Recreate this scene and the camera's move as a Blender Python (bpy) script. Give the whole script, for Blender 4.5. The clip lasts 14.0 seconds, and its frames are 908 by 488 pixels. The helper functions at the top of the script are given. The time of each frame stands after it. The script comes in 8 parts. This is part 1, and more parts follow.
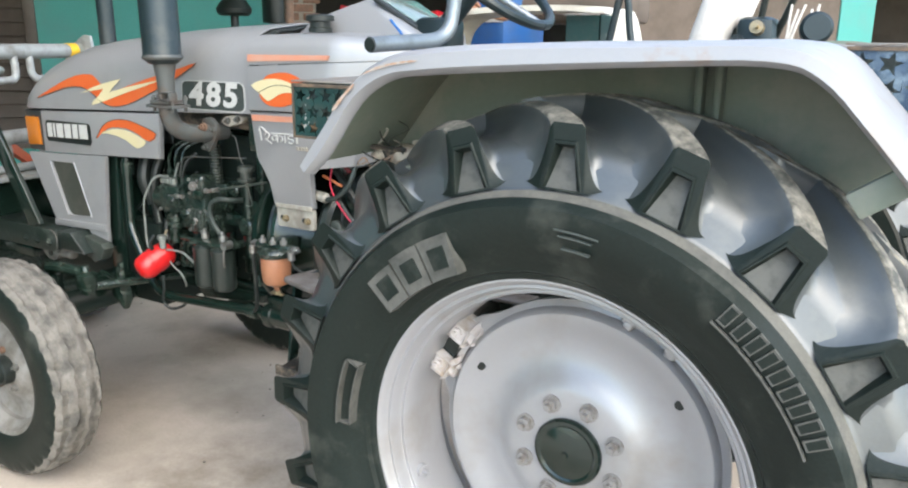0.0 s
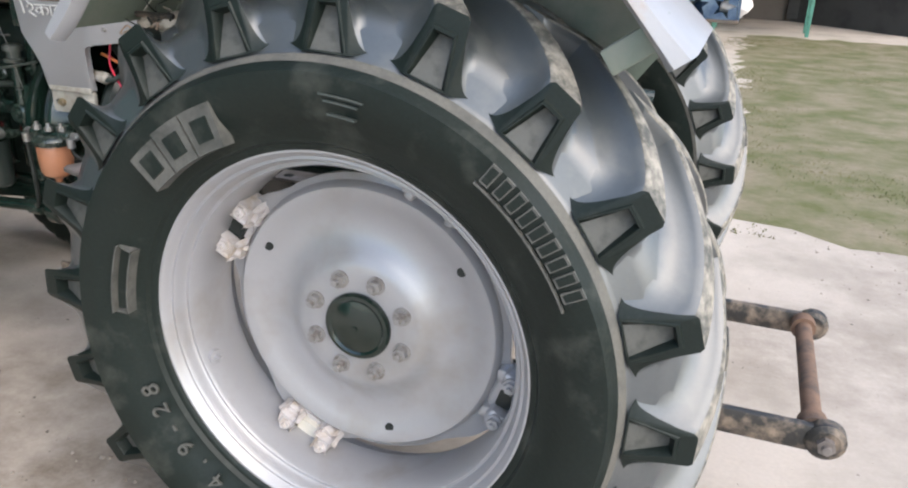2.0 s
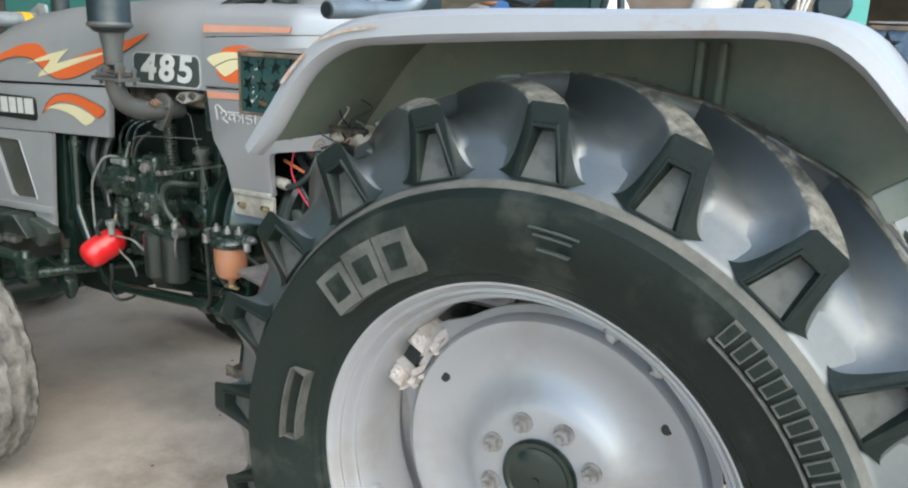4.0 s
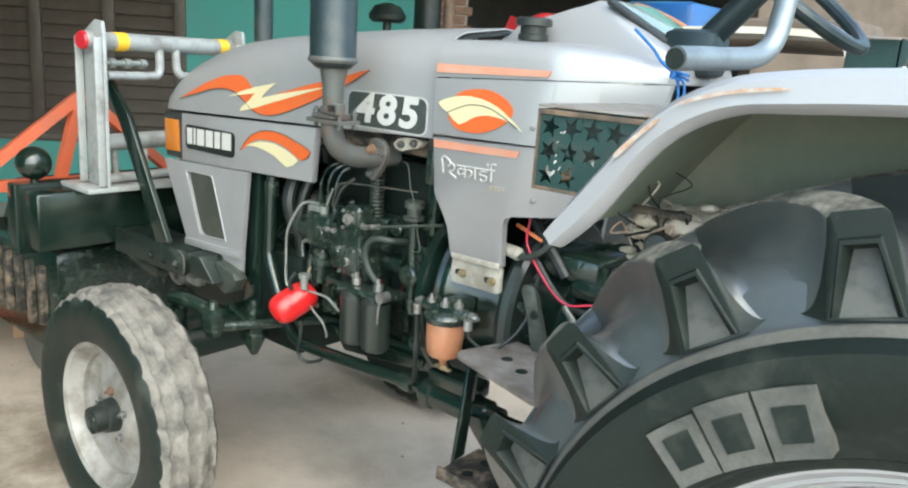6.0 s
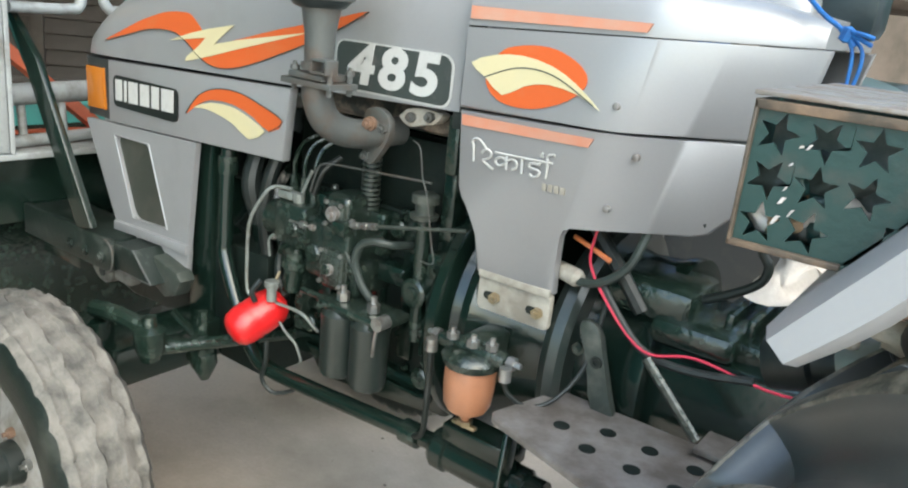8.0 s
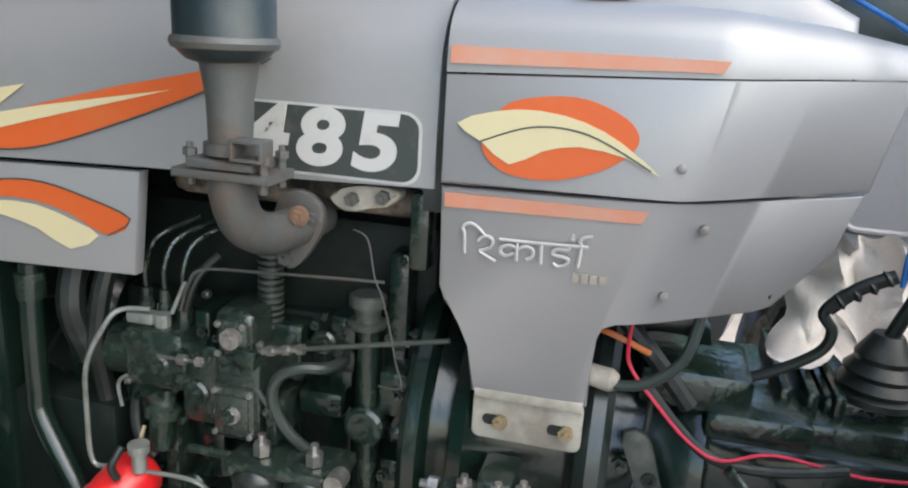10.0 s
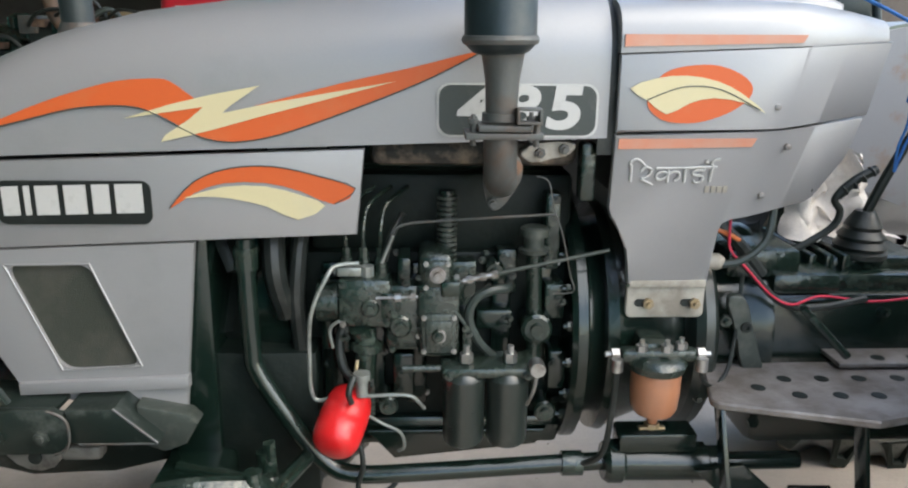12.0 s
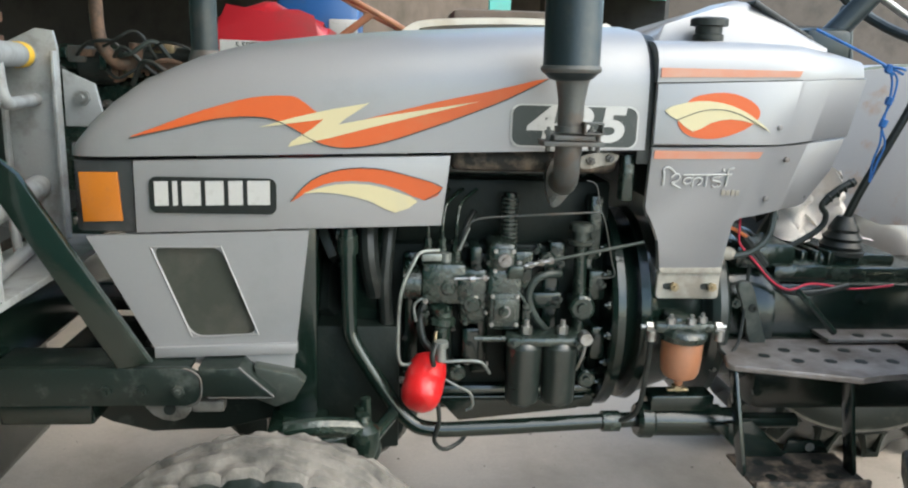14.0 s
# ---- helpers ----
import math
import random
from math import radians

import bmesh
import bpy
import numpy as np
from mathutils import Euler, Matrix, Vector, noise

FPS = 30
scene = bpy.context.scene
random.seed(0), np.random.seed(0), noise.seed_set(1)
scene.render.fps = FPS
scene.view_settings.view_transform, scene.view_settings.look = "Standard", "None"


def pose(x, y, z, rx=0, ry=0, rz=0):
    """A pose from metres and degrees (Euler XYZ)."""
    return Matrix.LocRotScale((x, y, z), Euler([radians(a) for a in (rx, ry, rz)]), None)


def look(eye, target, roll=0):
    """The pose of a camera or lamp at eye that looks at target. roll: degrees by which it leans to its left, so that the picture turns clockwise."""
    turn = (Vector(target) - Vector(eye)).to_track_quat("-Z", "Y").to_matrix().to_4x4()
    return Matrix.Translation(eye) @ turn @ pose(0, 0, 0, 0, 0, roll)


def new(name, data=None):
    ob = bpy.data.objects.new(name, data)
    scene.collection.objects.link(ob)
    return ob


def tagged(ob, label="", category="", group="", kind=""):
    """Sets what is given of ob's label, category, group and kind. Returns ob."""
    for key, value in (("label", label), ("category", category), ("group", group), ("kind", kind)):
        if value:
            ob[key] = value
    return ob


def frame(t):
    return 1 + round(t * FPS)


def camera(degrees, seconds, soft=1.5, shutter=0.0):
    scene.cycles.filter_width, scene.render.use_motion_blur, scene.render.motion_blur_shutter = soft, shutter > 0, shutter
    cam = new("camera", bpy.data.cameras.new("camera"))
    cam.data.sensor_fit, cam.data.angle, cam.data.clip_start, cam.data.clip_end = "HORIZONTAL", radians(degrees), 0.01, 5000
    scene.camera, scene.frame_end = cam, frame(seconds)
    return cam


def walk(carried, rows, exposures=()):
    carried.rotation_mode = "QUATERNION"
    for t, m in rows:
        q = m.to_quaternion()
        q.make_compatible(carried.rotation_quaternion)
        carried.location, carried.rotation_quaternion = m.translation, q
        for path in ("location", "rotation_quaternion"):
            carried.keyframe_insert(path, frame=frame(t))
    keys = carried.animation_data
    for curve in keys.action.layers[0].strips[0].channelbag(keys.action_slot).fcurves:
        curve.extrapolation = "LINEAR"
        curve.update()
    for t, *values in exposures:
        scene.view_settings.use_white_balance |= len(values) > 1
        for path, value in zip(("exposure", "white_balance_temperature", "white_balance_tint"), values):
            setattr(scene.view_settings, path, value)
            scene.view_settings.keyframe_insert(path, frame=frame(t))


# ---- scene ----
cam = camera(60.1, 14.0, 2.1)
METRES, EYE, TILT, LEAN, TURN = 2.1, 1.6, -14.0, 0.0, 31.0
EXPOSURES = [(0.0, 1.44, 6800, 6), (1.0, 1.30, 6800, 9), (2.0, 1.08, 6850, 11), (3.0, 1.02, 6800, 9), (3.5, 1.06, 6650, 5), (6.0, 1.62, 6800, 0), (7.0, 1.60, 6850, -1), (10.0, 1.04, 6800, 8), (12.0, 1.10, 6850, 7), (14.0, 1.24, 6950, 4)]
PATH = [
    (0, (0.527, -1.982, 1.44), (-0.471, -0.324, 0.935), 0.5),
    (0.5, (0.533, -1.976, 1.431), (-0.461, -0.319, 0.914), 0.3),
    (1, (0.557, -1.961, 1.414), (-0.338, -0.273, 0.823), 0.4),
    (1.5, (0.601, -1.931, 1.39), (-0.104, -0.184, 0.717), 1.2),
    (2, (0.638, -1.901, 1.383), (0.013, -0.151, 0.641), 2.0),
    (2.5, (0.659, -1.877, 1.368), (0.01, -0.164, 0.564), 2.2),
    (3, (0.652, -1.863, 1.362), (-0.07, -0.188, 0.54), 2.9),
    (3.5, (0.574, -1.838, 1.402), (-0.313, -0.182, 0.714), 2.4),
    (3.7, (0.532, -1.824, 1.399), (-0.393, -0.144, 0.831), 2.5),
    (5.8, (0.046, -1.742, 1.415), (-1.131, -0.193, 0.95), 4.3),
    (6, (0.0, -1.666, 1.414), (-1.224, -0.155, 0.945), 4.0),
    (6.5, (-0.104, -1.555, 1.398), (-1.337, -0.087, 0.826), 6.6),
    (7, (-0.211, -1.456, 1.376), (-1.392, 0.018, 0.719), 6.0),
    (7.5, (-0.34, -1.393, 1.392), (-1.474, 0.145, 0.801), 6.7),
    (7.7, (-0.381, -1.374, 1.392), (-1.508, 0.168, 0.8), 6.7),
    (9.8, (-0.919, -1.202, 1.426), (-1.432, 0.657, 0.897), 2.9),
    (10, (-0.972, -1.183, 1.414), (-1.426, 0.689, 0.878), 3.5),
    (10.5, (-1.128, -1.149, 1.448), (-1.39, 0.765, 0.929), -1.4),
    (11, (-1.33, -1.262, 1.45), (-1.312, 0.683, 0.984), -0.6),
    (11.5, (-1.497, -1.432, 1.432), (-1.374, 0.497, 0.918), 0.2),
    (12, (-1.552, -1.609, 1.397), (-1.46, 0.318, 0.868), 0.7),
    (12.5, (-1.602, -1.753, 1.404), (-1.54, 0.191, 0.938), 1.1),
    (13, (-1.703, -1.852, 1.41), (-1.622, 0.094, 0.958), 0.9),
    (13.5, (-1.764, -1.907, 1.39), (-1.601, 0.037, 0.948), 1.6),
    (14, (-1.777, -1.923, 1.374), (-1.607, 0.022, 0.941), 1.8),
]
walk(cam, [(t, look(eye, target, roll)) for t, eye, target, roll in PATH], EXPOSURES)

# ---- world and light ----
world = bpy.data.worlds.new("overcast")
scene.world = world
world.use_nodes = True
wt = world.node_tree
sky = wt.nodes.new("ShaderNodeTexSky")
sky.sky_type = "NISHITA"
sky.sun_disc = False
sky.sun_elevation, sky.sun_rotation = radians(46), radians(121)
sky.air_density, sky.dust_density, sky.ozone_density = 1.0, 1.4, 1.0
wt.nodes["Background"].inputs["Strength"].default_value = 0.2
wt.links.new(sky.outputs["Color"], wt.nodes["Background"].inputs["Color"])
sun = new("sun", bpy.data.lights.new("sun", "SUN"))
sun.data.energy, sun.data.angle, sun.data.color = 1.25, radians(80), (1.0, 0.985, 0.925)
sun.matrix_world = look((0, 0, 0), (-0.60, 0.36, -0.715))

# ---- materials ----


def material(name, col, rough=0.5, metal=0.0, dirt=(0.25, 0.22, 0.18), amount=0.2, scale=5.0, grain=80.0, bump=0.08, coat=0.0, spec=0.5, vary=0.08):
    """Paint, rubber, stone or steel with stains at one scale and grain at another."""
    m = bpy.data.materials.new(name)
    m.use_nodes = True
    nt = m.node_tree
    b = nt.nodes["Principled BSDF"]
    tc = nt.nodes.new("ShaderNodeTexCoord")
    big = nt.nodes.new("ShaderNodeTexNoise")
    big.inputs["Scale"].default_value, big.inputs["Detail"].default_value, big.inputs["Roughness"].default_value = scale, 9, 0.62
    fine = nt.nodes.new("ShaderNodeTexNoise")
    fine.inputs["Scale"].default_value, fine.inputs["Detail"].default_value = grain, 4
    for n in (big, fine):
        nt.links.new(tc.outputs["Object"], n.inputs["Vector"])
    ramp = nt.nodes.new("ShaderNodeValToRGB")
    ramp.color_ramp.elements[0].position, ramp.color_ramp.elements[1].position = 0.62 - amount * 0.5, 0.78 - amount * 0.3
    nt.links.new(big.outputs["Fac"], ramp.inputs["Fac"])
    tone = nt.nodes.new("ShaderNodeMix")
    tone.data_type = "RGBA"
    tone.inputs[6].default_value = (*[c * (1 - vary) for c in col], 1)
    tone.inputs[7].default_value = (*[min(1, c * (1 + vary)) for c in col], 1)
    nt.links.new(fine.outputs["Fac"], tone.inputs[0])
    stain = nt.nodes.new("ShaderNodeMix")
    stain.data_type = "RGBA"
    nt.links.new(ramp.outputs["Color"], stain.inputs[0])
    nt.links.new(tone.outputs[2], stain.inputs[6])
    stain.inputs[7].default_value = (*dirt, 1)
    if amount > 0:
        nt.links.new(stain.outputs[2], b.inputs["Base Color"])
    else:
        nt.links.new(tone.outputs[2], b.inputs["Base Color"])
    rr = nt.nodes.new("ShaderNodeMapRange")
    rr.inputs["To Min"].default_value, rr.inputs["To Max"].default_value = max(0.05, rough - 0.08), min(1, rough + 0.14)
    nt.links.new(big.outputs["Fac"], rr.inputs["Value"])
    nt.links.new(rr.outputs["Result"], b.inputs["Roughness"])
    b.inputs["Metallic"].default_value = metal
    b.inputs["Specular IOR Level"].default_value = spec
    b.inputs["Coat Weight"].default_value = coat
    b.inputs["Coat Roughness"].default_value = max(0.15, rough - 0.16)
    if bump > 0:
        bp = nt.nodes.new("ShaderNodeBump")
        bp.inputs["Strength"].default_value, bp.inputs["Distance"].default_value = bump, 0.004
        nt.links.new(fine.outputs["Fac"], bp.inputs["Height"])
        nt.links.new(bp.outputs["Normal"], b.inputs["Normal"])
    return m


SILVER = material("silver_paint", (0.335, 0.335, 0.34), 0.38, 0.3, (0.29, 0.295, 0.29), 0.12, 3, 240, 0.03, 0.35, vary=0.03)
FENDER = material("fender_paint", (0.34, 0.34, 0.35), 0.36, 0.1, (0.33, 0.22, 0.14), 0.09, 9, 200, 0.04, vary=0.03)
# one darker grey green for fender underside, near inner wall, ribs and stays
GREYGREEN = material("fender_underside", (0.205, 0.240, 0.195), 0.5, 0, (0.30, 0.29, 0.24), 0.25, 6, 80, 0.12)
RIMPAINT = material("rim_paint", (0.36, 0.357, 0.366), 0.32, 0.3, (0.30, 0.28, 0.255), 0.2, 5, 160, 0.05, 0.2, vary=0.03)
RUBBER = material("tyre_rubber", (0.040, 0.048, 0.051), 0.46, 0, (0.085, 0.088, 0.080), 0.20, 10, 140, 0.06, coat=1.0, spec=1.0, vary=0.2)
WORN = material("worn_lug_rubber", (0.080, 0.079, 0.068), 0.6, 0, (0.33, 0.30, 0.25), 0.46, 38, 150, 0.35, vary=0.25)
SIDEWALL = material("dull_sidewall_rubber", (0.0085, 0.0140, 0.0115), 0.45, 0, (0.045, 0.050, 0.042), 0.16, 10, 150, 0.14, spec=0.30, vary=0.35)
BAND = material("dust_covered_shoulder_band", (0.115, 0.11, 0.095), 0.7, 0, (0.065, 0.066, 0.06), 0.3, 14, 150, 0.25, vary=0.2)
DUSTY = material("dusty_rubber", (0.046, 0.057, 0.052), 0.46, 0, (0.075, 0.082, 0.074), 0.2, 9, 160, 0.25)
NUTGREY = material("weathered_nut_grey", (0.30, 0.29, 0.28), 0.5, 0.4, (0.18, 0.15, 0.13), 0.3, 60, 160, 0.2)
POCKET = material("dusty_hollow_rubber", (0.085, 0.085, 0.076), 0.6, 0, (0.04, 0.042, 0.038), 0.3, 30, 160, 0.2)
PANELRUB = material("raised_mark_rubber", (0.105, 0.103, 0.092), 0.62, 0, (0.05, 0.052, 0.046), 0.42, 18, 150, 0.2, vary=0.2)
MUDTYRE = material("mud_caked_rubber", (0.19, 0.175, 0.155), 0.9, 0, (0.08, 0.077, 0.07), 0.40, 17, 70, 0.8, vary=0.22)
FRIM = material("dirty_front_rim_paint", (0.31, 0.30, 0.285), 0.5, 0.2, (0.16, 0.145, 0.125), 0.48, 12, 120, 0.15)
IRON = material("black_enamelled_iron", (0.0062, 0.0150, 0.0112), 0.16, 0.0, (0.018, 0.030, 0.024), 0.10, 14, 90, 0.10, spec=0.75, vary=0.25)
HEADBLK = material("sooty_black_head_paint", (0.0055, 0.0110, 0.0088), 0.5, 0, (0.016, 0.022, 0.018), 0.2, 14, 90, 0.2, spec=0.3, vary=0.3)
GOVGREY = material("oil_washed_grey_casting", (0.050, 0.062, 0.053), 0.24, 0.2, (0.022, 0.030, 0.025), 0.3, 60, 120, 0.25, spec=0.9, vary=0.3)
FILTER = material("smooth_black_filter_enamel", (0.017, 0.025, 0.022), 0.28, 0, (0.040, 0.046, 0.041), 0.12, 30, 140, 0.03, spec=0.9, vary=0.15)
DRYMUD = material("pale_dried_mud", (0.60, 0.54, 0.46), 0.9, 0, (0.42, 0.36, 0.29), 0.35, 40, 120, 0.4, vary=0.15)
IRONB = material("oily_grey_iron", (0.0110, 0.0230, 0.0170), 0.16, 0.1, (0.050, 0.070, 0.056), 0.24, 26, 70, 0.5, spec=0.9, vary=0.4)
CAST = material("dusty_oily_pump_casting", (0.0170, 0.0285, 0.0225), 0.19, 0.1, (0.060, 0.076, 0.062), 0.22, 55, 90, 0.4, spec=1.0, vary=0.4)
VINYL = material("black_badge_vinyl", (0.010, 0.013, 0.012), 0.4, 0, (0.03, 0.032, 0.03), 0.15, 30, 200, 0.0)
SOOT = material("matt_black_paint", (0.0095, 0.0145, 0.0128), 0.42, 0, (0.035, 0.039, 0.035), 0.12, 8, 100, 0.1)
STEEL = material("bare_bright_steel", (0.42, 0.42, 0.41), 0.3, 0.85, (0.22, 0.20, 0.17), 0.25, 40, 200, 0.1)
PIPE = material("white_painted_pipe", (0.27, 0.29, 0.27), 0.3, 0.4, (0.14, 0.145, 0.13), 0.25, 30, 200, 0.1)
BRASS = material("dull_brass", (0.42, 0.33, 0.20), 0.4, 0.7, (0.25, 0.22, 0.18), 0.3, 40, 200, 0.1)
EXHAUST = material("heat_stained_exhaust_grey", (0.095, 0.100, 0.096), 0.48, 0.2, (0.105, 0.080, 0.064), 0.28, 18, 90, 0.25)
MUFFLER = material("blue_grey_muffler_enamel", (0.020, 0.032, 0.036), 0.34, 0.2, (0.055, 0.058, 0.055), 0.18, 9, 120, 0.1)
RUST = material("rusty_steel", (0.20, 0.12, 0.08), 0.75, 0.2, (0.10, 0.075, 0.06), 0.4, 18, 90, 0.3)
STEP = material("worn_step_plate", (0.30, 0.275, 0.262), 0.34, 0.25, (0.15, 0.128, 0.112), 0.45, 11, 120, 0.2)
LIDRUST = material("rust_blotched_pale_lid", (0.25, 0.235, 0.215), 0.55, 0.1, (0.20, 0.14, 0.10), 0.34, 30, 120, 0.2)
APRON = material("dirty_beige_paint", (0.46, 0.43, 0.37), 0.6, 0, (0.26, 0.23, 0.19), 0.4, 14, 120, 0.2)
ORANGE = material("orange_decal", (0.62, 0.115, 0.028), 0.4, 0, (0.58, 0.15, 0.05), 0.15, 9, 200, 0.0, vary=0.03)
FADED = material("faded_orange_stripe", (0.60, 0.25, 0.16), 0.42, 0, (0.55, 0.32, 0.24), 0.35, 9, 200, 0.0, vary=0.03)
CREAM = material("cream_decal", (0.62, 0.55, 0.335), 0.4, 0, (0.58, 0.53, 0.36), 0.15, 9, 200, 0.0, vary=0.03)
BADGE = material("dark_badge_vinyl", (0.045, 0.055, 0.052), 0.4, 0, (0.09, 0.09, 0.085), 0.15, 30, 200, 0.0)
WHITE = material("white_decal", (0.50, 0.50, 0.485), 0.45, 0, (0.36, 0.36, 0.34), 0.16, 30, 200, 0.0, vary=0.03)
AMBER = material("amber_lens", (0.48, 0.155, 0.018), 0.2, 0, (0.40, 0.14, 0.03), 0.1, 30, 300, 0.1, coat=0.5)
LAMPBLK = material("lamp_housing_black", (0.03, 0.034, 0.034), 0.4, 0, (0.06, 0.06, 0.06), 0.2, 20, 200, 0.05)
MESH = material("radiator_mesh_grey", (0.048, 0.054, 0.043), 0.6, 0.2, (0.085, 0.083, 0.068), 0.3, 8, 400, 0.4)
RED = material("red_canister_plastic", (0.62, 0.015, 0.018), 0.28, 0, (0.5, 0.03, 0.03), 0.1, 20, 200, 0.03, coat=0.3)
BOWL = material("fuel_stained_glass_bowl", (0.44, 0.19, 0.10), 0.3, 0, (0.36, 0.16, 0.09), 0.3, 12, 120, 0.05, coat=0.4)
HOSE = material("black_hose_rubber", (0.013, 0.017, 0.0155), 0.4, 0, (0.042, 0.046, 0.042), 0.22, 20, 120, 0.1)
GREYCABLE = material("grey_cable_sheath", (0.038, 0.050, 0.045), 0.4, 0, (0.022, 0.028, 0.025), 0.2, 30, 120, 0.1)
REDWIRE = material("red_wire_insulation", (0.62, 0.03, 0.07), 0.4, 0, (0.5, 0.05, 0.08), 0.1, 30, 120, 0.0)
ORWIRE = material("orange_wire_insulation", (0.62, 0.18, 0.06), 0.4, 0, (0.5, 0.15, 0.06), 0.1, 30, 120, 0.0)
ROPE = material("blue_nylon_rope", (0.015, 0.14, 0.42), 0.6, 0, (0.02, 0.08, 0.26), 0.3, 60, 200, 0.3)
CLOTH = material("off_white_cloth", (0.74, 0.69, 0.64), 0.85, 0, (0.6, 0.55, 0.5), 0.25, 14, 160, 0.3)
TEALSTEEL = material("dark_blue_green_box_steel", (0.018, 0.052, 0.048), 0.34, 0.1, (0.05, 0.062, 0.055), 0.22, 40, 120, 0.2)
BLUESTEEL = material("scratched_blue_box_steel", (0.030, 0.062, 0.115), 0.32, 0.1, (0.16, 0.22, 0.27), 0.30, 22, 120, 0.2)
RUSTEDGE = material("rusted_box_edge", (0.085, 0.068, 0.052), 0.6, 0.1, (0.22, 0.15, 0.10), 0.4, 30, 120, 0.25)
BACKING = material("pale_backing_sheet", (0.105, 0.145, 0.145), 0.4, 0, (0.22, 0.24, 0.235), 0.3, 45, 120, 0.2)
CONCRETE = material("dusty_concrete_floor", (0.525, 0.455, 0.388), 0.85, 0, (0.33, 0.285, 0.232), 0.30, 1.3, 75, 0.4, vary=0.10)
TEALWALL = material("turquoise_wall_paint", (0.075, 0.32, 0.285), 0.75, 0, (0.10, 0.29, 0.26), 0.3, 1.6, 60, 0.12)
SHUTTER = material("brown_shutter_paint", (0.072, 0.054, 0.043), 0.45, 0, (0.10, 0.08, 0.065), 0.3, 5, 60, 0.1)
BRICK = material("red_brown_brick", (0.26, 0.14, 0.09), 0.85, 0, (0.16, 0.10, 0.075), 0.35, 9, 60, 0.4, vary=0.2)
MORTAR = material("mortar", (0.30, 0.27, 0.23), 0.9, 0, (0.2, 0.18, 0.15), 0.3, 9, 60, 0.3)
# near black: the unlit store's shade as wall colour, and the far gate
DARKROOM = material("store_shade_and_gate_dark", (0.05, 0.05, 0.048), 0.9, 0, (0.03, 0.03, 0.03), 0.3, 2, 40, 0.1)
MUDWALL = material("brown_plaster", (0.13, 0.10, 0.08), 0.9, 0, (0.08, 0.065, 0.05), 0.35, 2.5, 40, 0.3)
REDPAINT = material("red_tractor_paint", (0.45, 0.016, 0.028), 0.3, 0, (0.32, 0.03, 0.035), 0.2, 5, 160, 0.03, coat=0.3)
BLUEPAINT = material("blue_tractor_paint", (0.012, 0.085, 0.27), 0.35, 0, (0.03, 0.08, 0.2), 0.25, 5, 160, 0.03, coat=0.3)
CREAMPAINT = material("cream_fender_paint", (0.66, 0.62, 0.54), 0.45, 0, (0.5, 0.44, 0.36), 0.25, 5, 160, 0.03)
WHITESTEEL = material("light_grey_frame_paint", (0.33, 0.345, 0.345), 0.42, 0.1, (0.17, 0.165, 0.15), 0.26, 11, 160, 0.05)
ORPAINT = material("orange_implement_paint", (0.52, 0.105, 0.045), 0.5, 0, (0.36, 0.11, 0.065), 0.3, 7, 160, 0.1)
WOOD = material("varnished_brown_wood", (0.34, 0.15, 0.08), 0.45, 0, (0.22, 0.11, 0.06), 0.3, 9, 80, 0.1)
GRASSM = material("dry_green_grass", (0.10, 0.108, 0.028), 0.8, 0, (0.19, 0.17, 0.075), 0.4, 3, 40, 0.0, vary=0.25)
MOSS = material("mossy_earth", (0.245, 0.205, 0.135), 0.95, 0, (0.115, 0.120, 0.042), 0.50, 2.3, 30, 0.5, vary=0.2)
FARWALL = material("dark_far_wall", (0.12, 0.10, 0.085), 0.9, 0, (0.08, 0.07, 0.06), 0.3, 2, 40, 0.2)
GRIT = material("dark_grit", (0.14, 0.12, 0.10), 0.9, 0, (0.08, 0.07, 0.06), 0.3, 20, 60, 0.2)
ROOFM = material("shed_roof_underside", (0.33, 0.31, 0.28), 0.8, 0, (0.24, 0.22, 0.2), 0.3, 2, 40, 0.1)
# pale green base holds the reflection seen in the instrument glass
GLASS = material("instrument_glass", (0.22, 0.29, 0.265), 0.12, 0, (0.32, 0.36, 0.34), 0.2, 20, 100, 0.0, coat=0.8)
YELLOW = material("yellow_tape", (0.80, 0.48, 0.03), 0.5, 0, (0.6, 0.36, 0.05), 0.2, 20, 100, 0.0)
CARTON = material("brown_carton", (0.36, 0.24, 0.15), 0.8, 0, (0.26, 0.18, 0.12), 0.2, 12, 100, 0.05)
GREENPAINT = material("green_table_paint", (0.08, 0.26, 0.20), 0.5, 0, (0.06, 0.16, 0.12), 0.2, 12, 100, 0.05)
SCUFFED = material("scuffed_rusty_black_paint", (0.028, 0.027, 0.025), 0.5, 0.1, (0.26, 0.20, 0.15), 0.34, 22, 120, 0.25, vary=0.3)
STONE = material("small_stone_chip", (0.30, 0.26, 0.22), 0.9, 0, (0.16, 0.13, 0.10), 0.4, 60, 160, 0.2)
CHIP = material("rust_orange_chip", (0.40, 0.24, 0.15), 0.7, 0, (0.46, 0.42, 0.38), 0.45, 70, 160, 0.2)
SIZEMARK = material("size_mark_rubber", (0.085, 0.085, 0.075), 0.5, 0, (0.03, 0.033, 0.03), 0.2, 40, 150, 0.1)
RAILGREY = material("blue_grey_tube_paint", (0.22, 0.25, 0.27), 0.3, 0.5, (0.14, 0.15, 0.15), 0.2, 12, 120, 0.05)
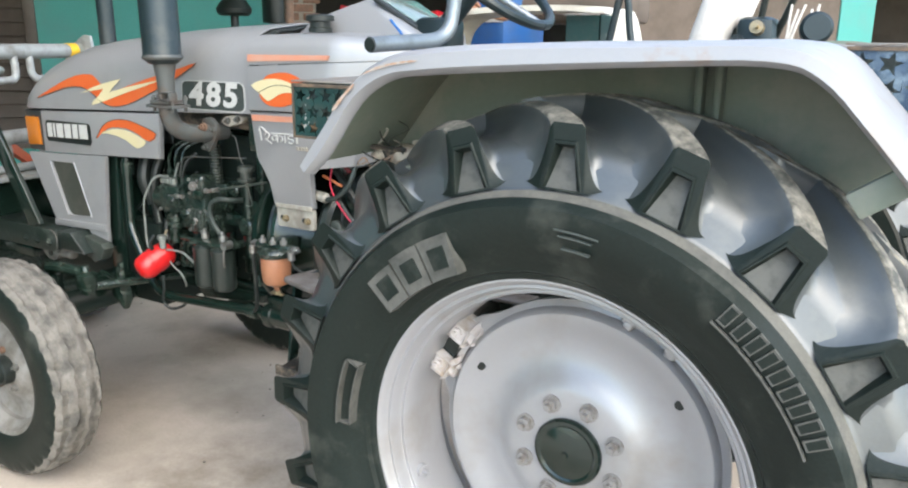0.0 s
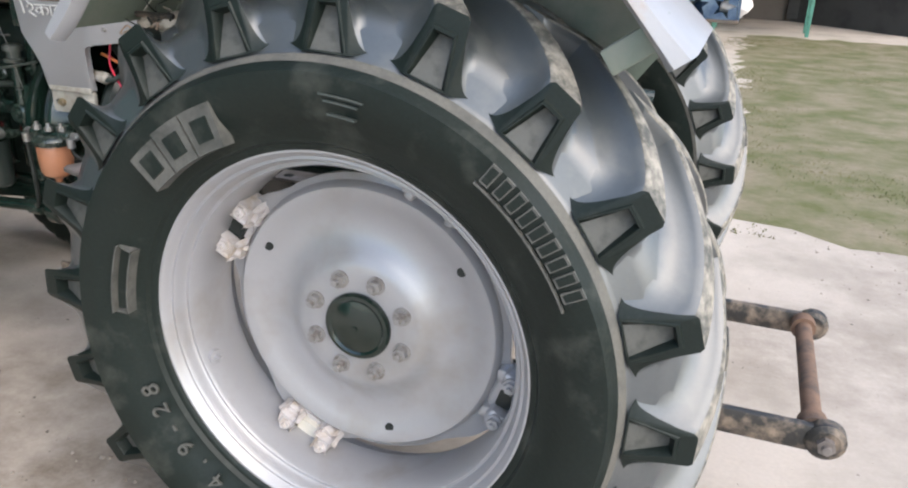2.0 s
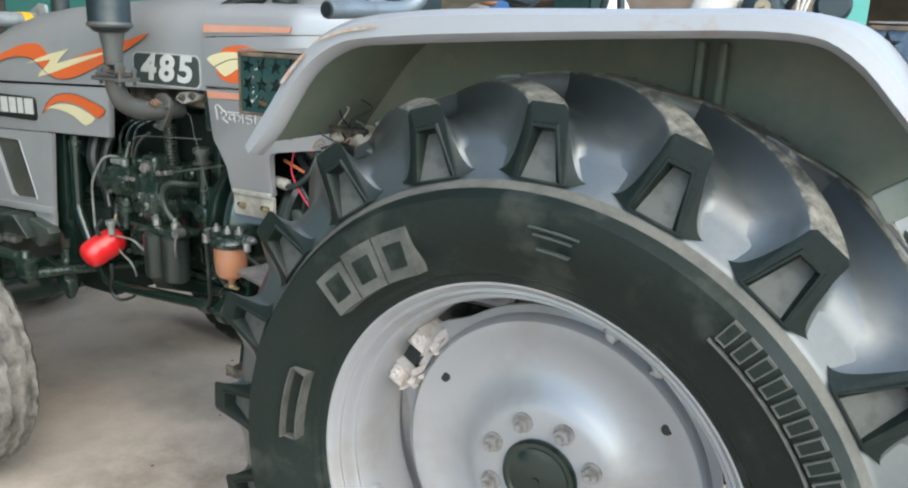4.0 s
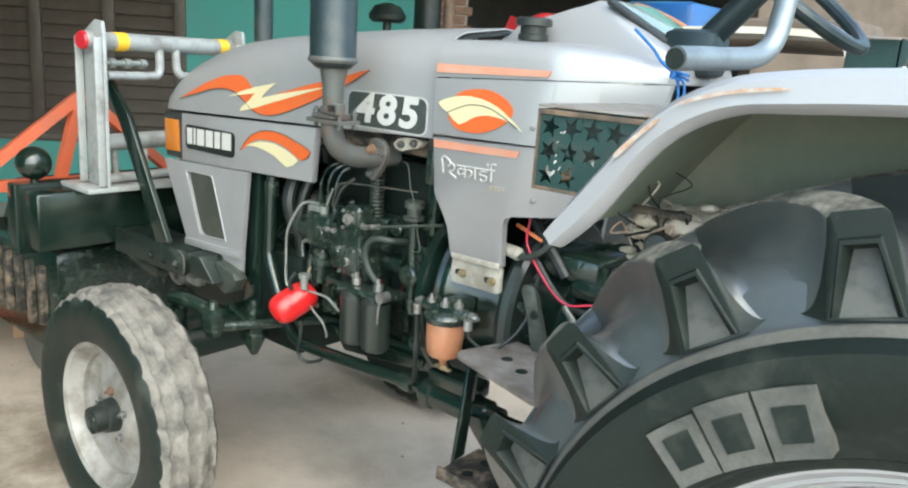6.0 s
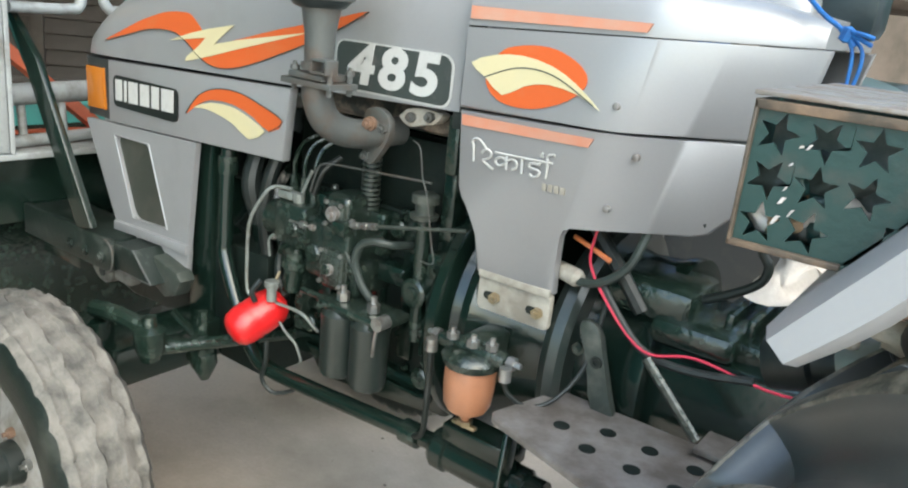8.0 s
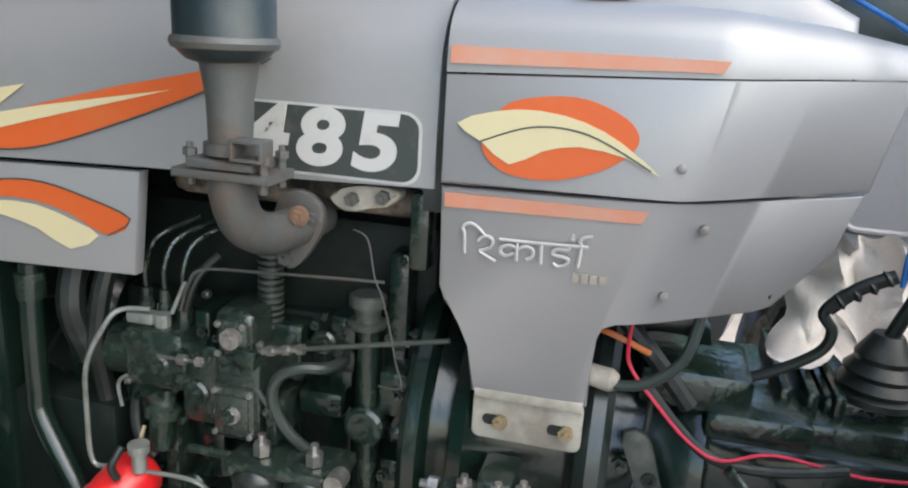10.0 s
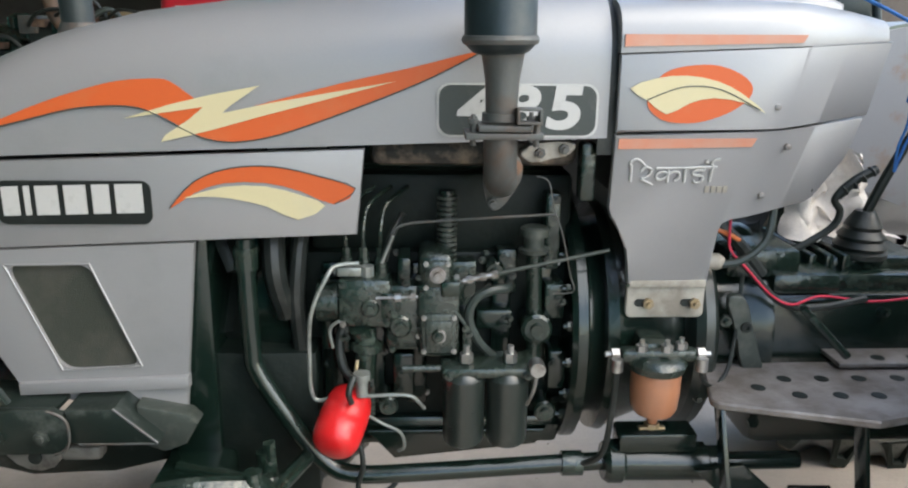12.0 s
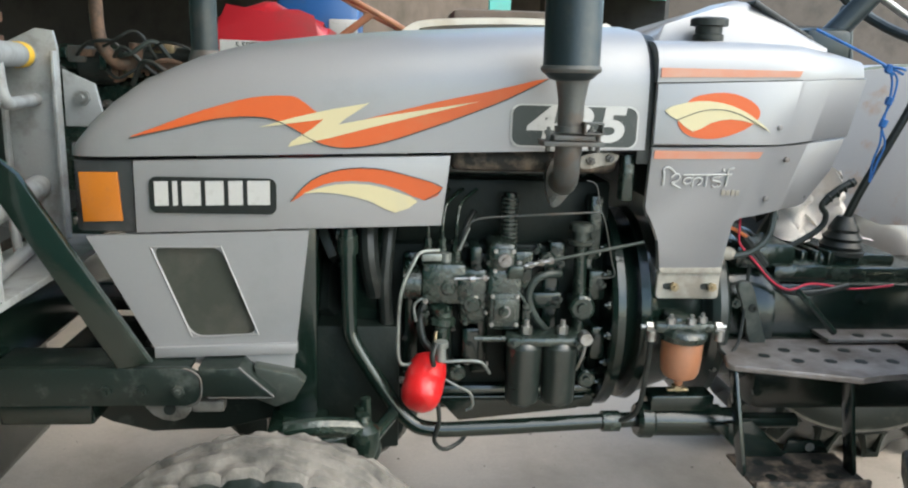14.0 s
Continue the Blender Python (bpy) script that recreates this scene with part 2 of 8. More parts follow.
RAILBLK = material("black_rail_paint_worn_to_steel", (0.013, 0.021, 0.0175), 0.35, 0.1, (0.09, 0.10, 0.09), 0.18, 16, 120, 0.15)
PALEIRON = material("pale_weathered_casting", (0.17, 0.165, 0.145), 0.6, 0.1, (0.08, 0.075, 0.065), 0.35, 24, 120, 0.3)
FILLER = material("dusty_grey_green_iron", (0.052, 0.062, 0.054), 0.4, 0.1, (0.10, 0.105, 0.09), 0.25, 30, 120, 0.2)
SEALANT = material("flaking_pale_casting", (0.56, 0.52, 0.505), 0.7, 0, (0.42, 0.34, 0.26), 0.26, 30, 150, 0.5)



def mottled(m, spots, col):
    """Mixes soft-edged patches of dirt and of shade, broken up by noise, over the base colour: (x, y, radius, weight).
    """
    nt = m.node_tree
    b = nt.nodes["Principled BSDF"]
    src = b.inputs["Base Color"].links[0].from_socket
    tc = nt.nodes.new("ShaderNodeTexCoord")
    tex = nt.nodes.new("ShaderNodeTexNoise")
    tex.inputs["Scale"].default_value, tex.inputs["Detail"].default_value, tex.inputs["Roughness"].default_value = 4.5, 9, 0.7
    nt.links.new(tc.outputs["Object"], tex.inputs["Vector"])
    total = None
    for x, y, r, w in spots:
        d = nt.nodes.new("ShaderNodeVectorMath")
        d.operation = "DISTANCE"
        d.inputs[1].default_value = (x, y, 0)
        nt.links.new(tc.outputs["Object"], d.inputs[0])
        f = nt.nodes.new("ShaderNodeMapRange")
        f.interpolation_type = "SMOOTHSTEP"
        f.inputs["From Min"].default_value, f.inputs["From Max"].default_value = r, r * 0.25
        f.inputs["To Max"].default_value = w
        nt.links.new(d.outputs["Value"], f.inputs["Value"])
        if total is None:
            total = f.outputs["Result"]
        else:
            top = nt.nodes.new("ShaderNodeMath")
            top.operation = "MAXIMUM"
            nt.links.new(total, top.inputs[0])
            nt.links.new(f.outputs["Result"], top.inputs[1])
            total = top.outputs["Value"]
    br = nt.nodes.new("ShaderNodeMapRange")
    br.inputs["From Min"].default_value, br.inputs["From Max"].default_value, br.inputs["To Min"].default_value = 0.35, 0.62, 0.25
    nt.links.new(tex.outputs["Fac"], br.inputs["Value"])
    mul = nt.nodes.new("ShaderNodeMath")
    mul.operation = "MULTIPLY"
    nt.links.new(total, mul.inputs[0])
    nt.links.new(br.outputs["Result"], mul.inputs[1])
    mix = nt.nodes.new("ShaderNodeMix")
    mix.data_type = "RGBA"
    nt.links.new(mul.outputs["Value"], mix.inputs[0])
    nt.links.new(src, mix.inputs[6])
    mix.inputs[7].default_value = (*col, 1)
    nt.links.new(mix.outputs[2], b.inputs["Base Color"])


# brown dirt near the rear wheel; floor shade by the front one painted in
mottled(CONCRETE, [(-0.75, -0.95, 1.1, 1.0), (-2.6, -0.65, 0.8, 1.0), (1.1, 0.9, 0.8, 0.6), (-1.3, -0.40, 0.6, 0.8), (-1.65, 0.05, 0.22, 0.5), (1.6, 1.7, 0.8, 0.5), (-2.25, 0.45, 0.3, 0.5), (-0.3, -1.5, 0.9, 0.8)], (0.190, 0.152, 0.115))

# ---- builders ----


def part(name, bm, mats, parent=None, label="", sharp=32):
    """Links a bmesh as one mesh object under a thing or a part."""
    bmesh.ops.remove_doubles(bm, verts=bm.verts, dist=1e-5)
    bmesh.ops.recalc_face_normals(bm, faces=bm.faces)
    for f in bm.faces:
        f.smooth = True
    lim = radians(sharp)
    for e in bm.edges:
        if len(e.link_faces) != 2 or e.calc_face_angle(0) > lim:
            e.smooth = False
    me = bpy.data.meshes.new(name)
    bm.to_mesh(me)
    bm.free()
    for m in mats if isinstance(mats, (list, tuple)) else [mats]:
        me.materials.append(m)
    ob = new(name, me)
    if parent is not None:
        ob.parent = parent
        ob.matrix_parent_inverse = origin_of(parent).inverted()
    if label:
        tagged(ob, label)
    return ob


BASES = {}


def origin_of(ob):
    return BASES.get(ob.name, Matrix.Identity(4))


def thing(name, base, label, category, group=""):
    ob = new(name)
    ob.empty_display_size = 0.1
    ob.location = base
    BASES[ob.name] = Matrix.Translation(base)
    return tagged(ob, label, category, group)


def setting(name, bm, mats, label, category):
    return tagged(part(name, bm, mats), label, category, kind="structure")


def block(bm, x0, x1, y0, y1, z0, z1, bev=0.004, m=None, k=0, seg=2):
    r = bmesh.ops.create_cube(bm, size=1.0)
    vs = r["verts"]
    for v in vs:
        v.co = Vector(((x0 + x1) / 2 + v.co.x * (x1 - x0), (y0 + y1) / 2 + v.co.y * (y1 - y0), (z0 + z1) / 2 + v.co.z * (z1 - z0)))
        if m:
            v.co = m @ v.co
    fs = list({f for v in vs for f in v.link_faces})
    for f in fs:
        f.material_index = k
    if bev > 0:
        es = list({e for v in vs for e in v.link_edges})
        bmesh.ops.bevel(bm, geom=es, offset=bev, segments=seg, affect="EDGES", profile=0.5, material=-1)


def prism(bm, pts, y0, y1, bev=0.0, k=0, to=None, seg=2):
    """A polygon in x, z run from y0 to y1; to(x, y, z) bends it."""
    to = to or (lambda x, y, z: (x, y, z))
    a = [bm.verts.new(to(x, y0, z)) for x, z in pts]
    b = [bm.verts.new(to(x, y1, z)) for x, z in pts]
    n = len(pts)
    fs = [bm.faces.new(a), bm.faces.new(b[::-1])]
    fs += [bm.faces.new((a[i], a[(i + 1) % n], b[(i + 1) % n], b[i])) for i in range(n)]
    for f in fs:
        f.material_index = k
    if bev > 0:
        bmesh.ops.bevel(bm, geom=list({e for f in fs[:2] for e in f.edges}), offset=bev, segments=seg, affect="EDGES", profile=0.5, material=-1)
    return fs


def spline(pts, n=6, closed=False):
    """A smooth line through the points."""
    p = [Vector(q) for q in pts]
    out = []
    m = len(p)
    for i in range(m if closed else m - 1):
        a, b, c, d = (p[(i + j) % m] if closed else p[min(max(i + j, 0), m - 1)] for j in (-1, 0, 1, 2))
        for s in range(n):
            t = s / n
            out.append(0.5 * (2 * b + (c - a) * t + (2 * a - 5 * b + 4 * c - d) * t * t + (3 * b - a - 3 * c + d) * t ** 3))
    if not closed:
        out.append(p[-1])
    return out


def sweep(bm, pts, r, seg=10, n=6, k=0, smooth=True, r1=None):
    """A round tube along a smooth line."""
    line = spline(pts, n) if smooth else [Vector(p) for p in pts]
    rings = []
    side = None
    for i, p in enumerate(line):
        d = (line[min(i + 1, len(line) - 1)] - line[max(i - 1, 0)]).normalized()
        if side is None:
            side = d.orthogonal().normalized()
        side = (side - d * side.dot(d)).normalized()
        up = d.cross(side)
        rad = r if r1 is None else r + (r1 - r) * i / (len(line) - 1)
        rings.append([bm.verts.new(p + rad * (math.cos(a) * side + math.sin(a) * up)) for a in (2 * math.pi * j / seg for j in range(seg))])
    for a, b in zip(rings, rings[1:]):
        for j in range(seg):
            bm.faces.new((a[j], a[(j + 1) % seg], b[(j + 1) % seg], b[j])).material_index = k
    bm.faces.new(rings[0]).material_index = k
    bm.faces.new(rings[-1][::-1]).material_index = k


def rod(bm, p0, p1, r, r1=None, seg=14, k=0):
    sweep(bm, [p0, p1], r, seg, 1, k, False, r1)


def lathe(bm, profile, at, axis, seg=32, k=0, close=False):
    """A profile of (along, radius) turned round the axis through at."""
    axis = Vector(axis).normalized()
    s = axis.orthogonal().normalized()
    u = axis.cross(s)
    at = Vector(at)
    rings = []
    for a, r in profile:
        if r < 1e-6:
            rings.append([bm.verts.new(at + axis * a)])
        else:
            rings.append([bm.verts.new(at + axis * a + r * (math.cos(w) * s + math.sin(w) * u)) for w in (2 * math.pi * j / seg for j in range(seg))])
    pairs = list(zip(rings, rings[1:]))
    if close:
        pairs.append((rings[-1], rings[0]))
    made = []
    for a, b in pairs:
        row = []
        for j in range(seg):
            q = [a[j % len(a)], a[(j + 1) % len(a)], b[(j + 1) % len(b)], b[j % len(b)]]
            q = [v for i, v in enumerate(q) if v not in q[:i]]
            if len(q) > 2:
                f = bm.faces.new(q)
                f.material_index = k
                row.append(f)
        made.append(row)
    return made


def nut(bm, at, axis, r=0.012, h=0.01, k=0, stud=True):
    lathe(bm, [(0, 0), (0, r), (h, r), (h, 0)], at, axis, 6, k)
    if stud:
        lathe(bm, [(h, 0), (h, r * 0.5), (h * 1.8, r * 0.45), (h * 1.8, 0)], at, axis, 8, k)


def outline(bm, pts, y, k=0, n=5, to=None):
    """A thin decal: a smooth closed line in x, z, filled, 1 mm thick."""
    loop = spline([(x, 0, z) for x, z in pts], n, True) if n > 1 else [Vector((x, 0, z)) for x, z in pts]
    prism(bm, [(p.x, p.z) for p in loop], y, y + 0.0015, 0, k, to)


def rounded(x0, x1, z0, z1, r, n=5):
    out = []
    for cx, cz, a0 in ((x1 - r, z0 + r, -90), (x1 - r, z1 - r, 0), (x0 + r, z1 - r, 90), (x0 + r, z0 + r, 180)):
        out += [(cx + r * math.cos(radians(a0 + 90 * i / n)), cz + r * math.sin(radians(a0 + 90 * i / n))) for i in range(n + 1)]
    return out


def writing(name, text, size, mats, parent, m, depth=0.001, shear=0.0, bold=0.0, label=""):
    """Words in the built-in font as a mesh."""
    cu = bpy.data.curves.new(name, "FONT")
    cu.body, cu.size, cu.extrude, cu.shear, cu.offset = text, size, depth, shear, bold
    cu.align_x, cu.align_y = "CENTER", "CENTER"
    ob = bpy.data.objects.new(name, cu)
    scene.collection.objects.link(ob)
    dg = bpy.context.evaluated_depsgraph_get()
    me = bpy.data.meshes.new_from_object(ob.evaluated_get(dg))
    bpy.data.objects.remove(ob)
    me.transform(m)
    me.materials.clear()
    me.materials.append(mats)
    o = new(name, me)
    if parent is not None:
        o.parent = parent
        o.matrix_parent_inverse = origin_of(parent).inverted()
    if label:
        tagged(o, label)
    return o


SIDE = pose(0, 0, 0, 90, 0, 0)  # letters stand upright and face the near side

# ---- the ground, the shed and the buildings ----
bm = bmesh.new()
bmesh.ops.create_grid(bm, x_segments=2, y_segments=2, size=400)
setting("ground", bm, CONCRETE, "dusty beige concrete yard floor with dark stains and painted-in shade", "ground")

# ---- the tractor ----
tractor = thing("tractor", (-1.0, 0, 0), "silver grey farm tractor with orange and cream decals, parked on concrete", "tractor")


def tyre_body(bm, at, prof, seg):
    return lathe(bm, prof, at, (0, 1, 0), seg)


HALF = [(0.112, 0.378), (0.121, 0.386), (0.124, 0.391), (0.1245, 0.396), (0.133, 0.402), (0.1345, 0.408), (0.150, 0.430), (0.168, 0.462), (0.176, 0.500), (0.1755, 0.524), (0.176, 0.536), (0.178, 0.546), (0.172, 0.553), (0.163, 0.590), (0.146, 0.615), (0.10, 0.634), (0.05, 0.642)]
TREADIN = 0.042  # the near tyre's tread sits this far inwards of its bulging sidewall


def rear_tyre(side):
    """The carcass of a tractor tyre; side -1 is the near one."""
    bm = bmesh.new()
    at = Vector((0, -0.66 if side < 0 else 0.82, 0.65))
    prof = [(-a, r) for a, r in HALF] + [(0, 0.645)] + [(a, r) for a, r in HALF[::-1]]
    if side < 0:
        out = []
        for a, r in prof:
            u = min(1.0, max(0.0, (r - 0.525) / 0.021)) if a < 0 else 1.0 if r > 0.5 else 0.0
            out.append((a + TREADIN * u * u * (3 - 2 * u), r))
        prof = out
    rows = tyre_body(bm, at, prof, 160)
    n = len(rows)
    for i, row in enumerate(rows):
        kind = 1 if i in (10, n - 11) else 2 if i < 10 or i > n - 11 else 0
        for f in row:
            f.material_index = kind
    inner = [(-0.112, 0.378), (-0.10, 0.45), (0.10, 0.45), (0.112, 0.378)]
    lathe(bm, inner, at, (0, 1, 0), 96)
    return bm


def tread_base(a):
    a = abs(a)
    pr = [(0, 0.645)] + HALF[::-1]
    for (a0, r0), (a1, r1) in zip(pr, pr[1:]):
        if a0 <= a <= a1:
            return r0 + (r1 - r0) * (a - a0) / max(1e-6, a1 - a0)
    return 0.54


def tyre_lug(s, worn):
    """One slanting lug about the wheel's centre, its shoulder end on side s, with a hollow in that end."""
    bm = bmesh.new()

    def put(ang, r, a):
        return bm.verts.new((r * math.cos(ang), a, r * math.sin(ang)))

    rows = []
    steps = 19
    for j in range(steps):
        u = j / (steps - 1)
        a = 0.170 - 0.192 * u
        mid = radians(20.5) * (u ** 1.2)
        hw = 0.030 - 0.009 * u
        top = 0.664 + 0.029 * math.sin(min(1, u * 1.5) * math.pi / 2) + worn
        low = tread_base(a) - 0.0006
        h = top - low
        wide = 0.030 + 0.030 * min(1, u * 3)
        half = [(hw + 0.010 + wide * q, 0.46 * (1 - q) ** 2.6) for q in (1.0, 0.86, 0.72, 0.56, 0.40, 0.24, 0.1)] + [(hw + 0.004, 0.70), (hw + 0.001, 0.94), (hw - 0.005, 1.0)]
        cut = [(-w, f) for w, f in half] + half[::-1]
        rows.append([put(mid + w / (low + f * h), low + f * h, s * a) for w, f in cut])
    for p, q in zip(rows, rows[1:]):
        for j in range(19):
            f = bm.faces.new((p[j], p[j + 1], q[j + 1], q[j]))
            f.material_index = 1 if j in (8, 9, 10) else 0
    bm.faces.new(rows[-1])
    e = rows[0]
    foot = [put(-0.050 / 0.555, 0.551, s * 0.172), put(-0.041 / 0.555, 0.551, s * 0.1815), put(0.041 / 0.555, 0.551, s * 0.1815), put(0.050 / 0.555, 0.551, s * 0.172)]
    bm.faces.new([foot[0], foot[1]] + e[8::-1])
    bm.faces.new([foot[3]] + e[:10:-1] + [foot[2]])
    mouth = [foot[1], foot[2], e[11], e[10], e[9], e[8]]
    corners = [foot[1].co, foot[2].co, e[11].co, e[8].co]

    def spot(u, v, out):
        low = corners[0].lerp(corners[1], 0.5 + 0.5 * u)
        high = corners[3].lerp(corners[2], 0.5 + 0.5 * u)
        return bm.verts.new(low.lerp(high, v) + Vector((0, s * out, 0)))

    def loop(w0, w1, v1, outs):
        return [spot(u, v, o) for u, v, o in ((-w0, 0.03, outs[0]), (w0, 0.03, outs[0]), (w1, v1, outs[1]), (-w1, v1, outs[1]))]

    rim = loop(0.90, 0.62, 0.80, (0.0, 0.0))
    bead = loop(0.86, 0.58, 0.78, (0.0, 0.0045))
    bead2 = loop(0.81, 0.50, 0.735, (0.0, 0.0045))
    rim2 = loop(0.77, 0.45, 0.71, (-0.001, -0.001))
    back = loop(0.68, 0.36, 0.66, (-0.002, -0.020))
    bm.faces.new((mouth[0], mouth[1], rim[1], rim[0]))
    bm.faces.new((mouth[1], mouth[2], rim[2], rim[1]))
    bm.faces.new((mouth[2], mouth[3], mouth[4], mouth[5], rim[3], rim[2]))
    bm.faces.new((mouth[5], mouth[0], rim[0], rim[3]))
    ends = []
    for ra, rb in ((rim, bead), (bead, bead2), (bead2, rim2), (rim2, back)):
        for j in range(4):
            ends.append(bm.faces.new((ra[j], ra[(j + 1) % 4], rb[(j + 1) % 4], rb[j])))
    for f in {f for v in mouth[:2] + rim for f in v.link_faces}:
        f.material_index = 3
    for f in ends:
        f.material_index = 3
    bm.faces.new(back).material_index = 2
    return bm


def ring_block(bm, at, side, a0, a1, r0, r1, y0, y1, k=0, n=6):
    """A raised piece on the sidewall between two angles and two radii."""
    ins, outs = [], []
    for i in range(n + 1):
        w = radians(a0 + (a1 - a0) * i / n)
        for lst, r in ((ins, r0), (outs, r1)):
            lst.append((at[0] + r * math.cos(w), at[2] + r * math.sin(w)))
    prism(bm, ins + outs[::-1], at[1] + side * y0, at[1] + side * y1, 0, k)


def rear_wheel(side):
    at = Vector((0, -0.66 if side < 0 else 0.82, 0.65))
    bm = bmesh.new()
    s = side
    prof = [(0.106, 0.387), (0.113, 0.390), (0.118, 0.387), (0.118, 0.380), (0.112, 0.374), (0.104, 0.372), (0.099, 0.368), (0.100, 0.363), (0.094, 0.359), (0.078, 0.357), (0.072, 0.353), (0.073, 0.347), (0.066, 0.343), (0.030, 0.339), (-0.06, 0.339), (-0.08, 0.356), (-0.10, 0.36), (-0.112, 0.384), (-0.104, 0.388), (-0.085, 0.366), (-0.05, 0.345), (0.02, 0.345), (0.055, 0.360), (0.085, 0.370)]
    lathe(bm, [(a * s, r) for a, r in prof], at, (0, 1, 0), 72, 0, True)
    wheel = part("rear_wheel", bm, RIMPAINT, tractor, "silver painted steel rim")
    part("tyre", rear_tyre(side), [RUBBER, BAND, SIDEWALL], wheel, "black lugged tractor tyre", 40)
    for k in (-1, 1):
        kinds = []
        for worn in (-0.003, 0.0, 0.003):
            kinds.append(part("tyre_lug", tyre_lug(k, worn), [RUBBER, WORN, POCKET, SIDEWALL], wheel, "", 42))
        for i in range(20):
            o = kinds[i % 3] if i < 3 else new("tyre_lug", kinds[(i * 2) % 3].data)
            o.parent = wheel
            o.matrix_basis = Matrix.Translation(at + Vector((0, TREADIN if side < 0 else 0, 0))) @ Matrix.Rotation(-radians((88.0 if side < 0 else 93.8) + 360 / 20 * (i + (0.0 if k == -1 else 0.5))), 4, "Y")
    # pressed centre plate: a dished round on a four-cornered plate
    bm = bmesh.new()
    n = 72
    rings = []
    stations = [(0.0, 0.0), (0.100, 0.0), (0.124, 0.0), (0.136, -0.004), (0.150, -0.014), (0.168, -0.026), (0.192, -0.033), (0.222, -0.033), (0.248, -0.026), (0.268, -0.017), (0.279, -0.017), (0.286, -0.024), (0.290, -0.036), (0.298, -0.040), (1.0, -0.042)]
    for r, a in stations:
        ring = []
        for j in range(n):
            w = 2 * math.pi * j / n
            q = r
            if r > 0.9:
                q = 0.303 + 0.034 * max(0.0, math.cos(4 * (w - radians(61)))) ** 0.7
            ring.append(bm.verts.new(at + Vector((q * math.cos(w), a * s, q * math.sin(w)))))
        rings.append(ring)
    rings[0] = [bm.verts.new(at)]
    for a, b in zip(rings, rings[1:]):
        for j in range(n):
            q = [a[j % len(a)], a[(j + 1) % len(a)], b[(j + 1) % n], b[j]]
            bm.faces.new([v for i, v in enumerate(q) if v not in q[:i]])
    back = [bm.verts.new(v.co + Vector((0, -0.012 * s, 0))) for v in rings[-1]]
    for j in range(n):
        bm.faces.new((rings[-1][j], rings[-1][(j + 1) % n], back[(j + 1) % n], back[j]))
    part("wheel_disc", bm, RIMPAINT, wheel, "dished silver centre disc", 40)
    # black discs put the holes' shade into colour; the plate is not cut
    for w in (35, 150, 283):
        bm = bmesh.new()
        p = at + Vector((0.248 * math.cos(radians(w)), -0.0262 * s, 0.248 * math.sin(radians(w))))
        lathe(bm, [(-0.004, 0), (-0.004, 0.0095), (0.0028, 0.0095), (0.0028, 0.0)], p, (0, s, 0), 14)
        part("disc_hole", bm, SOOT, wheel, "drilled hole drawn as a black disc")
    for i in range(8):
        w = radians(22.5 + 45 * i)
        bm = bmesh.new()
        p = at + Vector((0.1016 * math.cos(w), 0, 0.1016 * math.sin(w)))
        lathe(bm, [(0, 0), (0, 0.019), (0.003, 0.019), (0.003, 0)], p, (0, s, 0), 16)
        nut(bm, p + Vector((0, 0.003 * s, 0)), (0, s, 0), 0.0145, 0.014)
        part("wheel_nut", bm, NUTGREY, wheel, "weathered grey nut")
    bm = bmesh.new()
    lathe(bm, [(0.0, 0.071), (0.006, 0.071), (0.012, 0.067), (0.013, 0.060), (0.010, 0.055), (0.012, 0.048), (0.017, 0.03), (0.019, 0.007), (0.022, 0.006), (0.022, 0)], at + Vector((0, 0.0 * s, 0)), (0, s, 0), 36)
    part("hub_cap", bm, IRON, wheel, "chipped black hub cap")
    # clamps that join the plate to the rim
    for w0 in (62, 150, 245, 341):
        w = radians(w0)
        m = Matrix.Translation(at) @ Matrix.Rotation(-w, 4, "Y")
        cast = SEALANT if w0 in (150, 245) else RIMPAINT
        bm = bmesh.new()
        block(bm, 0.290, 0.344, *sorted((-0.062 * s, -0.030 * s)), -0.060, 0.060, 0.008, m)
        for dz in (-0.046, 0.046):
            block(bm, 0.300, 0.343, *sorted((-0.05 * s, 0.000 * s)), dz - 0.019, dz + 0.019, 0.009, m)
            block(bm, 0.286, 0.312, *sorted((-0.045 * s, -0.012 * s)), dz - 0.012, dz + 0.012, 0.006, m)
        bmesh.ops.subdivide_edges(bm, edges=[e for e in bm.edges if e.calc_length() > 0.012], cuts=2, use_grid_fill=True)
        for v in bm.verts:
            v.co += Vector((noise.noise(v.co * 70), noise.noise(v.co * 70 + Vector((3, 0, 0))), noise.noise(v.co * 70 + Vector((0, 9, 0))))) * 0.0045
        clamp = part("rim_clamp", bm, cast, wheel, "flaking cast clamp", 50)
        for dz in (-0.046, 0.046):
            bm = bmesh.new()
            p = m @ Vector((0.322, 0.000 * s, dz))
            lathe(bm, [(-0.004, 0), (-0.004, 0.017), (0.004, 0.016), (0.004, 0)], p, (0, s, 0), 14)
            nut(bm, p + Vector((0, 0.004 * s, 0)), (0, s, 0), 0.0125, 0.010)
            part("clamp_bolt", bm, cast, clamp)
        # black block paints the shade between the jaws; one clamp has filler instead
        bm = bmesh.new()
        block(bm, 0.306, 0.342, *sorted((-0.034 * s, -0.020 * s)), -0.024, 0.024, 0.004, m)
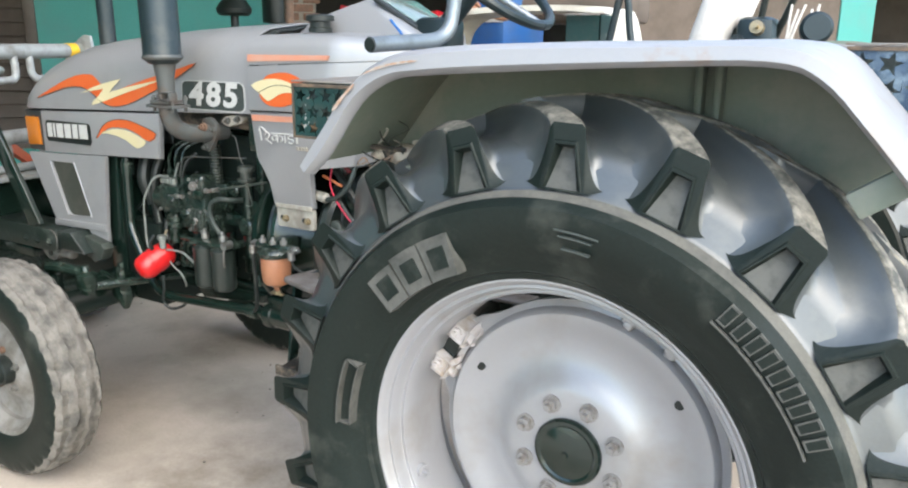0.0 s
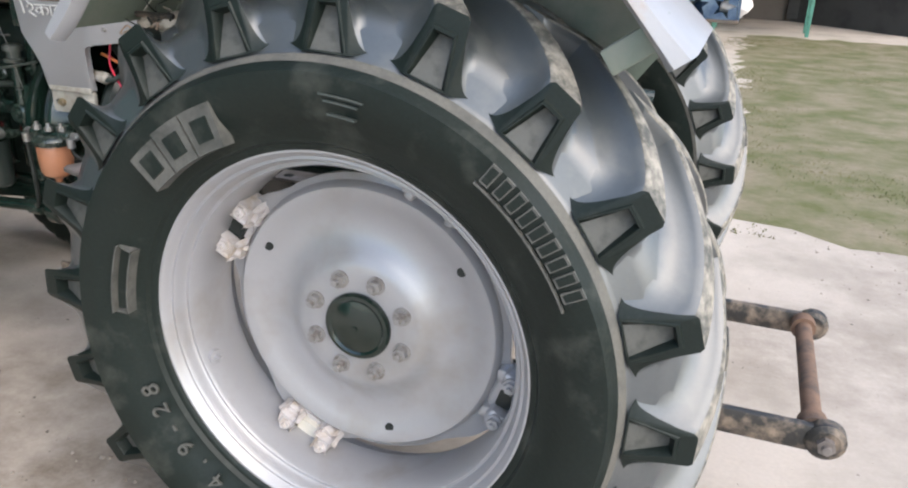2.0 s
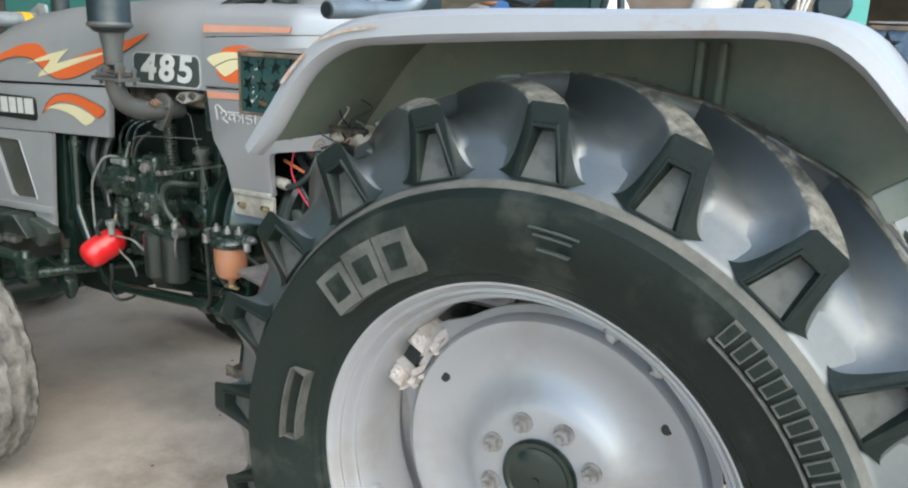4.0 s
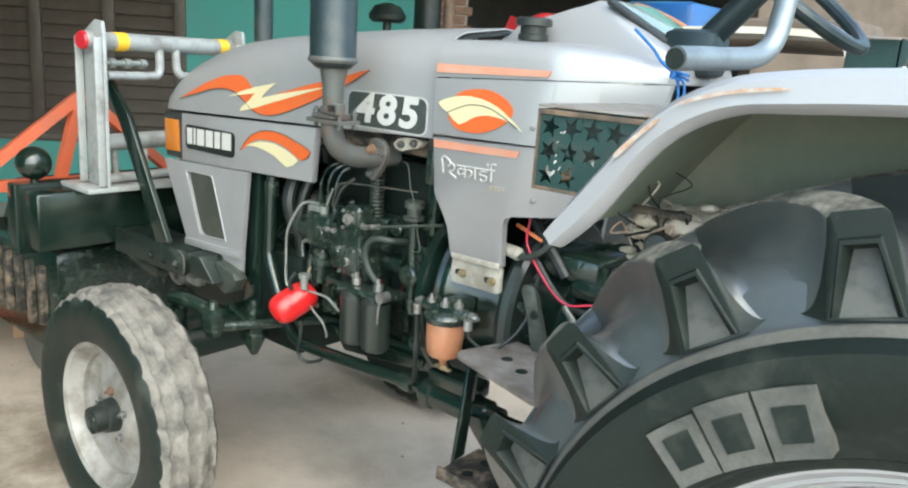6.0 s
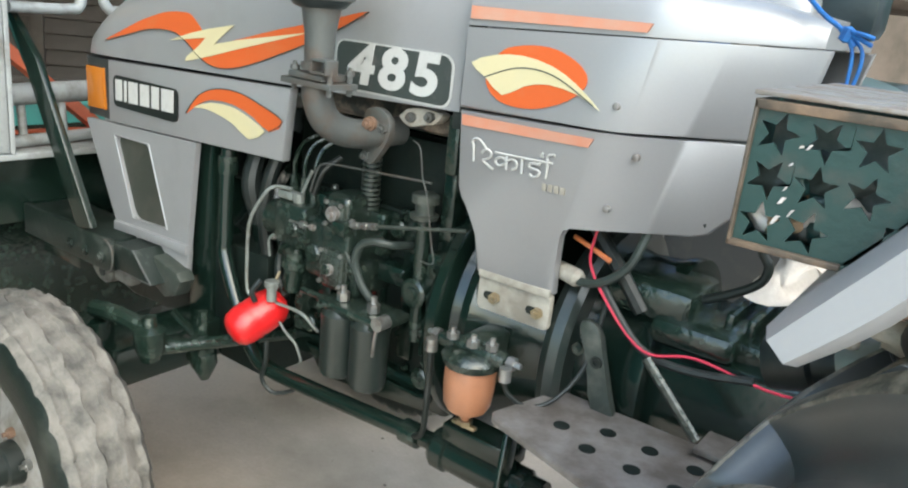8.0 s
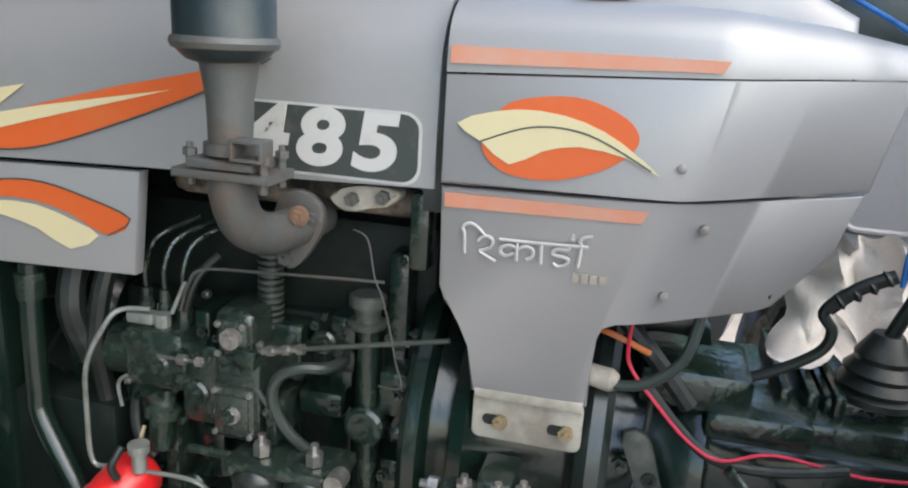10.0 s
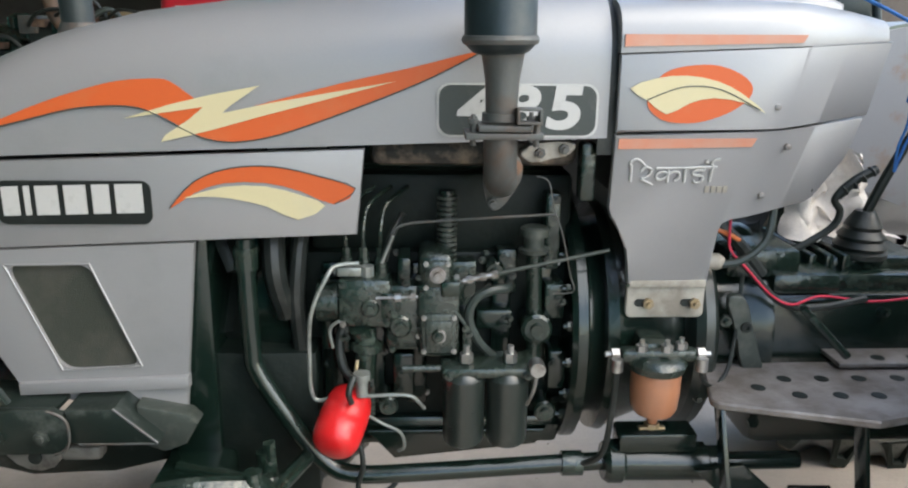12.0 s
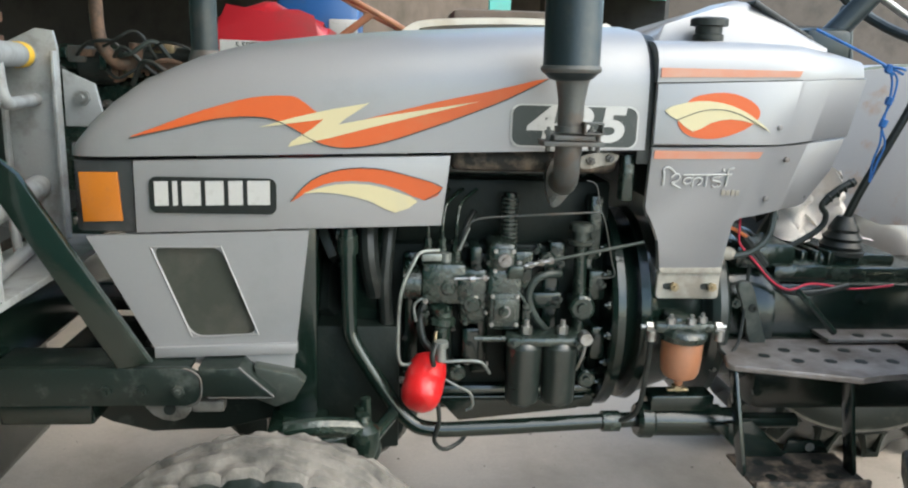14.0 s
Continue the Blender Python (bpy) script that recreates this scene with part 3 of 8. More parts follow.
        part("clamp_gap", bm, SOOT if w0 != 245 else CREAMPAINT, clamp, "black block for the shaded gap between the jaws" if w0 != 245 else "yellowed lump of filler")
    if side < 0:
        # valve boss, raised ridge and marks on the sidewall
        bm = bmesh.new()
        w = radians(201)
        p = at + Vector((0.342 * math.cos(w), -0.045, 0.330 * math.sin(w)))
        lathe(bm, [(0, 0), (0, 0.016), (0.01, 0.014), (0.01, 0.006), (0.03, 0.005), (0.03, 0)], p, (0.9, -0.35, 0.1), 14)
        part("valve", bm, RIMPAINT, wheel, "silver painted tube valve")
        for i in range(3):
            c = 136.4 - 8.5 * i
            bm = bmesh.new()
            ring_block(bm, at, -1, c, c - 8.0, 0.416, 0.494 - (0.006 if i == 0 else 0), 0.150, 0.1795)
            panel = part("sidewall_panel", bm, PANELRUB, wheel, "grey raised maker's panel")
            bm = bmesh.new()
            ring_block(bm, at, -1, c - 1.9, c - 6.3, 0.434, 0.474, 0.150, 0.1818)
            part("sidewall_mark", bm, SIDEWALL, wheel, "black raised block")
        for i in range(9):
            c = 53.0 - 3.12 * i
            bm = bmesh.new()
            ring_block(bm, at, -1, c, c - 2.0, 0.488, 0.524, 0.150, 0.1800, 0, 3)
            ring_block(bm, at, -1, c - 0.25, c - 1.75, 0.4915, 0.5205, 0.150, 0.1806, 1, 3)
            part("sidewall_mark", bm, [PANELRUB, SIDEWALL], wheel, "black raised block with a dusty edge")
        bm = bmesh.new()
        ring_block(bm, at, -1, 53.5, 24.5, 0.479, 0.482, 0.150, 0.1800, 0, 14)
        part("sidewall_line", bm, PANELRUB, wheel, "raised line")
        bm = bmesh.new()
        for r0, r1, a0, a1 in ((0.418, 0.421, 178, 159), (0.446, 0.449, 178, 159), (0.418, 0.449, 178, 177.5), (0.418, 0.449, 159.5, 159)):
            ring_block(bm, at, -1, a0, a1, r0, r1, 0.130, 0.1745 if r0 > 0.43 else 0.166)
        part("sidewall_line", bm, PANELRUB, wheel, "raised rectangular outline")
        for i, ch in enumerate("14.9-28"):
            w = 240 - 6.4 * i
            m = Matrix.Translation(at) @ Matrix.Rotation(-radians(w), 4, "Y") @ Matrix.Translation((0.422, -0.158, 0)) @ Matrix.Rotation(radians(-18), 4, "Z") @ pose(0, 0, 0, 90, 0, 0) @ Matrix.Rotation(radians(-90), 4, "Z")
            writing("size_mark", ch, 0.052, SIZEMARK, wheel, m, 0.0025)
        for r0, a0, a1 in ((0.492, 87, 78), (0.482, 86, 79), (0.462, 85, 79)):
            bm = bmesh.new()
            ring_block(bm, at, -1, a0, a1, r0, r0 + 0.003, 0.150, 0.1778)
            part("sidewall_line", bm, DUSTY, wheel, "faint small raised bar")
    return wheel


rear_wheel(-1)
rear_wheel(1)


def front_wheel(side):
    at = Vector((-1.992, 0.645 * side, 0.365))
    s = side
    bm = bmesh.new()
    prof = [(0.060, 0.216), (0.067, 0.222), (0.072, 0.216), (0.066, 0.204), (0.050, 0.197), (0.030, 0.178), (-0.03, 0.178), (-0.05, 0.197), (-0.07, 0.216), (-0.06, 0.222), (-0.04, 0.205), (0.0, 0.19), (0.04, 0.204)]
    lathe(bm, [(a * s, r) for a, r in prof], at, (0, 1, 0), 56, 0, True)
    wheel = part("front_wheel", bm, FRIM, tractor, "dirty silver painted steel rim")
    bm = bmesh.new()
    half = [(0.066, 0.208), (0.078, 0.228), (0.088, 0.262), (0.090, 0.300), (0.088, 0.322), (0.080, 0.342)]
    tread = [(0.066, 0.356), (0.058, 0.352), (0.044, 0.353), (0.040, 0.362), (0.020, 0.366), (0.015, 0.356)]
    prof = [(-a, r) for a, r in half] + [(-a, r) for a, r in tread] + [(a, r) for a, r in tread[::-1]] + [(a, r) for a, r in half[::-1]]
    rows = lathe(bm, prof, at, (0, 1, 0), 180)
    for i, row in enumerate(rows):
        for f in row:
            f.material_index = 1 if len(half) - 1 <= i <= len(rows) - len(half) else 0
    for v in bm.verts:
        d = v.co - at
        r = math.hypot(d.x, d.z)
        if r > 0.335:
            w = math.atan2(d.z, d.x)
            edge = 1 if abs(d.y) > 0.05 else 0
            notch = -0.010 * edge * max(0, math.sin(w * 30 + (1.5 if d.y > 0 else 0))) ** 3
            wob = notch + 0.0035 * noise.noise(v.co * 34) + 0.0035 * noise.noise(v.co * 90)
            zig = 0.005 * (2 * abs((w * 15 / math.pi) % 1 - 0.5) - 0.5) * (0 if edge else 2)
            v.co = at + Vector((d.x * (1 + wob / r), d.y + zig + 0.003 * noise.noise(v.co * 60 + Vector((7, 0, 0))), d.z * (1 + wob / r)))
    part("tyre", bm, [SIDEWALL, MUDTYRE], wheel, "worn ribbed front tyre caked with dry grey mud", 50)
    bm = bmesh.new()
    lathe(bm, [(a * s, r) for a, r in [(0.030, 0.0), (0.030, 0.085), (0.022, 0.10), (0.006, 0.125), (0.004, 0.16), (0.016, 0.184), (0.006, 0.186), (-0.006, 0.16), (-0.006, 0.10), (0.01, 0.08), (0.01, 0)]], at, (0, 1, 0), 48)
    part("wheel_disc", bm, FRIM, wheel, "dirty silver disc")
    bm = bmesh.new()
    lathe(bm, [(0.03, 0.0), (0.03, 0.050), (0.06, 0.046), (0.064, 0.040), (0.095, 0.037), (0.088, 0.030), (0.090, 0.015), (0.094, 0.012), (0.094, 0)], at, (0, s, 0), 28)
    part("hub_cap", bm, SOOT, wheel, "black greasy hub cap")
    for i in range(5):
        w = radians(20 + 72 * i)
        bm = bmesh.new()
        nut(bm, at + Vector((0.070 * math.cos(w), 0.030 * s, 0.070 * math.sin(w))), (0, s, 0), 0.012, 0.012)
        part("wheel_nut", bm, RUST if i % 2 else STEEL, wheel)
    return wheel


front_wheel(-1)
front_wheel(1)

# hood: lofted shell, crowned, with a drooping nose


def hood_section(x, zb, zt, hw, inset=0.0):
    """Points of one half section, from the lower edge over the shoulder to the crown."""
    h = zt - zb
    r = min(0.115, h * 0.62)
    pts = [(hw, zb), (hw, zb + (h - r) * 0.5), (hw - 0.002, zt - r - 0.004)]
    for i in range(1, 7):
        w = radians(90 * i / 6)
        pts.append((hw - r * 1.15 * (1 - math.cos(w)) - 0.002, zt - r - 0.004 + r * math.sin(w)))
    pts.append((0.0, zt + 0.010 * min(1, h / 0.2)))
    return [(max(0, y - inset), z - inset * 0.5) for y, z in pts]


def loft(bm, stations, k=0):
    rows = []
    for x, zb, zt, hw in stations:
        half = hood_section(x, zb, zt, hw)
        full = [(-y, z) for y, z in half] + [(y, z) for y, z in half[-2::-1]]
        rows.append([bm.verts.new((x, y, z)) for y, z in full])
    for a, b in zip(rows, rows[1:]):
        for j in range(len(a) - 1):
            bm.faces.new((a[j], a[j + 1], b[j + 1], b[j])).material_index = k
    return rows


def solid(bm, t):
    """Gives a shell its sheet thickness, inwards."""
    bmesh.ops.recalc_face_normals(bm, faces=bm.faces)
    bmesh.ops.solidify(bm, geom=bm.faces[:], thickness=t)


def zlow(x):
    return 1.176 + (x + 2.42) * 0.0345


HOODST = [(-2.440, 0.004, 0.195), (-2.434, 0.016, 0.215), (-2.420, 0.036, 0.234), (-2.395, 0.066, 0.247), (-2.35, 0.112, 0.255), (-2.29, 0.158, 0.258), (-2.20, 0.196, 0.258), (-2.08, 0.222, 0.258), (-1.92, 0.238, 0.258), (-1.74, 0.248, 0.258), (-1.55, 0.254, 0.258), (-1.38, 0.256, 0.258), (-1.225, 0.256, 0.258)]
bm = bmesh.new()
rows = loft(bm, [(x, zlow(x), zlow(x) + h, hw) for x, h, hw in HOODST])
bm.faces.new(rows[0])
solid(bm, -0.004)
hood = part("hood", bm, SILVER, tractor, "silver grey bonnet with orange flash decals", 40)

bm = bmesh.new()
rows = loft(bm, [(x, zlow(-1.22) - 0.03, zlow(-1.22) + 0.246, 0.252) for x in (-1.24, -1.196)])
solid(bm, -0.006)
part("hood_seal", bm, HOSE, tractor, "black rubber sealing strip", 40)

# decals on the near side of the hood
Y = -0.2642
bm = bmesh.new()
LOWER = [(-1.444, 1.362), (-1.53, 1.318), (-1.622, 1.28), (-1.738, 1.237), (-1.808, 1.216), (-1.866, 1.208), (-1.907, 1.213), (-1.941, 1.227), (-1.975, 1.247), (-2.015, 1.264), (-2.06, 1.268), (-2.129, 1.262), (-2.21, 1.242)]
outline(bm, [(-2.305, 1.219), (-2.244, 1.244), (-2.174, 1.272), (-2.105, 1.294), (-2.047, 1.308), (-1.99, 1.312), (-1.962, 1.307), (-1.923, 1.278), (-1.911, 1.27), (-1.877, 1.255), (-1.808, 1.273), (-1.68, 1.307), (-1.565, 1.333)] + LOWER, Y, 0, 3)
part("flash_decal", bm, ORANGE, hood, "orange flash sticker")
bm = bmesh.new()
sweep(bm, [(x, Y - 0.0004, z - 0.0012) for x, z in LOWER + [(-2.305, 1.219)]], 0.0013, 6, 3)
part("decal_edge", bm, BADGE, hood, "thin dark sticker edge")
bm = bmesh.new()
outline(bm, [(-2.044, 1.246), (-1.969, 1.269), (-1.899, 1.286), (-1.816, 1.302), (-1.865, 1.269), (-1.88, 1.256), (-1.796, 1.274), (-1.588, 1.311), (-1.808, 1.253), (-1.901, 1.227), (-1.985, 1.207), (-1.978, 1.218), (-1.935, 1.246), (-1.911, 1.266)], Y - 0.0012, 0, 1)
part("flash_decal", bm, CREAM, hood, "cream lightning sticker")
bm = bmesh.new()
prism(bm, rounded(-1.520, -1.243, 1.218, 1.309, 0.022), Y, Y + 0.0015)
badge = part("model_badge", bm, WHITE, hood, "dark model number sticker with light rim")
bm = bmesh.new()
prism(bm, rounded(-1.516, -1.247, 1.222, 1.306, 0.020), Y - 0.0012, Y)
part("badge_field", bm, BADGE, badge, "dark field")
for digit, x in (("4", -1.455), ("8", -1.380), ("5", -1.305)):
    writing("badge_digit", digit, 0.098, WHITE, badge, Matrix.Translation((x, Y - 0.0020, 1.265)) @ SIDE @ Matrix.Diagonal((1.26, 1, 1, 1)), 0.0006, 0.12, 0.0035)

# front side panel, lamp and grille cheek
for s in (1, -1):
    bm = bmesh.new()
    prism(bm, [(-2.302, 1.019), (-1.660, 1.044), (-1.644, 1.196), (-2.302, 1.171)], s * 0.262, s * 0.238, 0.004)
    panel = part("side_panel", bm, SILVER, tractor, "silver grey side panel with badge", 40)
bm = bmesh.new()
block(bm, -2.302, -2.29, -0.235, 0.235, 1.03, 1.165, 0.002)
part("nose_bulkhead", bm, LAMPBLK, tractor, "black plate behind the nose")
Y2 = -0.2645
bm = bmesh.new()
outline(bm, [(-1.981, 1.091), (-1.936, 1.138), (-1.876, 1.161), (-1.803, 1.165), (-1.729, 1.150), (-1.660, 1.127), (-1.697, 1.099), (-1.753, 1.122), (-1.815, 1.137), (-1.888, 1.136), (-1.936, 1.119)], Y2, 0, 2)
part("arc_decal", bm, ORANGE, panel, "orange arc sticker")
bm = bmesh.new()
sweep(bm, [(x, Y2 - 0.0004, z + 0.001) for x, z in [(-1.981, 1.091), (-1.936, 1.138), (-1.876, 1.161), (-1.803, 1.165), (-1.729, 1.150), (-1.660, 1.127), (-1.697, 1.099)]], 0.0011, 6, 3)
part("decal_edge", bm, BADGE, panel, "thin dark sticker edge")
bm = bmesh.new()
outline(bm, [(-1.955, 1.110), (-1.888, 1.130), (-1.815, 1.131), (-1.753, 1.115), (-1.713, 1.097), (-1.761, 1.072), (-1.814, 1.096), (-1.876, 1.110), (-1.924, 1.113)], Y2 - 0.001, 0, 2)
part("arc_decal", bm, CREAM, panel, "cream arc sticker")
bm = bmesh.new()
prism(bm, rounded(-2.270, -2.010, 1.064, 1.140, 0.016), Y2 - 0.003, Y2 + 0.001)
eb = part("maker_badge", bm, VINYL, panel, "black maker badge with white bars")
cells = [(-2.259, 0.028), (-2.222, 0.010), (-2.203, 0.038), (-2.155, 0.037), (-2.108, 0.029), (-2.069, 0.046)]
for x, w in cells:
    bm = bmesh.new()
    z = 1.079 + (x + 2.259) * 0.025
    prism(bm, [(x, z), (x + w, z + 0.001), (x + w, z + 0.052), (x, z + 0.051)], Y2 - 0.0045, Y2 - 0.003)
    part("badge_bar", bm, WHITE, eb, "white bar")
for s in (-1, 1):
    bm = bmesh.new()
    prism(bm, [(-2.418, 1.020), (-2.305, 1.018), (-2.305, 1.171), (-2.424, 1.169)], s * 0.250, s * 0.215, 0.006)
    lamp = part("side_lamp", bm, LAMPBLK, tractor, "black lamp surround with amber lens")
    bm = bmesh.new()
    prism(bm, [(-2.410, 1.040), (-2.330, 1.043), (-2.336, 1.146), (-2.414, 1.145)], s * 0.257, s * 0.247, 0.003)
    part("lens", bm, AMBER, lamp, "amber lens")
bm = bmesh.new()
block(bm, -2.43, -2.40, -0.235, 0.235, 1.02, 1.17, 0.004)
for i in range(9):
    block(bm, -2.436, -2.428, -0.22, 0.22, 1.03 + i * 0.015, 1.036 + i * 0.015, 0.001)
part("front_grille", bm, LAMPBLK, tractor, "black slatted front grille")

for s in (-1, 1):
    bm = bmesh.new()
    # cheek beside the radiator: a frame round a slanting mesh window
    o = [(-2.404, 1.012), (-1.944, 1.030), (-1.974, 0.764), (-2.270, 0.752)]
    w = [(-2.274, 0.990), (-2.128, 0.992), (-2.054, 0.797), (-2.196, 0.790)]
    for i in range(4):
        prism(bm, [o[i], o[(i + 1) % 4], w[(i + 1) % 4], w[i]], s * 0.264, s * 0.250)
    prism(bm, [(-2.266, 0.750), (-1.974, 0.762), (-1.980, 0.706), (-2.100, 0.704)], s * 0.262, s * 0.246, 0.003)
    prism(bm, [(-2.275, 0.768), (-1.970, 0.780), (-1.970, 0.756), (-2.275, 0.744)], s * 0.274, s * 0.250, 0.004)
    cheek = part("radiator_cheek", bm, SILVER, tractor, "silver grey cheek panel with mesh window", 40)
    bm = bmesh.new()
    prism(bm, [(-2.28, 0.996), (-2.12, 0.996), (-2.045, 0.785), (-2.20, 0.785)], s * 0.2545, s * 0.2515)
    part("mesh_window", bm, MESH, cheek, "dusty grey wire mesh")
    for i in range(4):
        bm = bmesh.new()
        a, b = w[i], w[(i + 1) % 4]
        sweep(bm, [(a[0], s * 0.2645, a[1]), (b[0], s * 0.2645, b[1])], 0.0022, 6, 1, 0, False)
        part("window_edge", bm, SILVER, cheek, "bright rolled edge")
        c = w[i - 1]
        p = [Vector((a[0], 0, a[1])), Vector((b[0], 0, b[1])), Vector((c[0], 0, c[1]))]
        u, v = (p[1] - p[0]).normalized() * 0.03, (p[2] - p[0]).normalized() * 0.03
        arc = [p[0] + u * (1 - q) ** 2 + v * q ** 2 for q in (0, 0.2, 0.4, 0.6, 0.8, 1)]
        bm = bmesh.new()
        prism(bm, [(p[0].x, p[0].z)] + [(q.x, q.z) for q in arc], s * 0.2636, s * 0.2546)
        part("window_corner", bm, SILVER, cheek, "rounded window corner")

# radiator, front frame and bumper
bm = bmesh.new()
block(bm, -2.02, -1.93, -0.23, 0.23, 0.52, 1.12, 0.01)
block(bm, -2.05, -1.90, -0.24, 0.24, 1.10, 1.16, 0.02)
part("radiator", bm, IRON, tractor, "black radiator core")
bm = bmesh.new()
block(bm, -1.985, -1.745, -0.215, 0.215, 0.50, 0.80, 0.006)
part("front_support", bm, HEADBLK, tractor, "black front support casting")
for s in (-1, 1):
    bm = bmesh.new()
    prism(bm, [(-2.60, 0.748), (-2.192, 0.748), (-2.172, 0.738), (-2.164, 0.722), (-2.164, 0.690), (-2.172, 0.674), (-2.190, 0.665), (-2.60, 0.665)], s * 0.345, s * 0.322, 0.004)
    prism(bm, [(-2.17, 0.745), (-2.085, 0.748), (-2.012, 0.680), (-2.165, 0.680)], s * 0.338, s * 0.220, 0.006)
    block(bm, -2.596, -2.19, *sorted((s * 0.319, s * 0.20)), 0.734, 0.743, 0.002)
    rail = part("front_rail", bm, RAILBLK, tractor, "black bolted front rail worn along its edges")
    bm = bmesh.new()
    edge = [(-2.196, 0.749), (-2.176, 0.741), (-2.163, 0.724), (-2.163, 0.690), (-2.174, 0.672), (-2.192, 0.664)]
    sweep(bm, [(x, s * 0.3445, z) for x, z in edge], 0.0028, 6, 3)
    rod(bm, (-2.086, s * 0.3375, 0.749), (-2.013, s * 0.3375, 0.682), 0.0028, None, 6)
    rod(bm, (-2.150, s * 0.3375, 0.6805), (-2.014, s * 0.3375, 0.6805), 0.0022, None, 6)
    part("worn_edge", bm, EXHAUST, rail, "bare steel worn along the edge")
    for x in (-2.356, -2.283, -2.209):
        bm = bmesh.new()
        nut(bm, (x, s * 0.345, 0.699), (0, s, 0), 0.014, 0.007)
        part("rail_bolt", bm, RAILBLK, rail)
    bm = bmesh.new()
    prism(bm, [(-2.330, 0.742), (-2.262, 0.760), (-2.498, 1.150), (-2.625, 1.262), (-2.652, 1.268), (-2.658, 1.245), (-2.545, 1.120)], s * 0.342, s * 0.322, 0.004)
    part("front_brace", bm, IRON, tractor, "black diagonal bumper brace")
bm = bmesh.new()
block(bm, -2.72, -2.603, -0.60, 0.60, 0.690, 0.885, 0.012)
bumper = part("front_bumper", bm, IRON, tractor, "black welded front bumper")
bm = bmesh.new()
prism(bm, [(-2.80, 0.72), (-2.724, 0.66), (-2.724, 0.90), (-2.78, 0.90)], -0.62, 0.62, 0.010)
part("bumper_plate", bm, IRON, bumper)
bm = bmesh.new()
block(bm, -2.598, -2.40, -0.30, 0.30, 0.60, 0.660, 0.01)
part("bumper_bracket", bm, IRON, bumper)
bm = bmesh.new()
prism(bm, [(-2.288, 0.672), (-2.283, 0.655), (-2.268, 0.638), (-2.248, 0.627), (-2.225, 0.623), (-2.203, 0.630), (-2.190, 0.645), (-2.186, 0.672)], -0.330, -0.300, 0.004)
block(bm, -2.192, -2.120, -0.325, -0.29, 0.640, 0.668, 0.008)
piv = part("pivot_bracket", bm, PALEIRON, tractor, "pale weathered pivot bracket")
# black disc on the bracket paints the dark of the bolt hole
bm = bmesh.new()
lathe(bm, [(0, 0), (0, 0.012), (0.003, 0.012), (0.003, 0)], (-2.232, -0.3305, 0.652), (0, -1, 0), 16)
part("pivot_hole", bm, SOOT, piv, "bolt hole drawn as a black disc")
bm = bmesh.new()
prism(bm, [(-2.47, 0.66), (-2.47, 0.595), (-2.40, 0.565), (-2.31, 0.537), (-2.15, 0.545), (-1.99, 0.58), (-1.99, 0.66)], -0.20, -0.16, 0.006)
part("axle_carrier", bm, RAILBLK, tractor, "black axle carrier plate")
bm = bmesh.new()
prism(bm, [(-2.06, 0.735), (-1.968, 0.716), (-1.952, 0.698), (-1.976, 0.656), (-2.016, 0.641), (-2.06, 0.66)], -0.30, -0.255, 0.006)
part("rail_lug", bm, FILLER, tractor, "weathered cast lug")
# steering ball joint
bm = bmesh.new()
lathe(bm, [(0, 0), (0, 0.011), (0.075, 0.011), (0.08, 0.020), (0.092, 0.020), (0.098, 0.028), (0.125, 0.030), (0.150, 0.018), (0.165, 0.010), (0.165, 0)], (-1.819, -0.333, 0.678), (0.05, 0, -1), 18)
part("ball_joint", bm, IRONB, tractor, "greasy steering ball joint")
bm = bmesh.new()
rod(bm, (-1.83, -0.333, 0.588), (-1.97, -0.36, 0.572), 0.013)
part("tie_rod", bm, IRONB, tractor, "grey tie rod")

# front axle, knuckles, steering rod
bm = bmesh.new()
block(bm, -2.035, -1.905, -0.50, 0.50, 0.500, 0.600, 0.012)
block(bm, -2.06, -1.88, -0.16, 0.16, 0.47, 0.64, 0.02)
for s in (-1, 1):
    rod(bm, (-1.97, s * 0.50, 0.66), (-1.985, s * 0.50, 0.36), 0.04, 0.034, 18)
    rod(bm, (-1.985, s * 0.52, 0.365), (-1.985, s * 0.64, 0.365), 0.032, 0.026, 18)
part("front_axle", bm, IRON, tractor, "black front axle beam")
for s in (-1, 1):
    bm = bmesh.new()
    sweep(bm, [(-1.97, s * 0.50, 0.68), (-1.90, s * 0.49, 0.685), (-1.82, s * 0.465, 0.67)], 0.020, 10)
    lathe(bm, [(-0.05, 0), (-0.05, 0.02), (-0.02, 0.032), (0.02, 0.034), (0.03, 0.018), (0.05, 0.014), (0.05, 0)], (-1.82, s * 0.465, 0.65), (0, 0, 1), 18)
    part("steering_arm", bm, IRONB, tractor, "oily grey steering arm")
bm = bmesh.new()
rod(bm, (-1.82, -0.465, 0.625), (-1.70, -0.08, 0.60), 0.015)
sweep(bm, [(-1.83, -0.333, 0.66), (-1.826, -0.333, 0.60)], 0.013, 10, 2)
lathe(bm, [(-0.045, 0), (-0.045, 0.022), (-0.02, 0.034), (0.012, 0.034), (0.03, 0.018), (0.06, 0.014), (0.06, 0)], (-1.823, -0.333, 0.585), (0, 0, 1), 18)
rod(bm, (-1.82, -0.33, 0.595), (-2.0, -0.28, 0.60), 0.012)
part("steering_rod", bm, IRONB, tractor, "grey steering rod with ball joint")

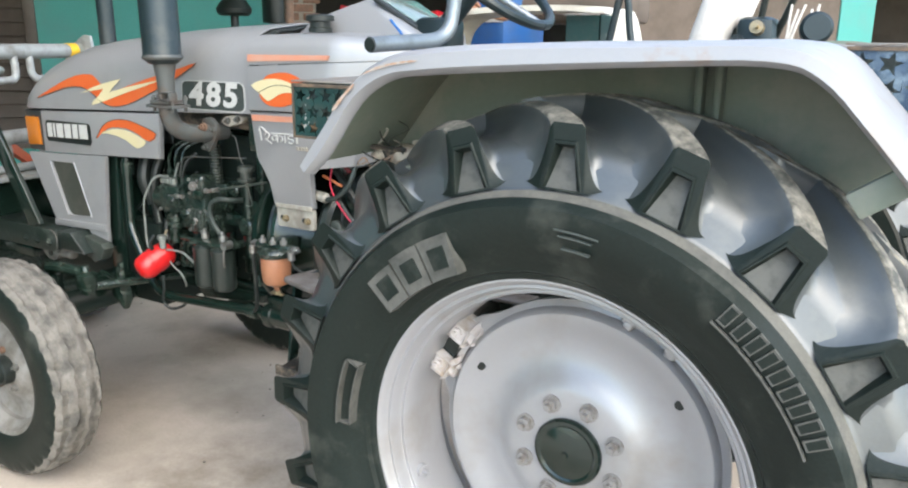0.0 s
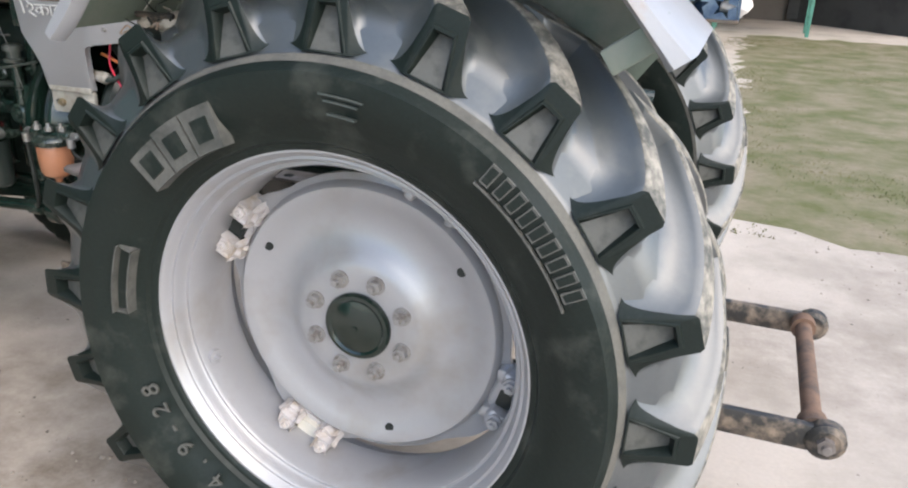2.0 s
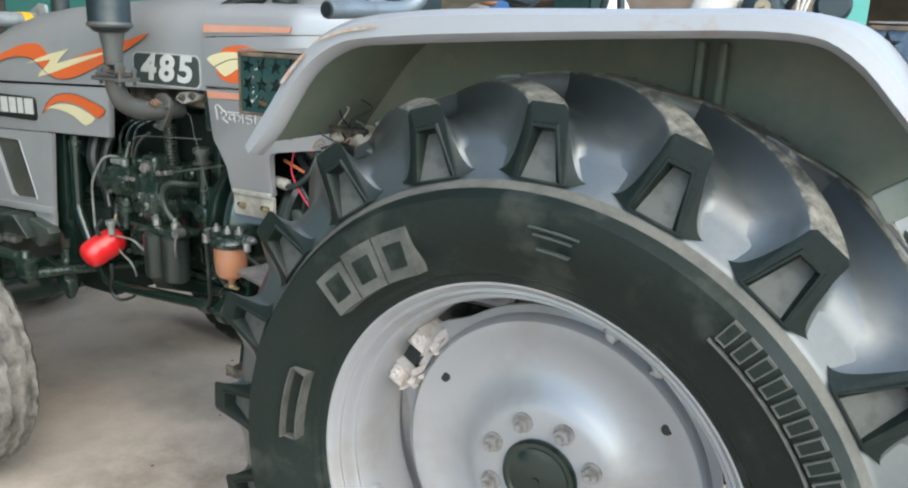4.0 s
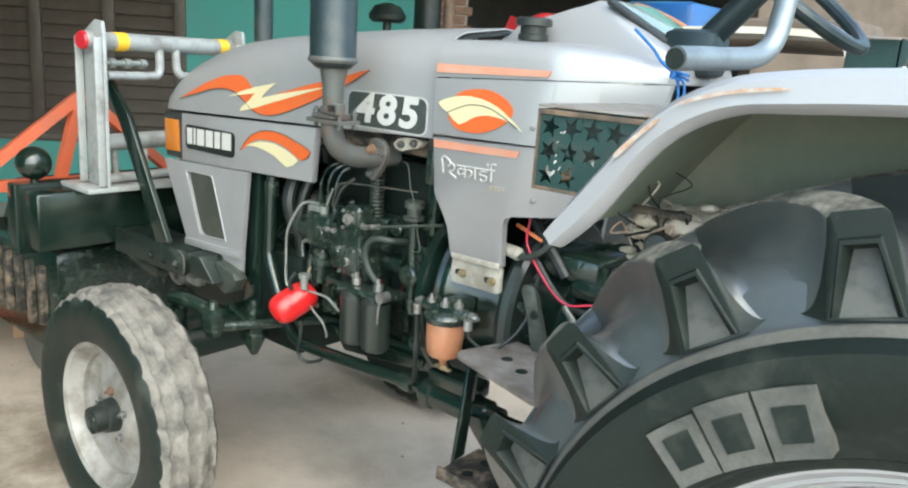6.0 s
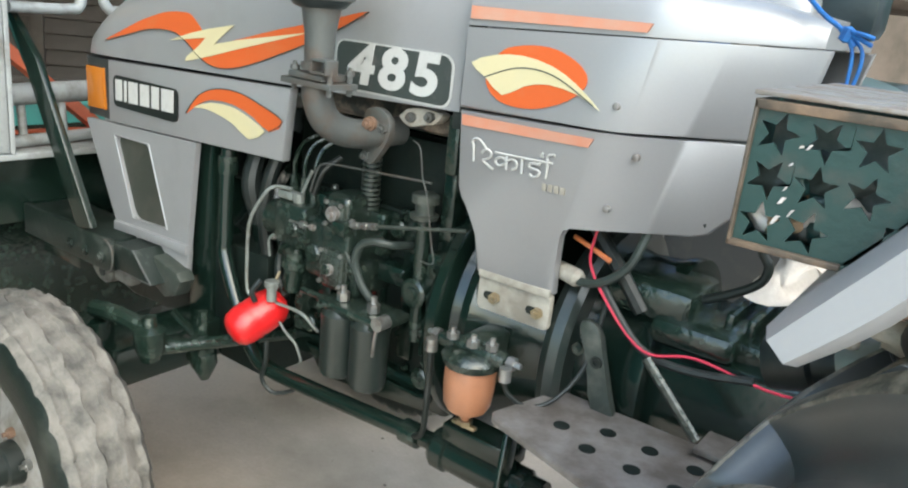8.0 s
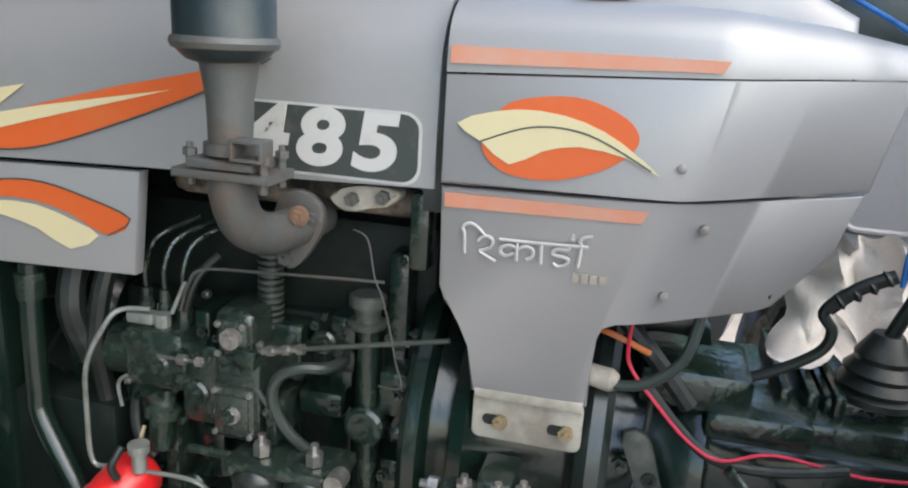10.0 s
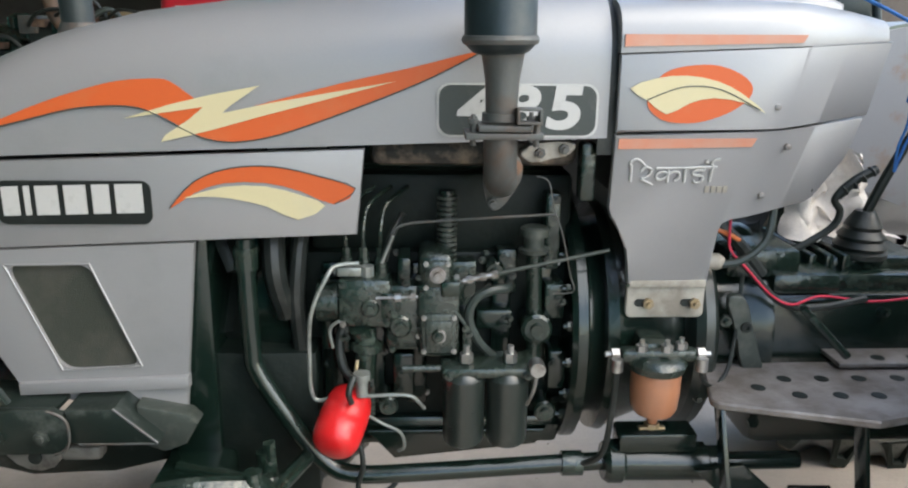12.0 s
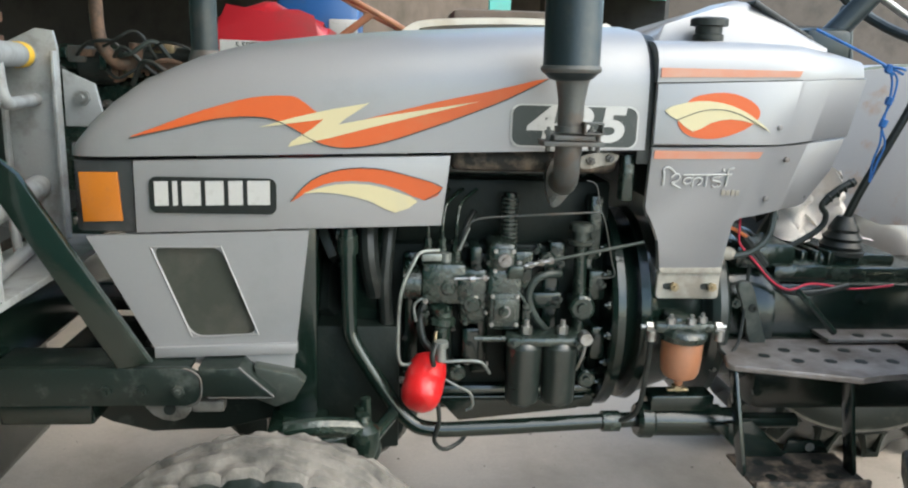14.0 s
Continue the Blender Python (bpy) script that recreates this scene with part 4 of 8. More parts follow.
# engine
bm = bmesh.new()
block(bm, -1.78, -1.235, -0.135, 0.135, 0.62, 0.98, 0.02)
engine = part("engine_block", bm, HEADBLK, tractor, "black painted diesel engine")
bm = bmesh.new()
block(bm, -1.76, -1.25, -0.12, 0.12, 0.97, 1.13, 0.015)
part("cylinder_head", bm, HEADBLK, engine, "black cylinder head")
bm = bmesh.new()
block(bm, -1.73, -1.28, -0.09, 0.09, 1.12, 1.19, 0.02)
part("rocker_cover", bm, IRON, engine, "black rocker cover")
for i in range(6):
    bm = bmesh.new()
    block(bm, -1.74 + i * 0.083, -1.70 + i * 0.083, -0.152, -0.134, 0.66, 0.96, 0.008)
    part("block_rib", bm, IRON, engine)
bm = bmesh.new()
block(bm, -1.74, -1.26, -0.15, 0.15, 0.565, 0.63, 0.015)
prism(bm, [(-1.66, 0.61), (-1.29, 0.61), (-1.31, 0.575), (-1.60, 0.545)], -0.17, 0.17, 0.006)
part("oil_sump", bm, IRON, engine, "black oil sump")
bm = bmesh.new()
rod(bm, (-1.497, -0.165, 0.95), (-1.497, -0.165, 1.105), 0.015)
barrel = part("finned_barrel", bm, IRONB, engine, "grey finned barrel")
for i in range(14):
    bm = bmesh.new()
    lathe(bm, [(0, 0.0), (0, 0.020), (0.005, 0.020), (0.005, 0)], (-1.497, -0.165, 0.960 + i * 0.0100), (0, 0, 1), 12)
    part("cooling_fin", bm, FILLER, barrel)
# timing cover, pulley and fan
bm = bmesh.new()
lathe(bm, [(0, 0), (0, 0.17), (0.06, 0.18), (0.075, 0.165), (0.075, 0)], (-1.86, 0, 0.86), (1, 0, 0), 32)
lathe(bm, [(0, 0), (0, 0.075), (0.012, 0.075), (0.018, 0.06), (0.024, 0.075), (0.036, 0.075), (0.036, 0)], (-1.895, -0.06, 0.985), (1, 0, 0), 28)
lathe(bm, [(0, 0), (0, 0.09), (0.012, 0.09), (0.018, 0.075), (0.024, 0.09), (0.036, 0.09), (0.036, 0)], (-1.895, -0.02, 0.72), (1, 0, 0), 28)
part("timing_cover", bm, IRON, engine, "black timing cover with pulleys")
bm = bmesh.new()
lathe(bm, [(-0.02, 0), (-0.02, 0.045), (0.01, 0.05), (0.01, 0)], (-1.905, 0, 0.93), (1, 0, 0), 20)
fan = part("fan", bm, SOOT, engine, "black cooling fan")
for i in range(6):
    m = Matrix.Translation((-1.905, 0, 0.93)) @ Matrix.Rotation(radians(60 * i + 12), 4, "X")
    bm = bmesh.new()
    block(bm, -0.018, 0.004, -0.035, 0.035, 0.04, 0.19, 0.003, m @ Matrix.Rotation(0.4, 4, "Z"))
    part("fan_blade", bm, SOOT, fan)
# injection pump and governor
bm = bmesh.new()
block(bm, -1.70, -1.60, -0.245, -0.15, 0.86, 0.955, 0.012)
block(bm, -1.612, -1.548, -0.232, -0.14, 0.81, 0.94, 0.010)
rod(bm, (-1.74, -0.20, 0.90), (-1.70, -0.20, 0.90), 0.04, 0.04, 20)
pump = part("injection_pump", bm, CAST, engine, "oily grey fuel injection pump")
bm = bmesh.new()
block(bm, -1.552, -1.474, -0.244, -0.13, 0.800, 0.945, 0.010)
block(bm, -1.552, -1.486, -0.240, -0.13, 0.930, 1.004, 0.016, seg=3)
part("governor_housing", bm, CAST, pump, "oily stepped governor casting")
for x0, x1, y0, z0, z1, bev in ((-1.546, -1.480, -0.252, 0.812, 0.890, 0.005), (-1.538, -1.488, -0.256, 0.824, 0.878, 0.004), (-1.542, -1.492, -0.247, 0.936, 0.992, 0.012)):
    bm = bmesh.new()
    block(bm, x0, x1, y0, -0.22, z0, z1, bev)
    part("governor_cover", bm, GOVGREY, pump, "grey bolted cover plate")
for x, z in ((-1.541, 0.818), (-1.485, 0.818), (-1.541, 0.884), (-1.485, 0.884), (-1.537, 0.941), (-1.497, 0.941), (-1.537, 0.986), (-1.497, 0.986)):
    bm = bmesh.new()
    nut(bm, (x, -0.252 if z < 0.9 else -0.247, z), (0, -1, 0), 0.0052, 0.005)
    part("cover_bolt", bm, STEEL, pump)
for prof, at in (([(-0.01, 0), (-0.01, 0.013), (0.008, 0.012), (0.008, 0)], (-1.512, -0.256, 0.850)), ([(-0.01, 0), (-0.01, 0.016), (0.010, 0.015), (0.010, 0.007), (0.018, 0.007), (0.018, 0)], (-1.516, -0.247, 0.966))):
    bm = bmesh.new()
    lathe(bm, prof, at, (0, -1, 0), 16)
    part("governor_plug", bm, NUTGREY, pump, "dull steel plug")
for i, (x, z) in enumerate([(-1.69, 0.87), (-1.61, 0.87), (-1.69, 0.945), (-1.55, 0.84), (-1.48, 0.84), (-1.55, 0.955), (-1.48, 0.955), (-1.60, 0.82), (-1.53, 0.895)]):
    bm = bmesh.new()
    nut(bm, (x, -0.228 if x > -1.58 else -0.244, z), (0, -1, 0), 0.006, 0.007)
    part("pump_bolt", bm, STEEL if i % 3 == 0 else IRONB, pump)
for i in range(3):
    bm = bmesh.new()
    x = -1.685 + i * 0.032
    lathe(bm, [(0, 0), (0, 0.013), (0.03, 0.012), (0.03, 0.009), (0.05, 0.009), (0.05, 0)], (x, -0.20, 0.955), (0, 0, 1), 8)
    sweep(bm, [(x, -0.20, 1.0), (x, -0.20, 1.04), (x + 0.01, -0.18, 1.08), (x + 0.05, -0.13, 1.105)], 0.0045, 8)
    part("injector_pipe", bm, IRONB, pump, "thin grey injector pipe")
bm = bmesh.new()
block(bm, -1.70, -1.655, -0.235, -0.21, 0.957, 0.975, 0.004)
lathe(bm, [(0, 0), (0, 0.012), (0.02, 0.012), (0.02, 0)], (-1.645, -0.222, 0.955), (0, 0, 1), 10)
part("pump_top_fitting", bm, PIPE, pump, "pale fitting on the pump")
# lift pump
bm = bmesh.new()
lathe(bm, [(0, 0), (0, 0.020), (0.05, 0.022), (0.055, 0.03), (0.07, 0.03), (0.075, 0.018), (0.10, 0.016), (0.10, 0)], (-1.655, -0.225, 0.755), (0.1, 0.05, 1), 18)
rod(bm, (-1.66, -0.235, 0.86), (-1.655, -0.225, 0.84), 0.02)
part("lift_pump", bm, IRONB, engine, "grey hand lift pump")
# white fuel pipe and small lines
for pts, r, mt, lab in (
    ([(-1.66, -0.23, 0.982), (-1.700, -0.24, 0.980), (-1.717, -0.255, 0.962), (-1.745, -0.27, 0.895), (-1.750, -0.27, 0.80), (-1.748, -0.27, 0.745), (-1.735, -0.27, 0.728), (-1.70, -0.27, 0.738)], 0.0040, PIPE, "white painted fuel pipe"),
    ([(-1.72, -0.26, 0.728), (-1.66, -0.27, 0.735), (-1.60, -0.27, 0.738), (-1.565, -0.27, 0.735), (-1.548, -0.26, 0.715), (-1.54, -0.25, 0.70)], 0.0035, PIPE, "white painted fuel pipe"),
    ([(-1.665, -0.25, 0.80), (-1.668, -0.26, 0.775), (-1.672, -0.265, 0.74), (-1.66, -0.27, 0.715)], 0.0035, BRASS, "brass pipe"),
    ([(-1.66, -0.26, 0.70), (-1.62, -0.27, 0.68), (-1.585, -0.27, 0.66), (-1.578, -0.26, 0.625), (-1.59, -0.25, 0.61)], 0.003, PIPE, "grey line"),
    ([(-1.71, -0.24, 0.82), (-1.715, -0.24, 0.855), (-1.70, -0.24, 0.872), (-1.675, -0.235, 0.875)], 0.003, PIPE, "grey line"),
    ([(-1.405, -0.22, 0.79), (-1.438, -0.235, 0.83), (-1.457, -0.24, 0.878), (-1.446, -0.24, 0.915), (-1.415, -0.235, 0.931), (-1.385, -0.215, 0.928), (-1.375, -0.16, 0.92)], 0.0085, GREYCABLE, "grey hose loop"),
    ([(-1.615, -0.22, 0.985), (-1.60, -0.22, 1.03), (-1.578, -0.22, 1.052), (-1.50, -0.22, 1.060), (-1.30, -0.22, 1.072)], 0.0024, EXHAUST, "thin grey cable"),
    ([(-1.34, -0.235, 1.145), (-1.318, -0.24, 1.135), (-1.307, -0.24, 1.085), (-1.297, -0.24, 1.062), (-1.288, -0.24, 1.034), (-1.272, -0.24, 0.965), (-1.264, -0.24, 0.930), (-1.30, -0.23, 0.922)], 0.0013, EXHAUST, "thin bent wire"),
    ([(-1.49, -0.24, 0.90), (-1.46, -0.24, 0.86), (-1.45, -0.23, 0.83)], 0.004, GREYCABLE, "thin cable"),
):
    bm = bmesh.new()
    sweep(bm, pts, r, 8, 5)
    part("fuel_line", bm, mt, engine, lab)
# bright pipe end, union and cross link beside the pump
for p0, p1, r, mt, lab in (((-1.597, -0.235, 1.035), (-1.618, -0.238, 0.985), 0.0034, PIPE, "bright pipe end"), ((-1.628, -0.262, 0.926), (-1.552, -0.262, 0.928), 0.0028, STEEL, "thin steel cross link"), ((-1.594, -0.262, 0.9265), (-1.582, -0.262, 0.927), 0.0085, STEEL, "bright union nut"), ((-1.565, -0.262, 0.9275), (-1.556, -0.262, 0.9278), 0.007, NUTGREY, "grey union nut")):
    bm = bmesh.new()
    rod(bm, p0, p1, r, r, 8)
    part("fuel_union", bm, mt, engine, lab)
# throttle rod with adjuster
bm = bmesh.new()
rod(bm, (-1.50, -0.245, 0.946), (-1.20, -0.235, 1.008), 0.0035)
rodp = part("throttle_rod", bm, FILLER, engine, "dark steel throttle rod")
bm = bmesh.new()
rod(bm, (-1.47, -0.244, 0.952), (-1.41, -0.242, 0.965), 0.0055)
for x in (-1.462, -1.438, -1.416):
    rod(bm, (x, -0.2435, 0.953 + (x + 1.465) * 0.21), (x + 0.010, -0.2435, 0.955 + (x + 1.465) * 0.21), 0.008, 0.008, 6)
part("rod_adjuster", bm, STEEL, rodp, "bright steel adjuster with lock nuts")
bm = bmesh.new()
block(bm, -1.51, -1.475, -0.26, -0.235, 0.925, 0.955, 0.004)
part("throttle_block", bm, IRONB, rodp, "oily throttle lever block")
# filler tube
bm = bmesh.new()
rod(bm, (-1.326, -0.19, 0.74), (-1.332, -0.19, 1.0), 0.0155, 0.0155, 20)
filler = part("oil_filler", bm, IRONB, engine, "dark oil filler tube")
bm = bmesh.new()
lathe(bm, [(0, 0.0), (0, 0.027), (0.008, 0.029), (0.010, 0.019), (0.032, 0.019), (0.032, 0.027), (0.046, 0.027), (0.05, 0.022), (0.05, 0)], (-1.333, -0.19, 0.992), (0, 0, 1), 24)
part("filler_cap", bm, FILLER, filler, "grey green filler cap")
# small castings, plugs, brackets and bolts on the near face of the engine
rnd = random.Random(21)
for x0, x1, y0, y1, z0, z1 in ((-1.735, -1.715, -0.20, -0.13, 0.80, 0.95), (-1.66, -1.635, -0.21, -0.13, 0.66, 0.80), (-1.60, -1.56, -0.20, -0.13, 0.70, 0.79), (-1.50, -1.44, -0.18, -0.13, 0.88, 0.97), (-1.44, -1.37, -0.19, -0.13, 0.835, 0.875), (-1.31, -1.27, -0.20, -0.13, 0.86, 0.93), (-1.30, -1.265, -0.215, -0.13, 0.72, 0.80), (-1.78, -1.75, -0.20, -0.10, 0.66, 0.76), (-1.59, -1.565, -0.225, -0.13, 0.93, 0.99), (-1.47, -1.45, -0.24, -0.13, 0.80, 0.87), (-1.62, -1.59, -0.25, -0.15, 0.88, 0.93), (-1.40, -1.36, -0.165, -0.12, 0.90, 0.99), (-1.70, -1.68, -0.22, -0.13, 0.80, 0.87), (-1.31, -1.28, -0.17, -0.12, 0.95, 1.10)):
    bm = bmesh.new()
    block(bm, x0, x1, y0, y1, z0, z1, 0.006)
    for i in range(2):
        nut(bm, (rnd.uniform(x0 + 0.006, x1 - 0.006), y0, rnd.uniform(z0 + 0.01, z1 - 0.01)), (0, -1, 0), 0.008, 0.007)
    part("engine_bracket", bm, rnd.choice((IRON, IRONB, CAST)), engine, "dark oily bracket")
for x, y, z, r, ax in ((-1.325, -0.215, 0.845, 0.030, (0, -1, 0)), (-1.30, -0.20, 0.665, 0.022, (0, -1, 0)), (-1.585, -0.235, 0.86, 0.022, (0, -1, 0)), (-1.64, -0.245, 0.90, 0.018, (0, -1, 0)), (-1.405, -0.18, 0.95, 0.020, (0, -1, 0)), (-1.515, -0.262, 0.85, 0.012, (0, -1, 0)), (-1.61, -0.21, 0.685, 0.02, (0, -1, 0))):
    bm = bmesh.new()
    lathe(bm, [(-0.06, 0), (-0.06, r), (0.0, r), (0.004, r * 0.8), (0.004, r * 0.45), (0.012, r * 0.42), (0.012, 0)], (x, y, z), ax, 18)
    part("engine_plug", bm, IRONB, engine, "grey round plug")
for i in range(34):
    bm = bmesh.new()
    x, z = rnd.uniform(-1.74, -1.26), rnd.uniform(0.62, 1.0)
    nut(bm, (x, -0.153 if (x * 100) % 3 < 1.5 else -0.137, z), (0, -1, 0), rnd.uniform(0.006, 0.010), 0.008)
    part("engine_bolt", bm, STEEL if i % 6 == 0 else IRONB, engine)
for pts, r in (
    ([(-1.69, -0.21, 0.86), (-1.70, -0.22, 0.82), (-1.69, -0.23, 0.77), (-1.66, -0.235, 0.74)], 0.009),
    ([(-1.77, -0.17, 1.03), (-1.775, -0.19, 0.98), (-1.78, -0.20, 0.90), (-1.775, -0.19, 0.80), (-1.76, -0.18, 0.70)], 0.016),
    ([(-1.82, -0.15, 1.08), (-1.82, -0.19, 1.02), (-1.815, -0.21, 0.95), (-1.80, -0.19, 0.87)], 0.022),
    ([(-1.58, -0.17, 1.06), (-1.60, -0.20, 1.03), (-1.615, -0.21, 0.98)], 0.007),
):
    bm = bmesh.new()
    sweep(bm, pts, r, 10, 5)
    part("engine_hose", bm, HOSE, engine, "black hose")
for i in range(10):
    bm = bmesh.new()
    w = radians(115 + i * 17)
    nut(bm, (-1.262, 0.240 * math.cos(w), 0.80 + 0.240 * math.sin(w)), (-1, 0, 0), 0.010, 0.009)
    part("flange_bolt", bm, IRONB, engine)
# twin filters
for x in (-1.466, -1.384):
    bm = bmesh.new()
    lathe(bm, [(0, 0), (0, 0.026), (0.006, 0.035), (0.016, 0.0385), (0.122, 0.0395), (0.127, 0.0405), (0.138, 0.0405), (0.142, 0.034), (0.150, 0.028), (0.150, 0)], (x, -0.262, 0.634), (0, 0, 1), 28)
    f = part("fuel_filter", bm, FILTER, tractor, "black fuel filter canister")
    bm = bmesh.new()
    nut(bm, (x + 0.004, -0.262, 0.80), (0, 0, 1), 0.013, 0.018)
    part("filter_nut", bm, STEEL, f)
bm = bmesh.new()
block(bm, -1.510, -1.335, -0.290, -0.20, 0.776, 0.798, 0.008)
for x in (-1.495, -1.350):
    nut(bm, (x, -0.289, 0.786), (0, -1, 0), 0.008, 0.010)
rod(bm, (-1.50, -0.262, 0.787), (-1.58, -0.262, 0.787), 0.007)
part("filter_head", bm, CAST, engine, "grey filter head casting")
bm = bmesh.new()
lathe(bm, [(-0.015, 0), (-0.015, 0.014), (0.015, 0.014), (0.015, 0)], (-1.334, -0.29, 0.80), (0, 1, 0), 14)
sweep(bm, [(-1.334, -0.30, 0.80), (-1.340, -0.30, 0.76), (-1.350, -0.29, 0.725)], 0.0035, 8)
part("banjo_fitting", bm, STEEL, engine, "bright banjo fitting")
# red canister
bm = bmesh.new()
ax = Vector((0.24, 0.86, 0.45)).normalized()
lathe(bm, [(-0.072, 0), (-0.071, 0.018), (-0.066, 0.031), (-0.056, 0.040), (-0.040, 0.0445), (-0.018, 0.0455), (-0.012, 0.0438), (-0.006, 0.0455), (0.030, 0.0440), (0.048, 0.0400), (0.060, 0.030), (0.066, 0.016), (0.067, 0.0)], (-1.690, -0.285, 0.697), ax, 36)
can = part("red_canister", bm, RED, tractor, "bright red plastic canister")
bm = bmesh.new()
sweep(bm, [(-1.672, -0.31, 0.742), (-1.676, -0.315, 0.765), (-1.668, -0.30, 0.79)], 0.006, 8)
part("canister_pipe", bm, HOSE, can, "short black pipe")
bm = bmesh.new()
sweep(bm, [(-1.66, -0.285, 0.645), (-1.655, -0.29, 0.60), (-1.665, -0.29, 0.555), (-1.64, -0.28, 0.528), (-1.60, -0.26, 0.54), (-1.585, -0.25, 0.565)], 0.005, 8)
part("canister_hose", bm, HOSE, can, "thin black hose")
bm = bmesh.new()
lathe(bm, [(0, 0), (0, 0.011), (0.03, 0.011), (0.032, 0.016), (0.045, 0.016), (0.045, 0)], (-1.655, -0.28, 0.742), (0, 0, 1), 12)
part("canister_fitting", bm, PIPE, can, "pale fitting")
# sediment bowl
bm = bmesh.new()
lathe(bm, [(0, 0), (0.0, 0.008), (0.012, 0.012), (0.016, 0.020), (0.024, 0.036), (0.036, 0.0425), (0.07, 0.0455), (0.102, 0.0455), (0.112, 0.043), (0.112, 0)], (-1.115, -0.300, 0.692), (0, 0, 1), 36)
bowl = part("sediment_bowl", bm, BOWL, tractor, "orange stained fuel sediment bowl")
bm = bmesh.new()
lathe(bm, [(0, 0), (0, 0.050), (0.014, 0.054), (0.020, 0.050), (0.028, 0.036), (0.028, 0)], (-1.115, -0.300, 0.802), (0, 0, 1), 32)
block(bm, -1.185, -1.045, -0.316, -0.284, 0.818, 0.842, 0.008)
block(bm, -1.14, -1.09, -0.30, -0.22, 0.80, 0.85, 0.008)
part("bowl_head", bm, CAST, bowl, "grey cast head")
for x, y in ((-1.150, -0.315), (-1.105, -0.318), (-1.075, -0.305)):
    bm = bmesh.new()
    nut(bm, (x, y, 0.842), (0, 0, 1), 0.011, 0.012)
    part("bowl_nut", bm, STEEL, bowl)
for s, x in ((-1, -1.187), (1, -1.043)):
    bm = bmesh.new()
    nut(bm, (x, -0.30, 0.830), (s, 0, 0), 0.012, 0.014)
    lathe(bm, [(-0.012, 0), (-0.012, 0.011), (0.012, 0.011), (0.012, 0)], (x + s * 0.006, -0.315, 0.815), (0, 0, 1), 12)
    part("bowl_union", bm, STEEL, bowl, "bright pipe union")
bm = bmesh.new()
nut(bm, (-1.115, -0.300, 0.692), (0, 0, -1), 0.014, 0.008)
block(bm, -1.14, -1.09, -0.306, -0.294, 0.678, 0.684, 0.002)
part("drain_tap", bm, BRASS, bowl, "brass drain tap")
bm = bmesh.new()
sweep(bm, [(-1.193, -0.315, 0.80), (-1.195, -0.31, 0.72), (-1.205, -0.30, 0.63), (-1.24, -0.28, 0.595), (-1.29, -0.25, 0.585)], 0.006, 8)
part("bowl_hose", bm, HOSE, bowl, "black fuel hose")
bm = bmesh.new()
sweep(bm, [(-1.037, -0.315, 0.80), (-1.03, -0.31, 0.78), (-1.0, -0.29, 0.76), (-0.965, -0.26, 0.78), (-0.94, -0.22, 0.84), (-0.93, -0.20, 0.95)], 0.004, 8)
part("bowl_hose", bm, HOSE, bowl, "black fuel hose")

# bell housing and gearbox
bm = bmesh.new()
lathe(bm, [(0, 0), (0, 0.255), (0.010, 0.262), (0.028, 0.262), (0.034, 0.25), (0.034, 0.22), (0.07, 0.21), (0.07, 0)], (-1.262, 0, 0.80), (1, 0, 0), 48)
part("flywheel_housing", bm, IRON, tractor, "black flywheel housing flange")
bm = bmesh.new()
lathe(bm, [(0, 0), (0, 0.245), (0.02, 0.25), (0.04, 0.235), (0.12, 0.205), (0.24, 0.185), (0.30, 0.19), (0.32, 0.20), (0.34, 0.20), (0.34, 0)], (-1.192, 0, 0.80), (1, 0, 0), 40)
clutch = part("clutch_housing", bm, IRON, tractor, "glossy black clutch housing")
bm = bmesh.new()
lathe(bm, [(0, 0.17), (0, 0.215), (0.010, 0.236), (0.026, 0.245), (0.044, 0.243), (0.054, 0.232), (0.054, 0.17)], (-1.030, 0, 0.80), (1, 0, 0), 56, 0, True)
part("housing_flange", bm, FILTER, clutch, "glossy blue black rounded flange")
bm = bmesh.new()
block(bm, -0.87, -0.12, -0.165, 0.165, 0.56, 0.90, 0.03)
gear = part("gearbox", bm, IRON, tractor, "black gearbox and rear axle casting")
bm = bmesh.new()
block(bm, -0.118, 0.28, -0.20, 0.20, 0.46, 0.98, 0.04)
part("differential", bm, IRON, gear, "black differential casting")
for s in (-1, 1):
    bm = bmesh.new()
    out = 0.60 if s < 0 else 0.76
    lathe(bm, [(0.18, 0), (0.18, 0.16), (0.23, 0.15), (0.27, 0.11), (out - 0.04, 0.085), (out - 0.02, 0.09), (out, 0.09), (out, 0)], (0, 0, 0.65), (0, s, 0), 32)
    part("axle_housing", bm, IRON, gear, "black axle trumpet")
bm = bmesh.new()
block(bm, -0.10, 0.30, -0.15, 0.15, 0.982, 1.06, 0.03)
part("hydraulic_top", bm, IRON, gear, "black hydraulic cover")
bm = bmesh.new()
block(bm, -0.80, -0.44, -0.14, 0.14, 0.885, 0.93, 0.01)
cover = part("gearbox_cover", bm, IRONB, gear, "grey gearbox top cover")
for i in range(3):
    bm = bmesh.new()
    block(bm, -0.76 + i * 0.035, -0.745 + i * 0.035, -0.12, 0.12, 0.92, 0.965, 0.004)
    part("cover_rib", bm, IRONB, cover)
bm = bmesh.new()
block(bm, -0.70, -0.50, -0.10, 0.10, 0.92, 0.955, 0.012)
part("selector_plate", bm, IRONB, cover, "grey raised selector plate")
bm = bmesh.new()
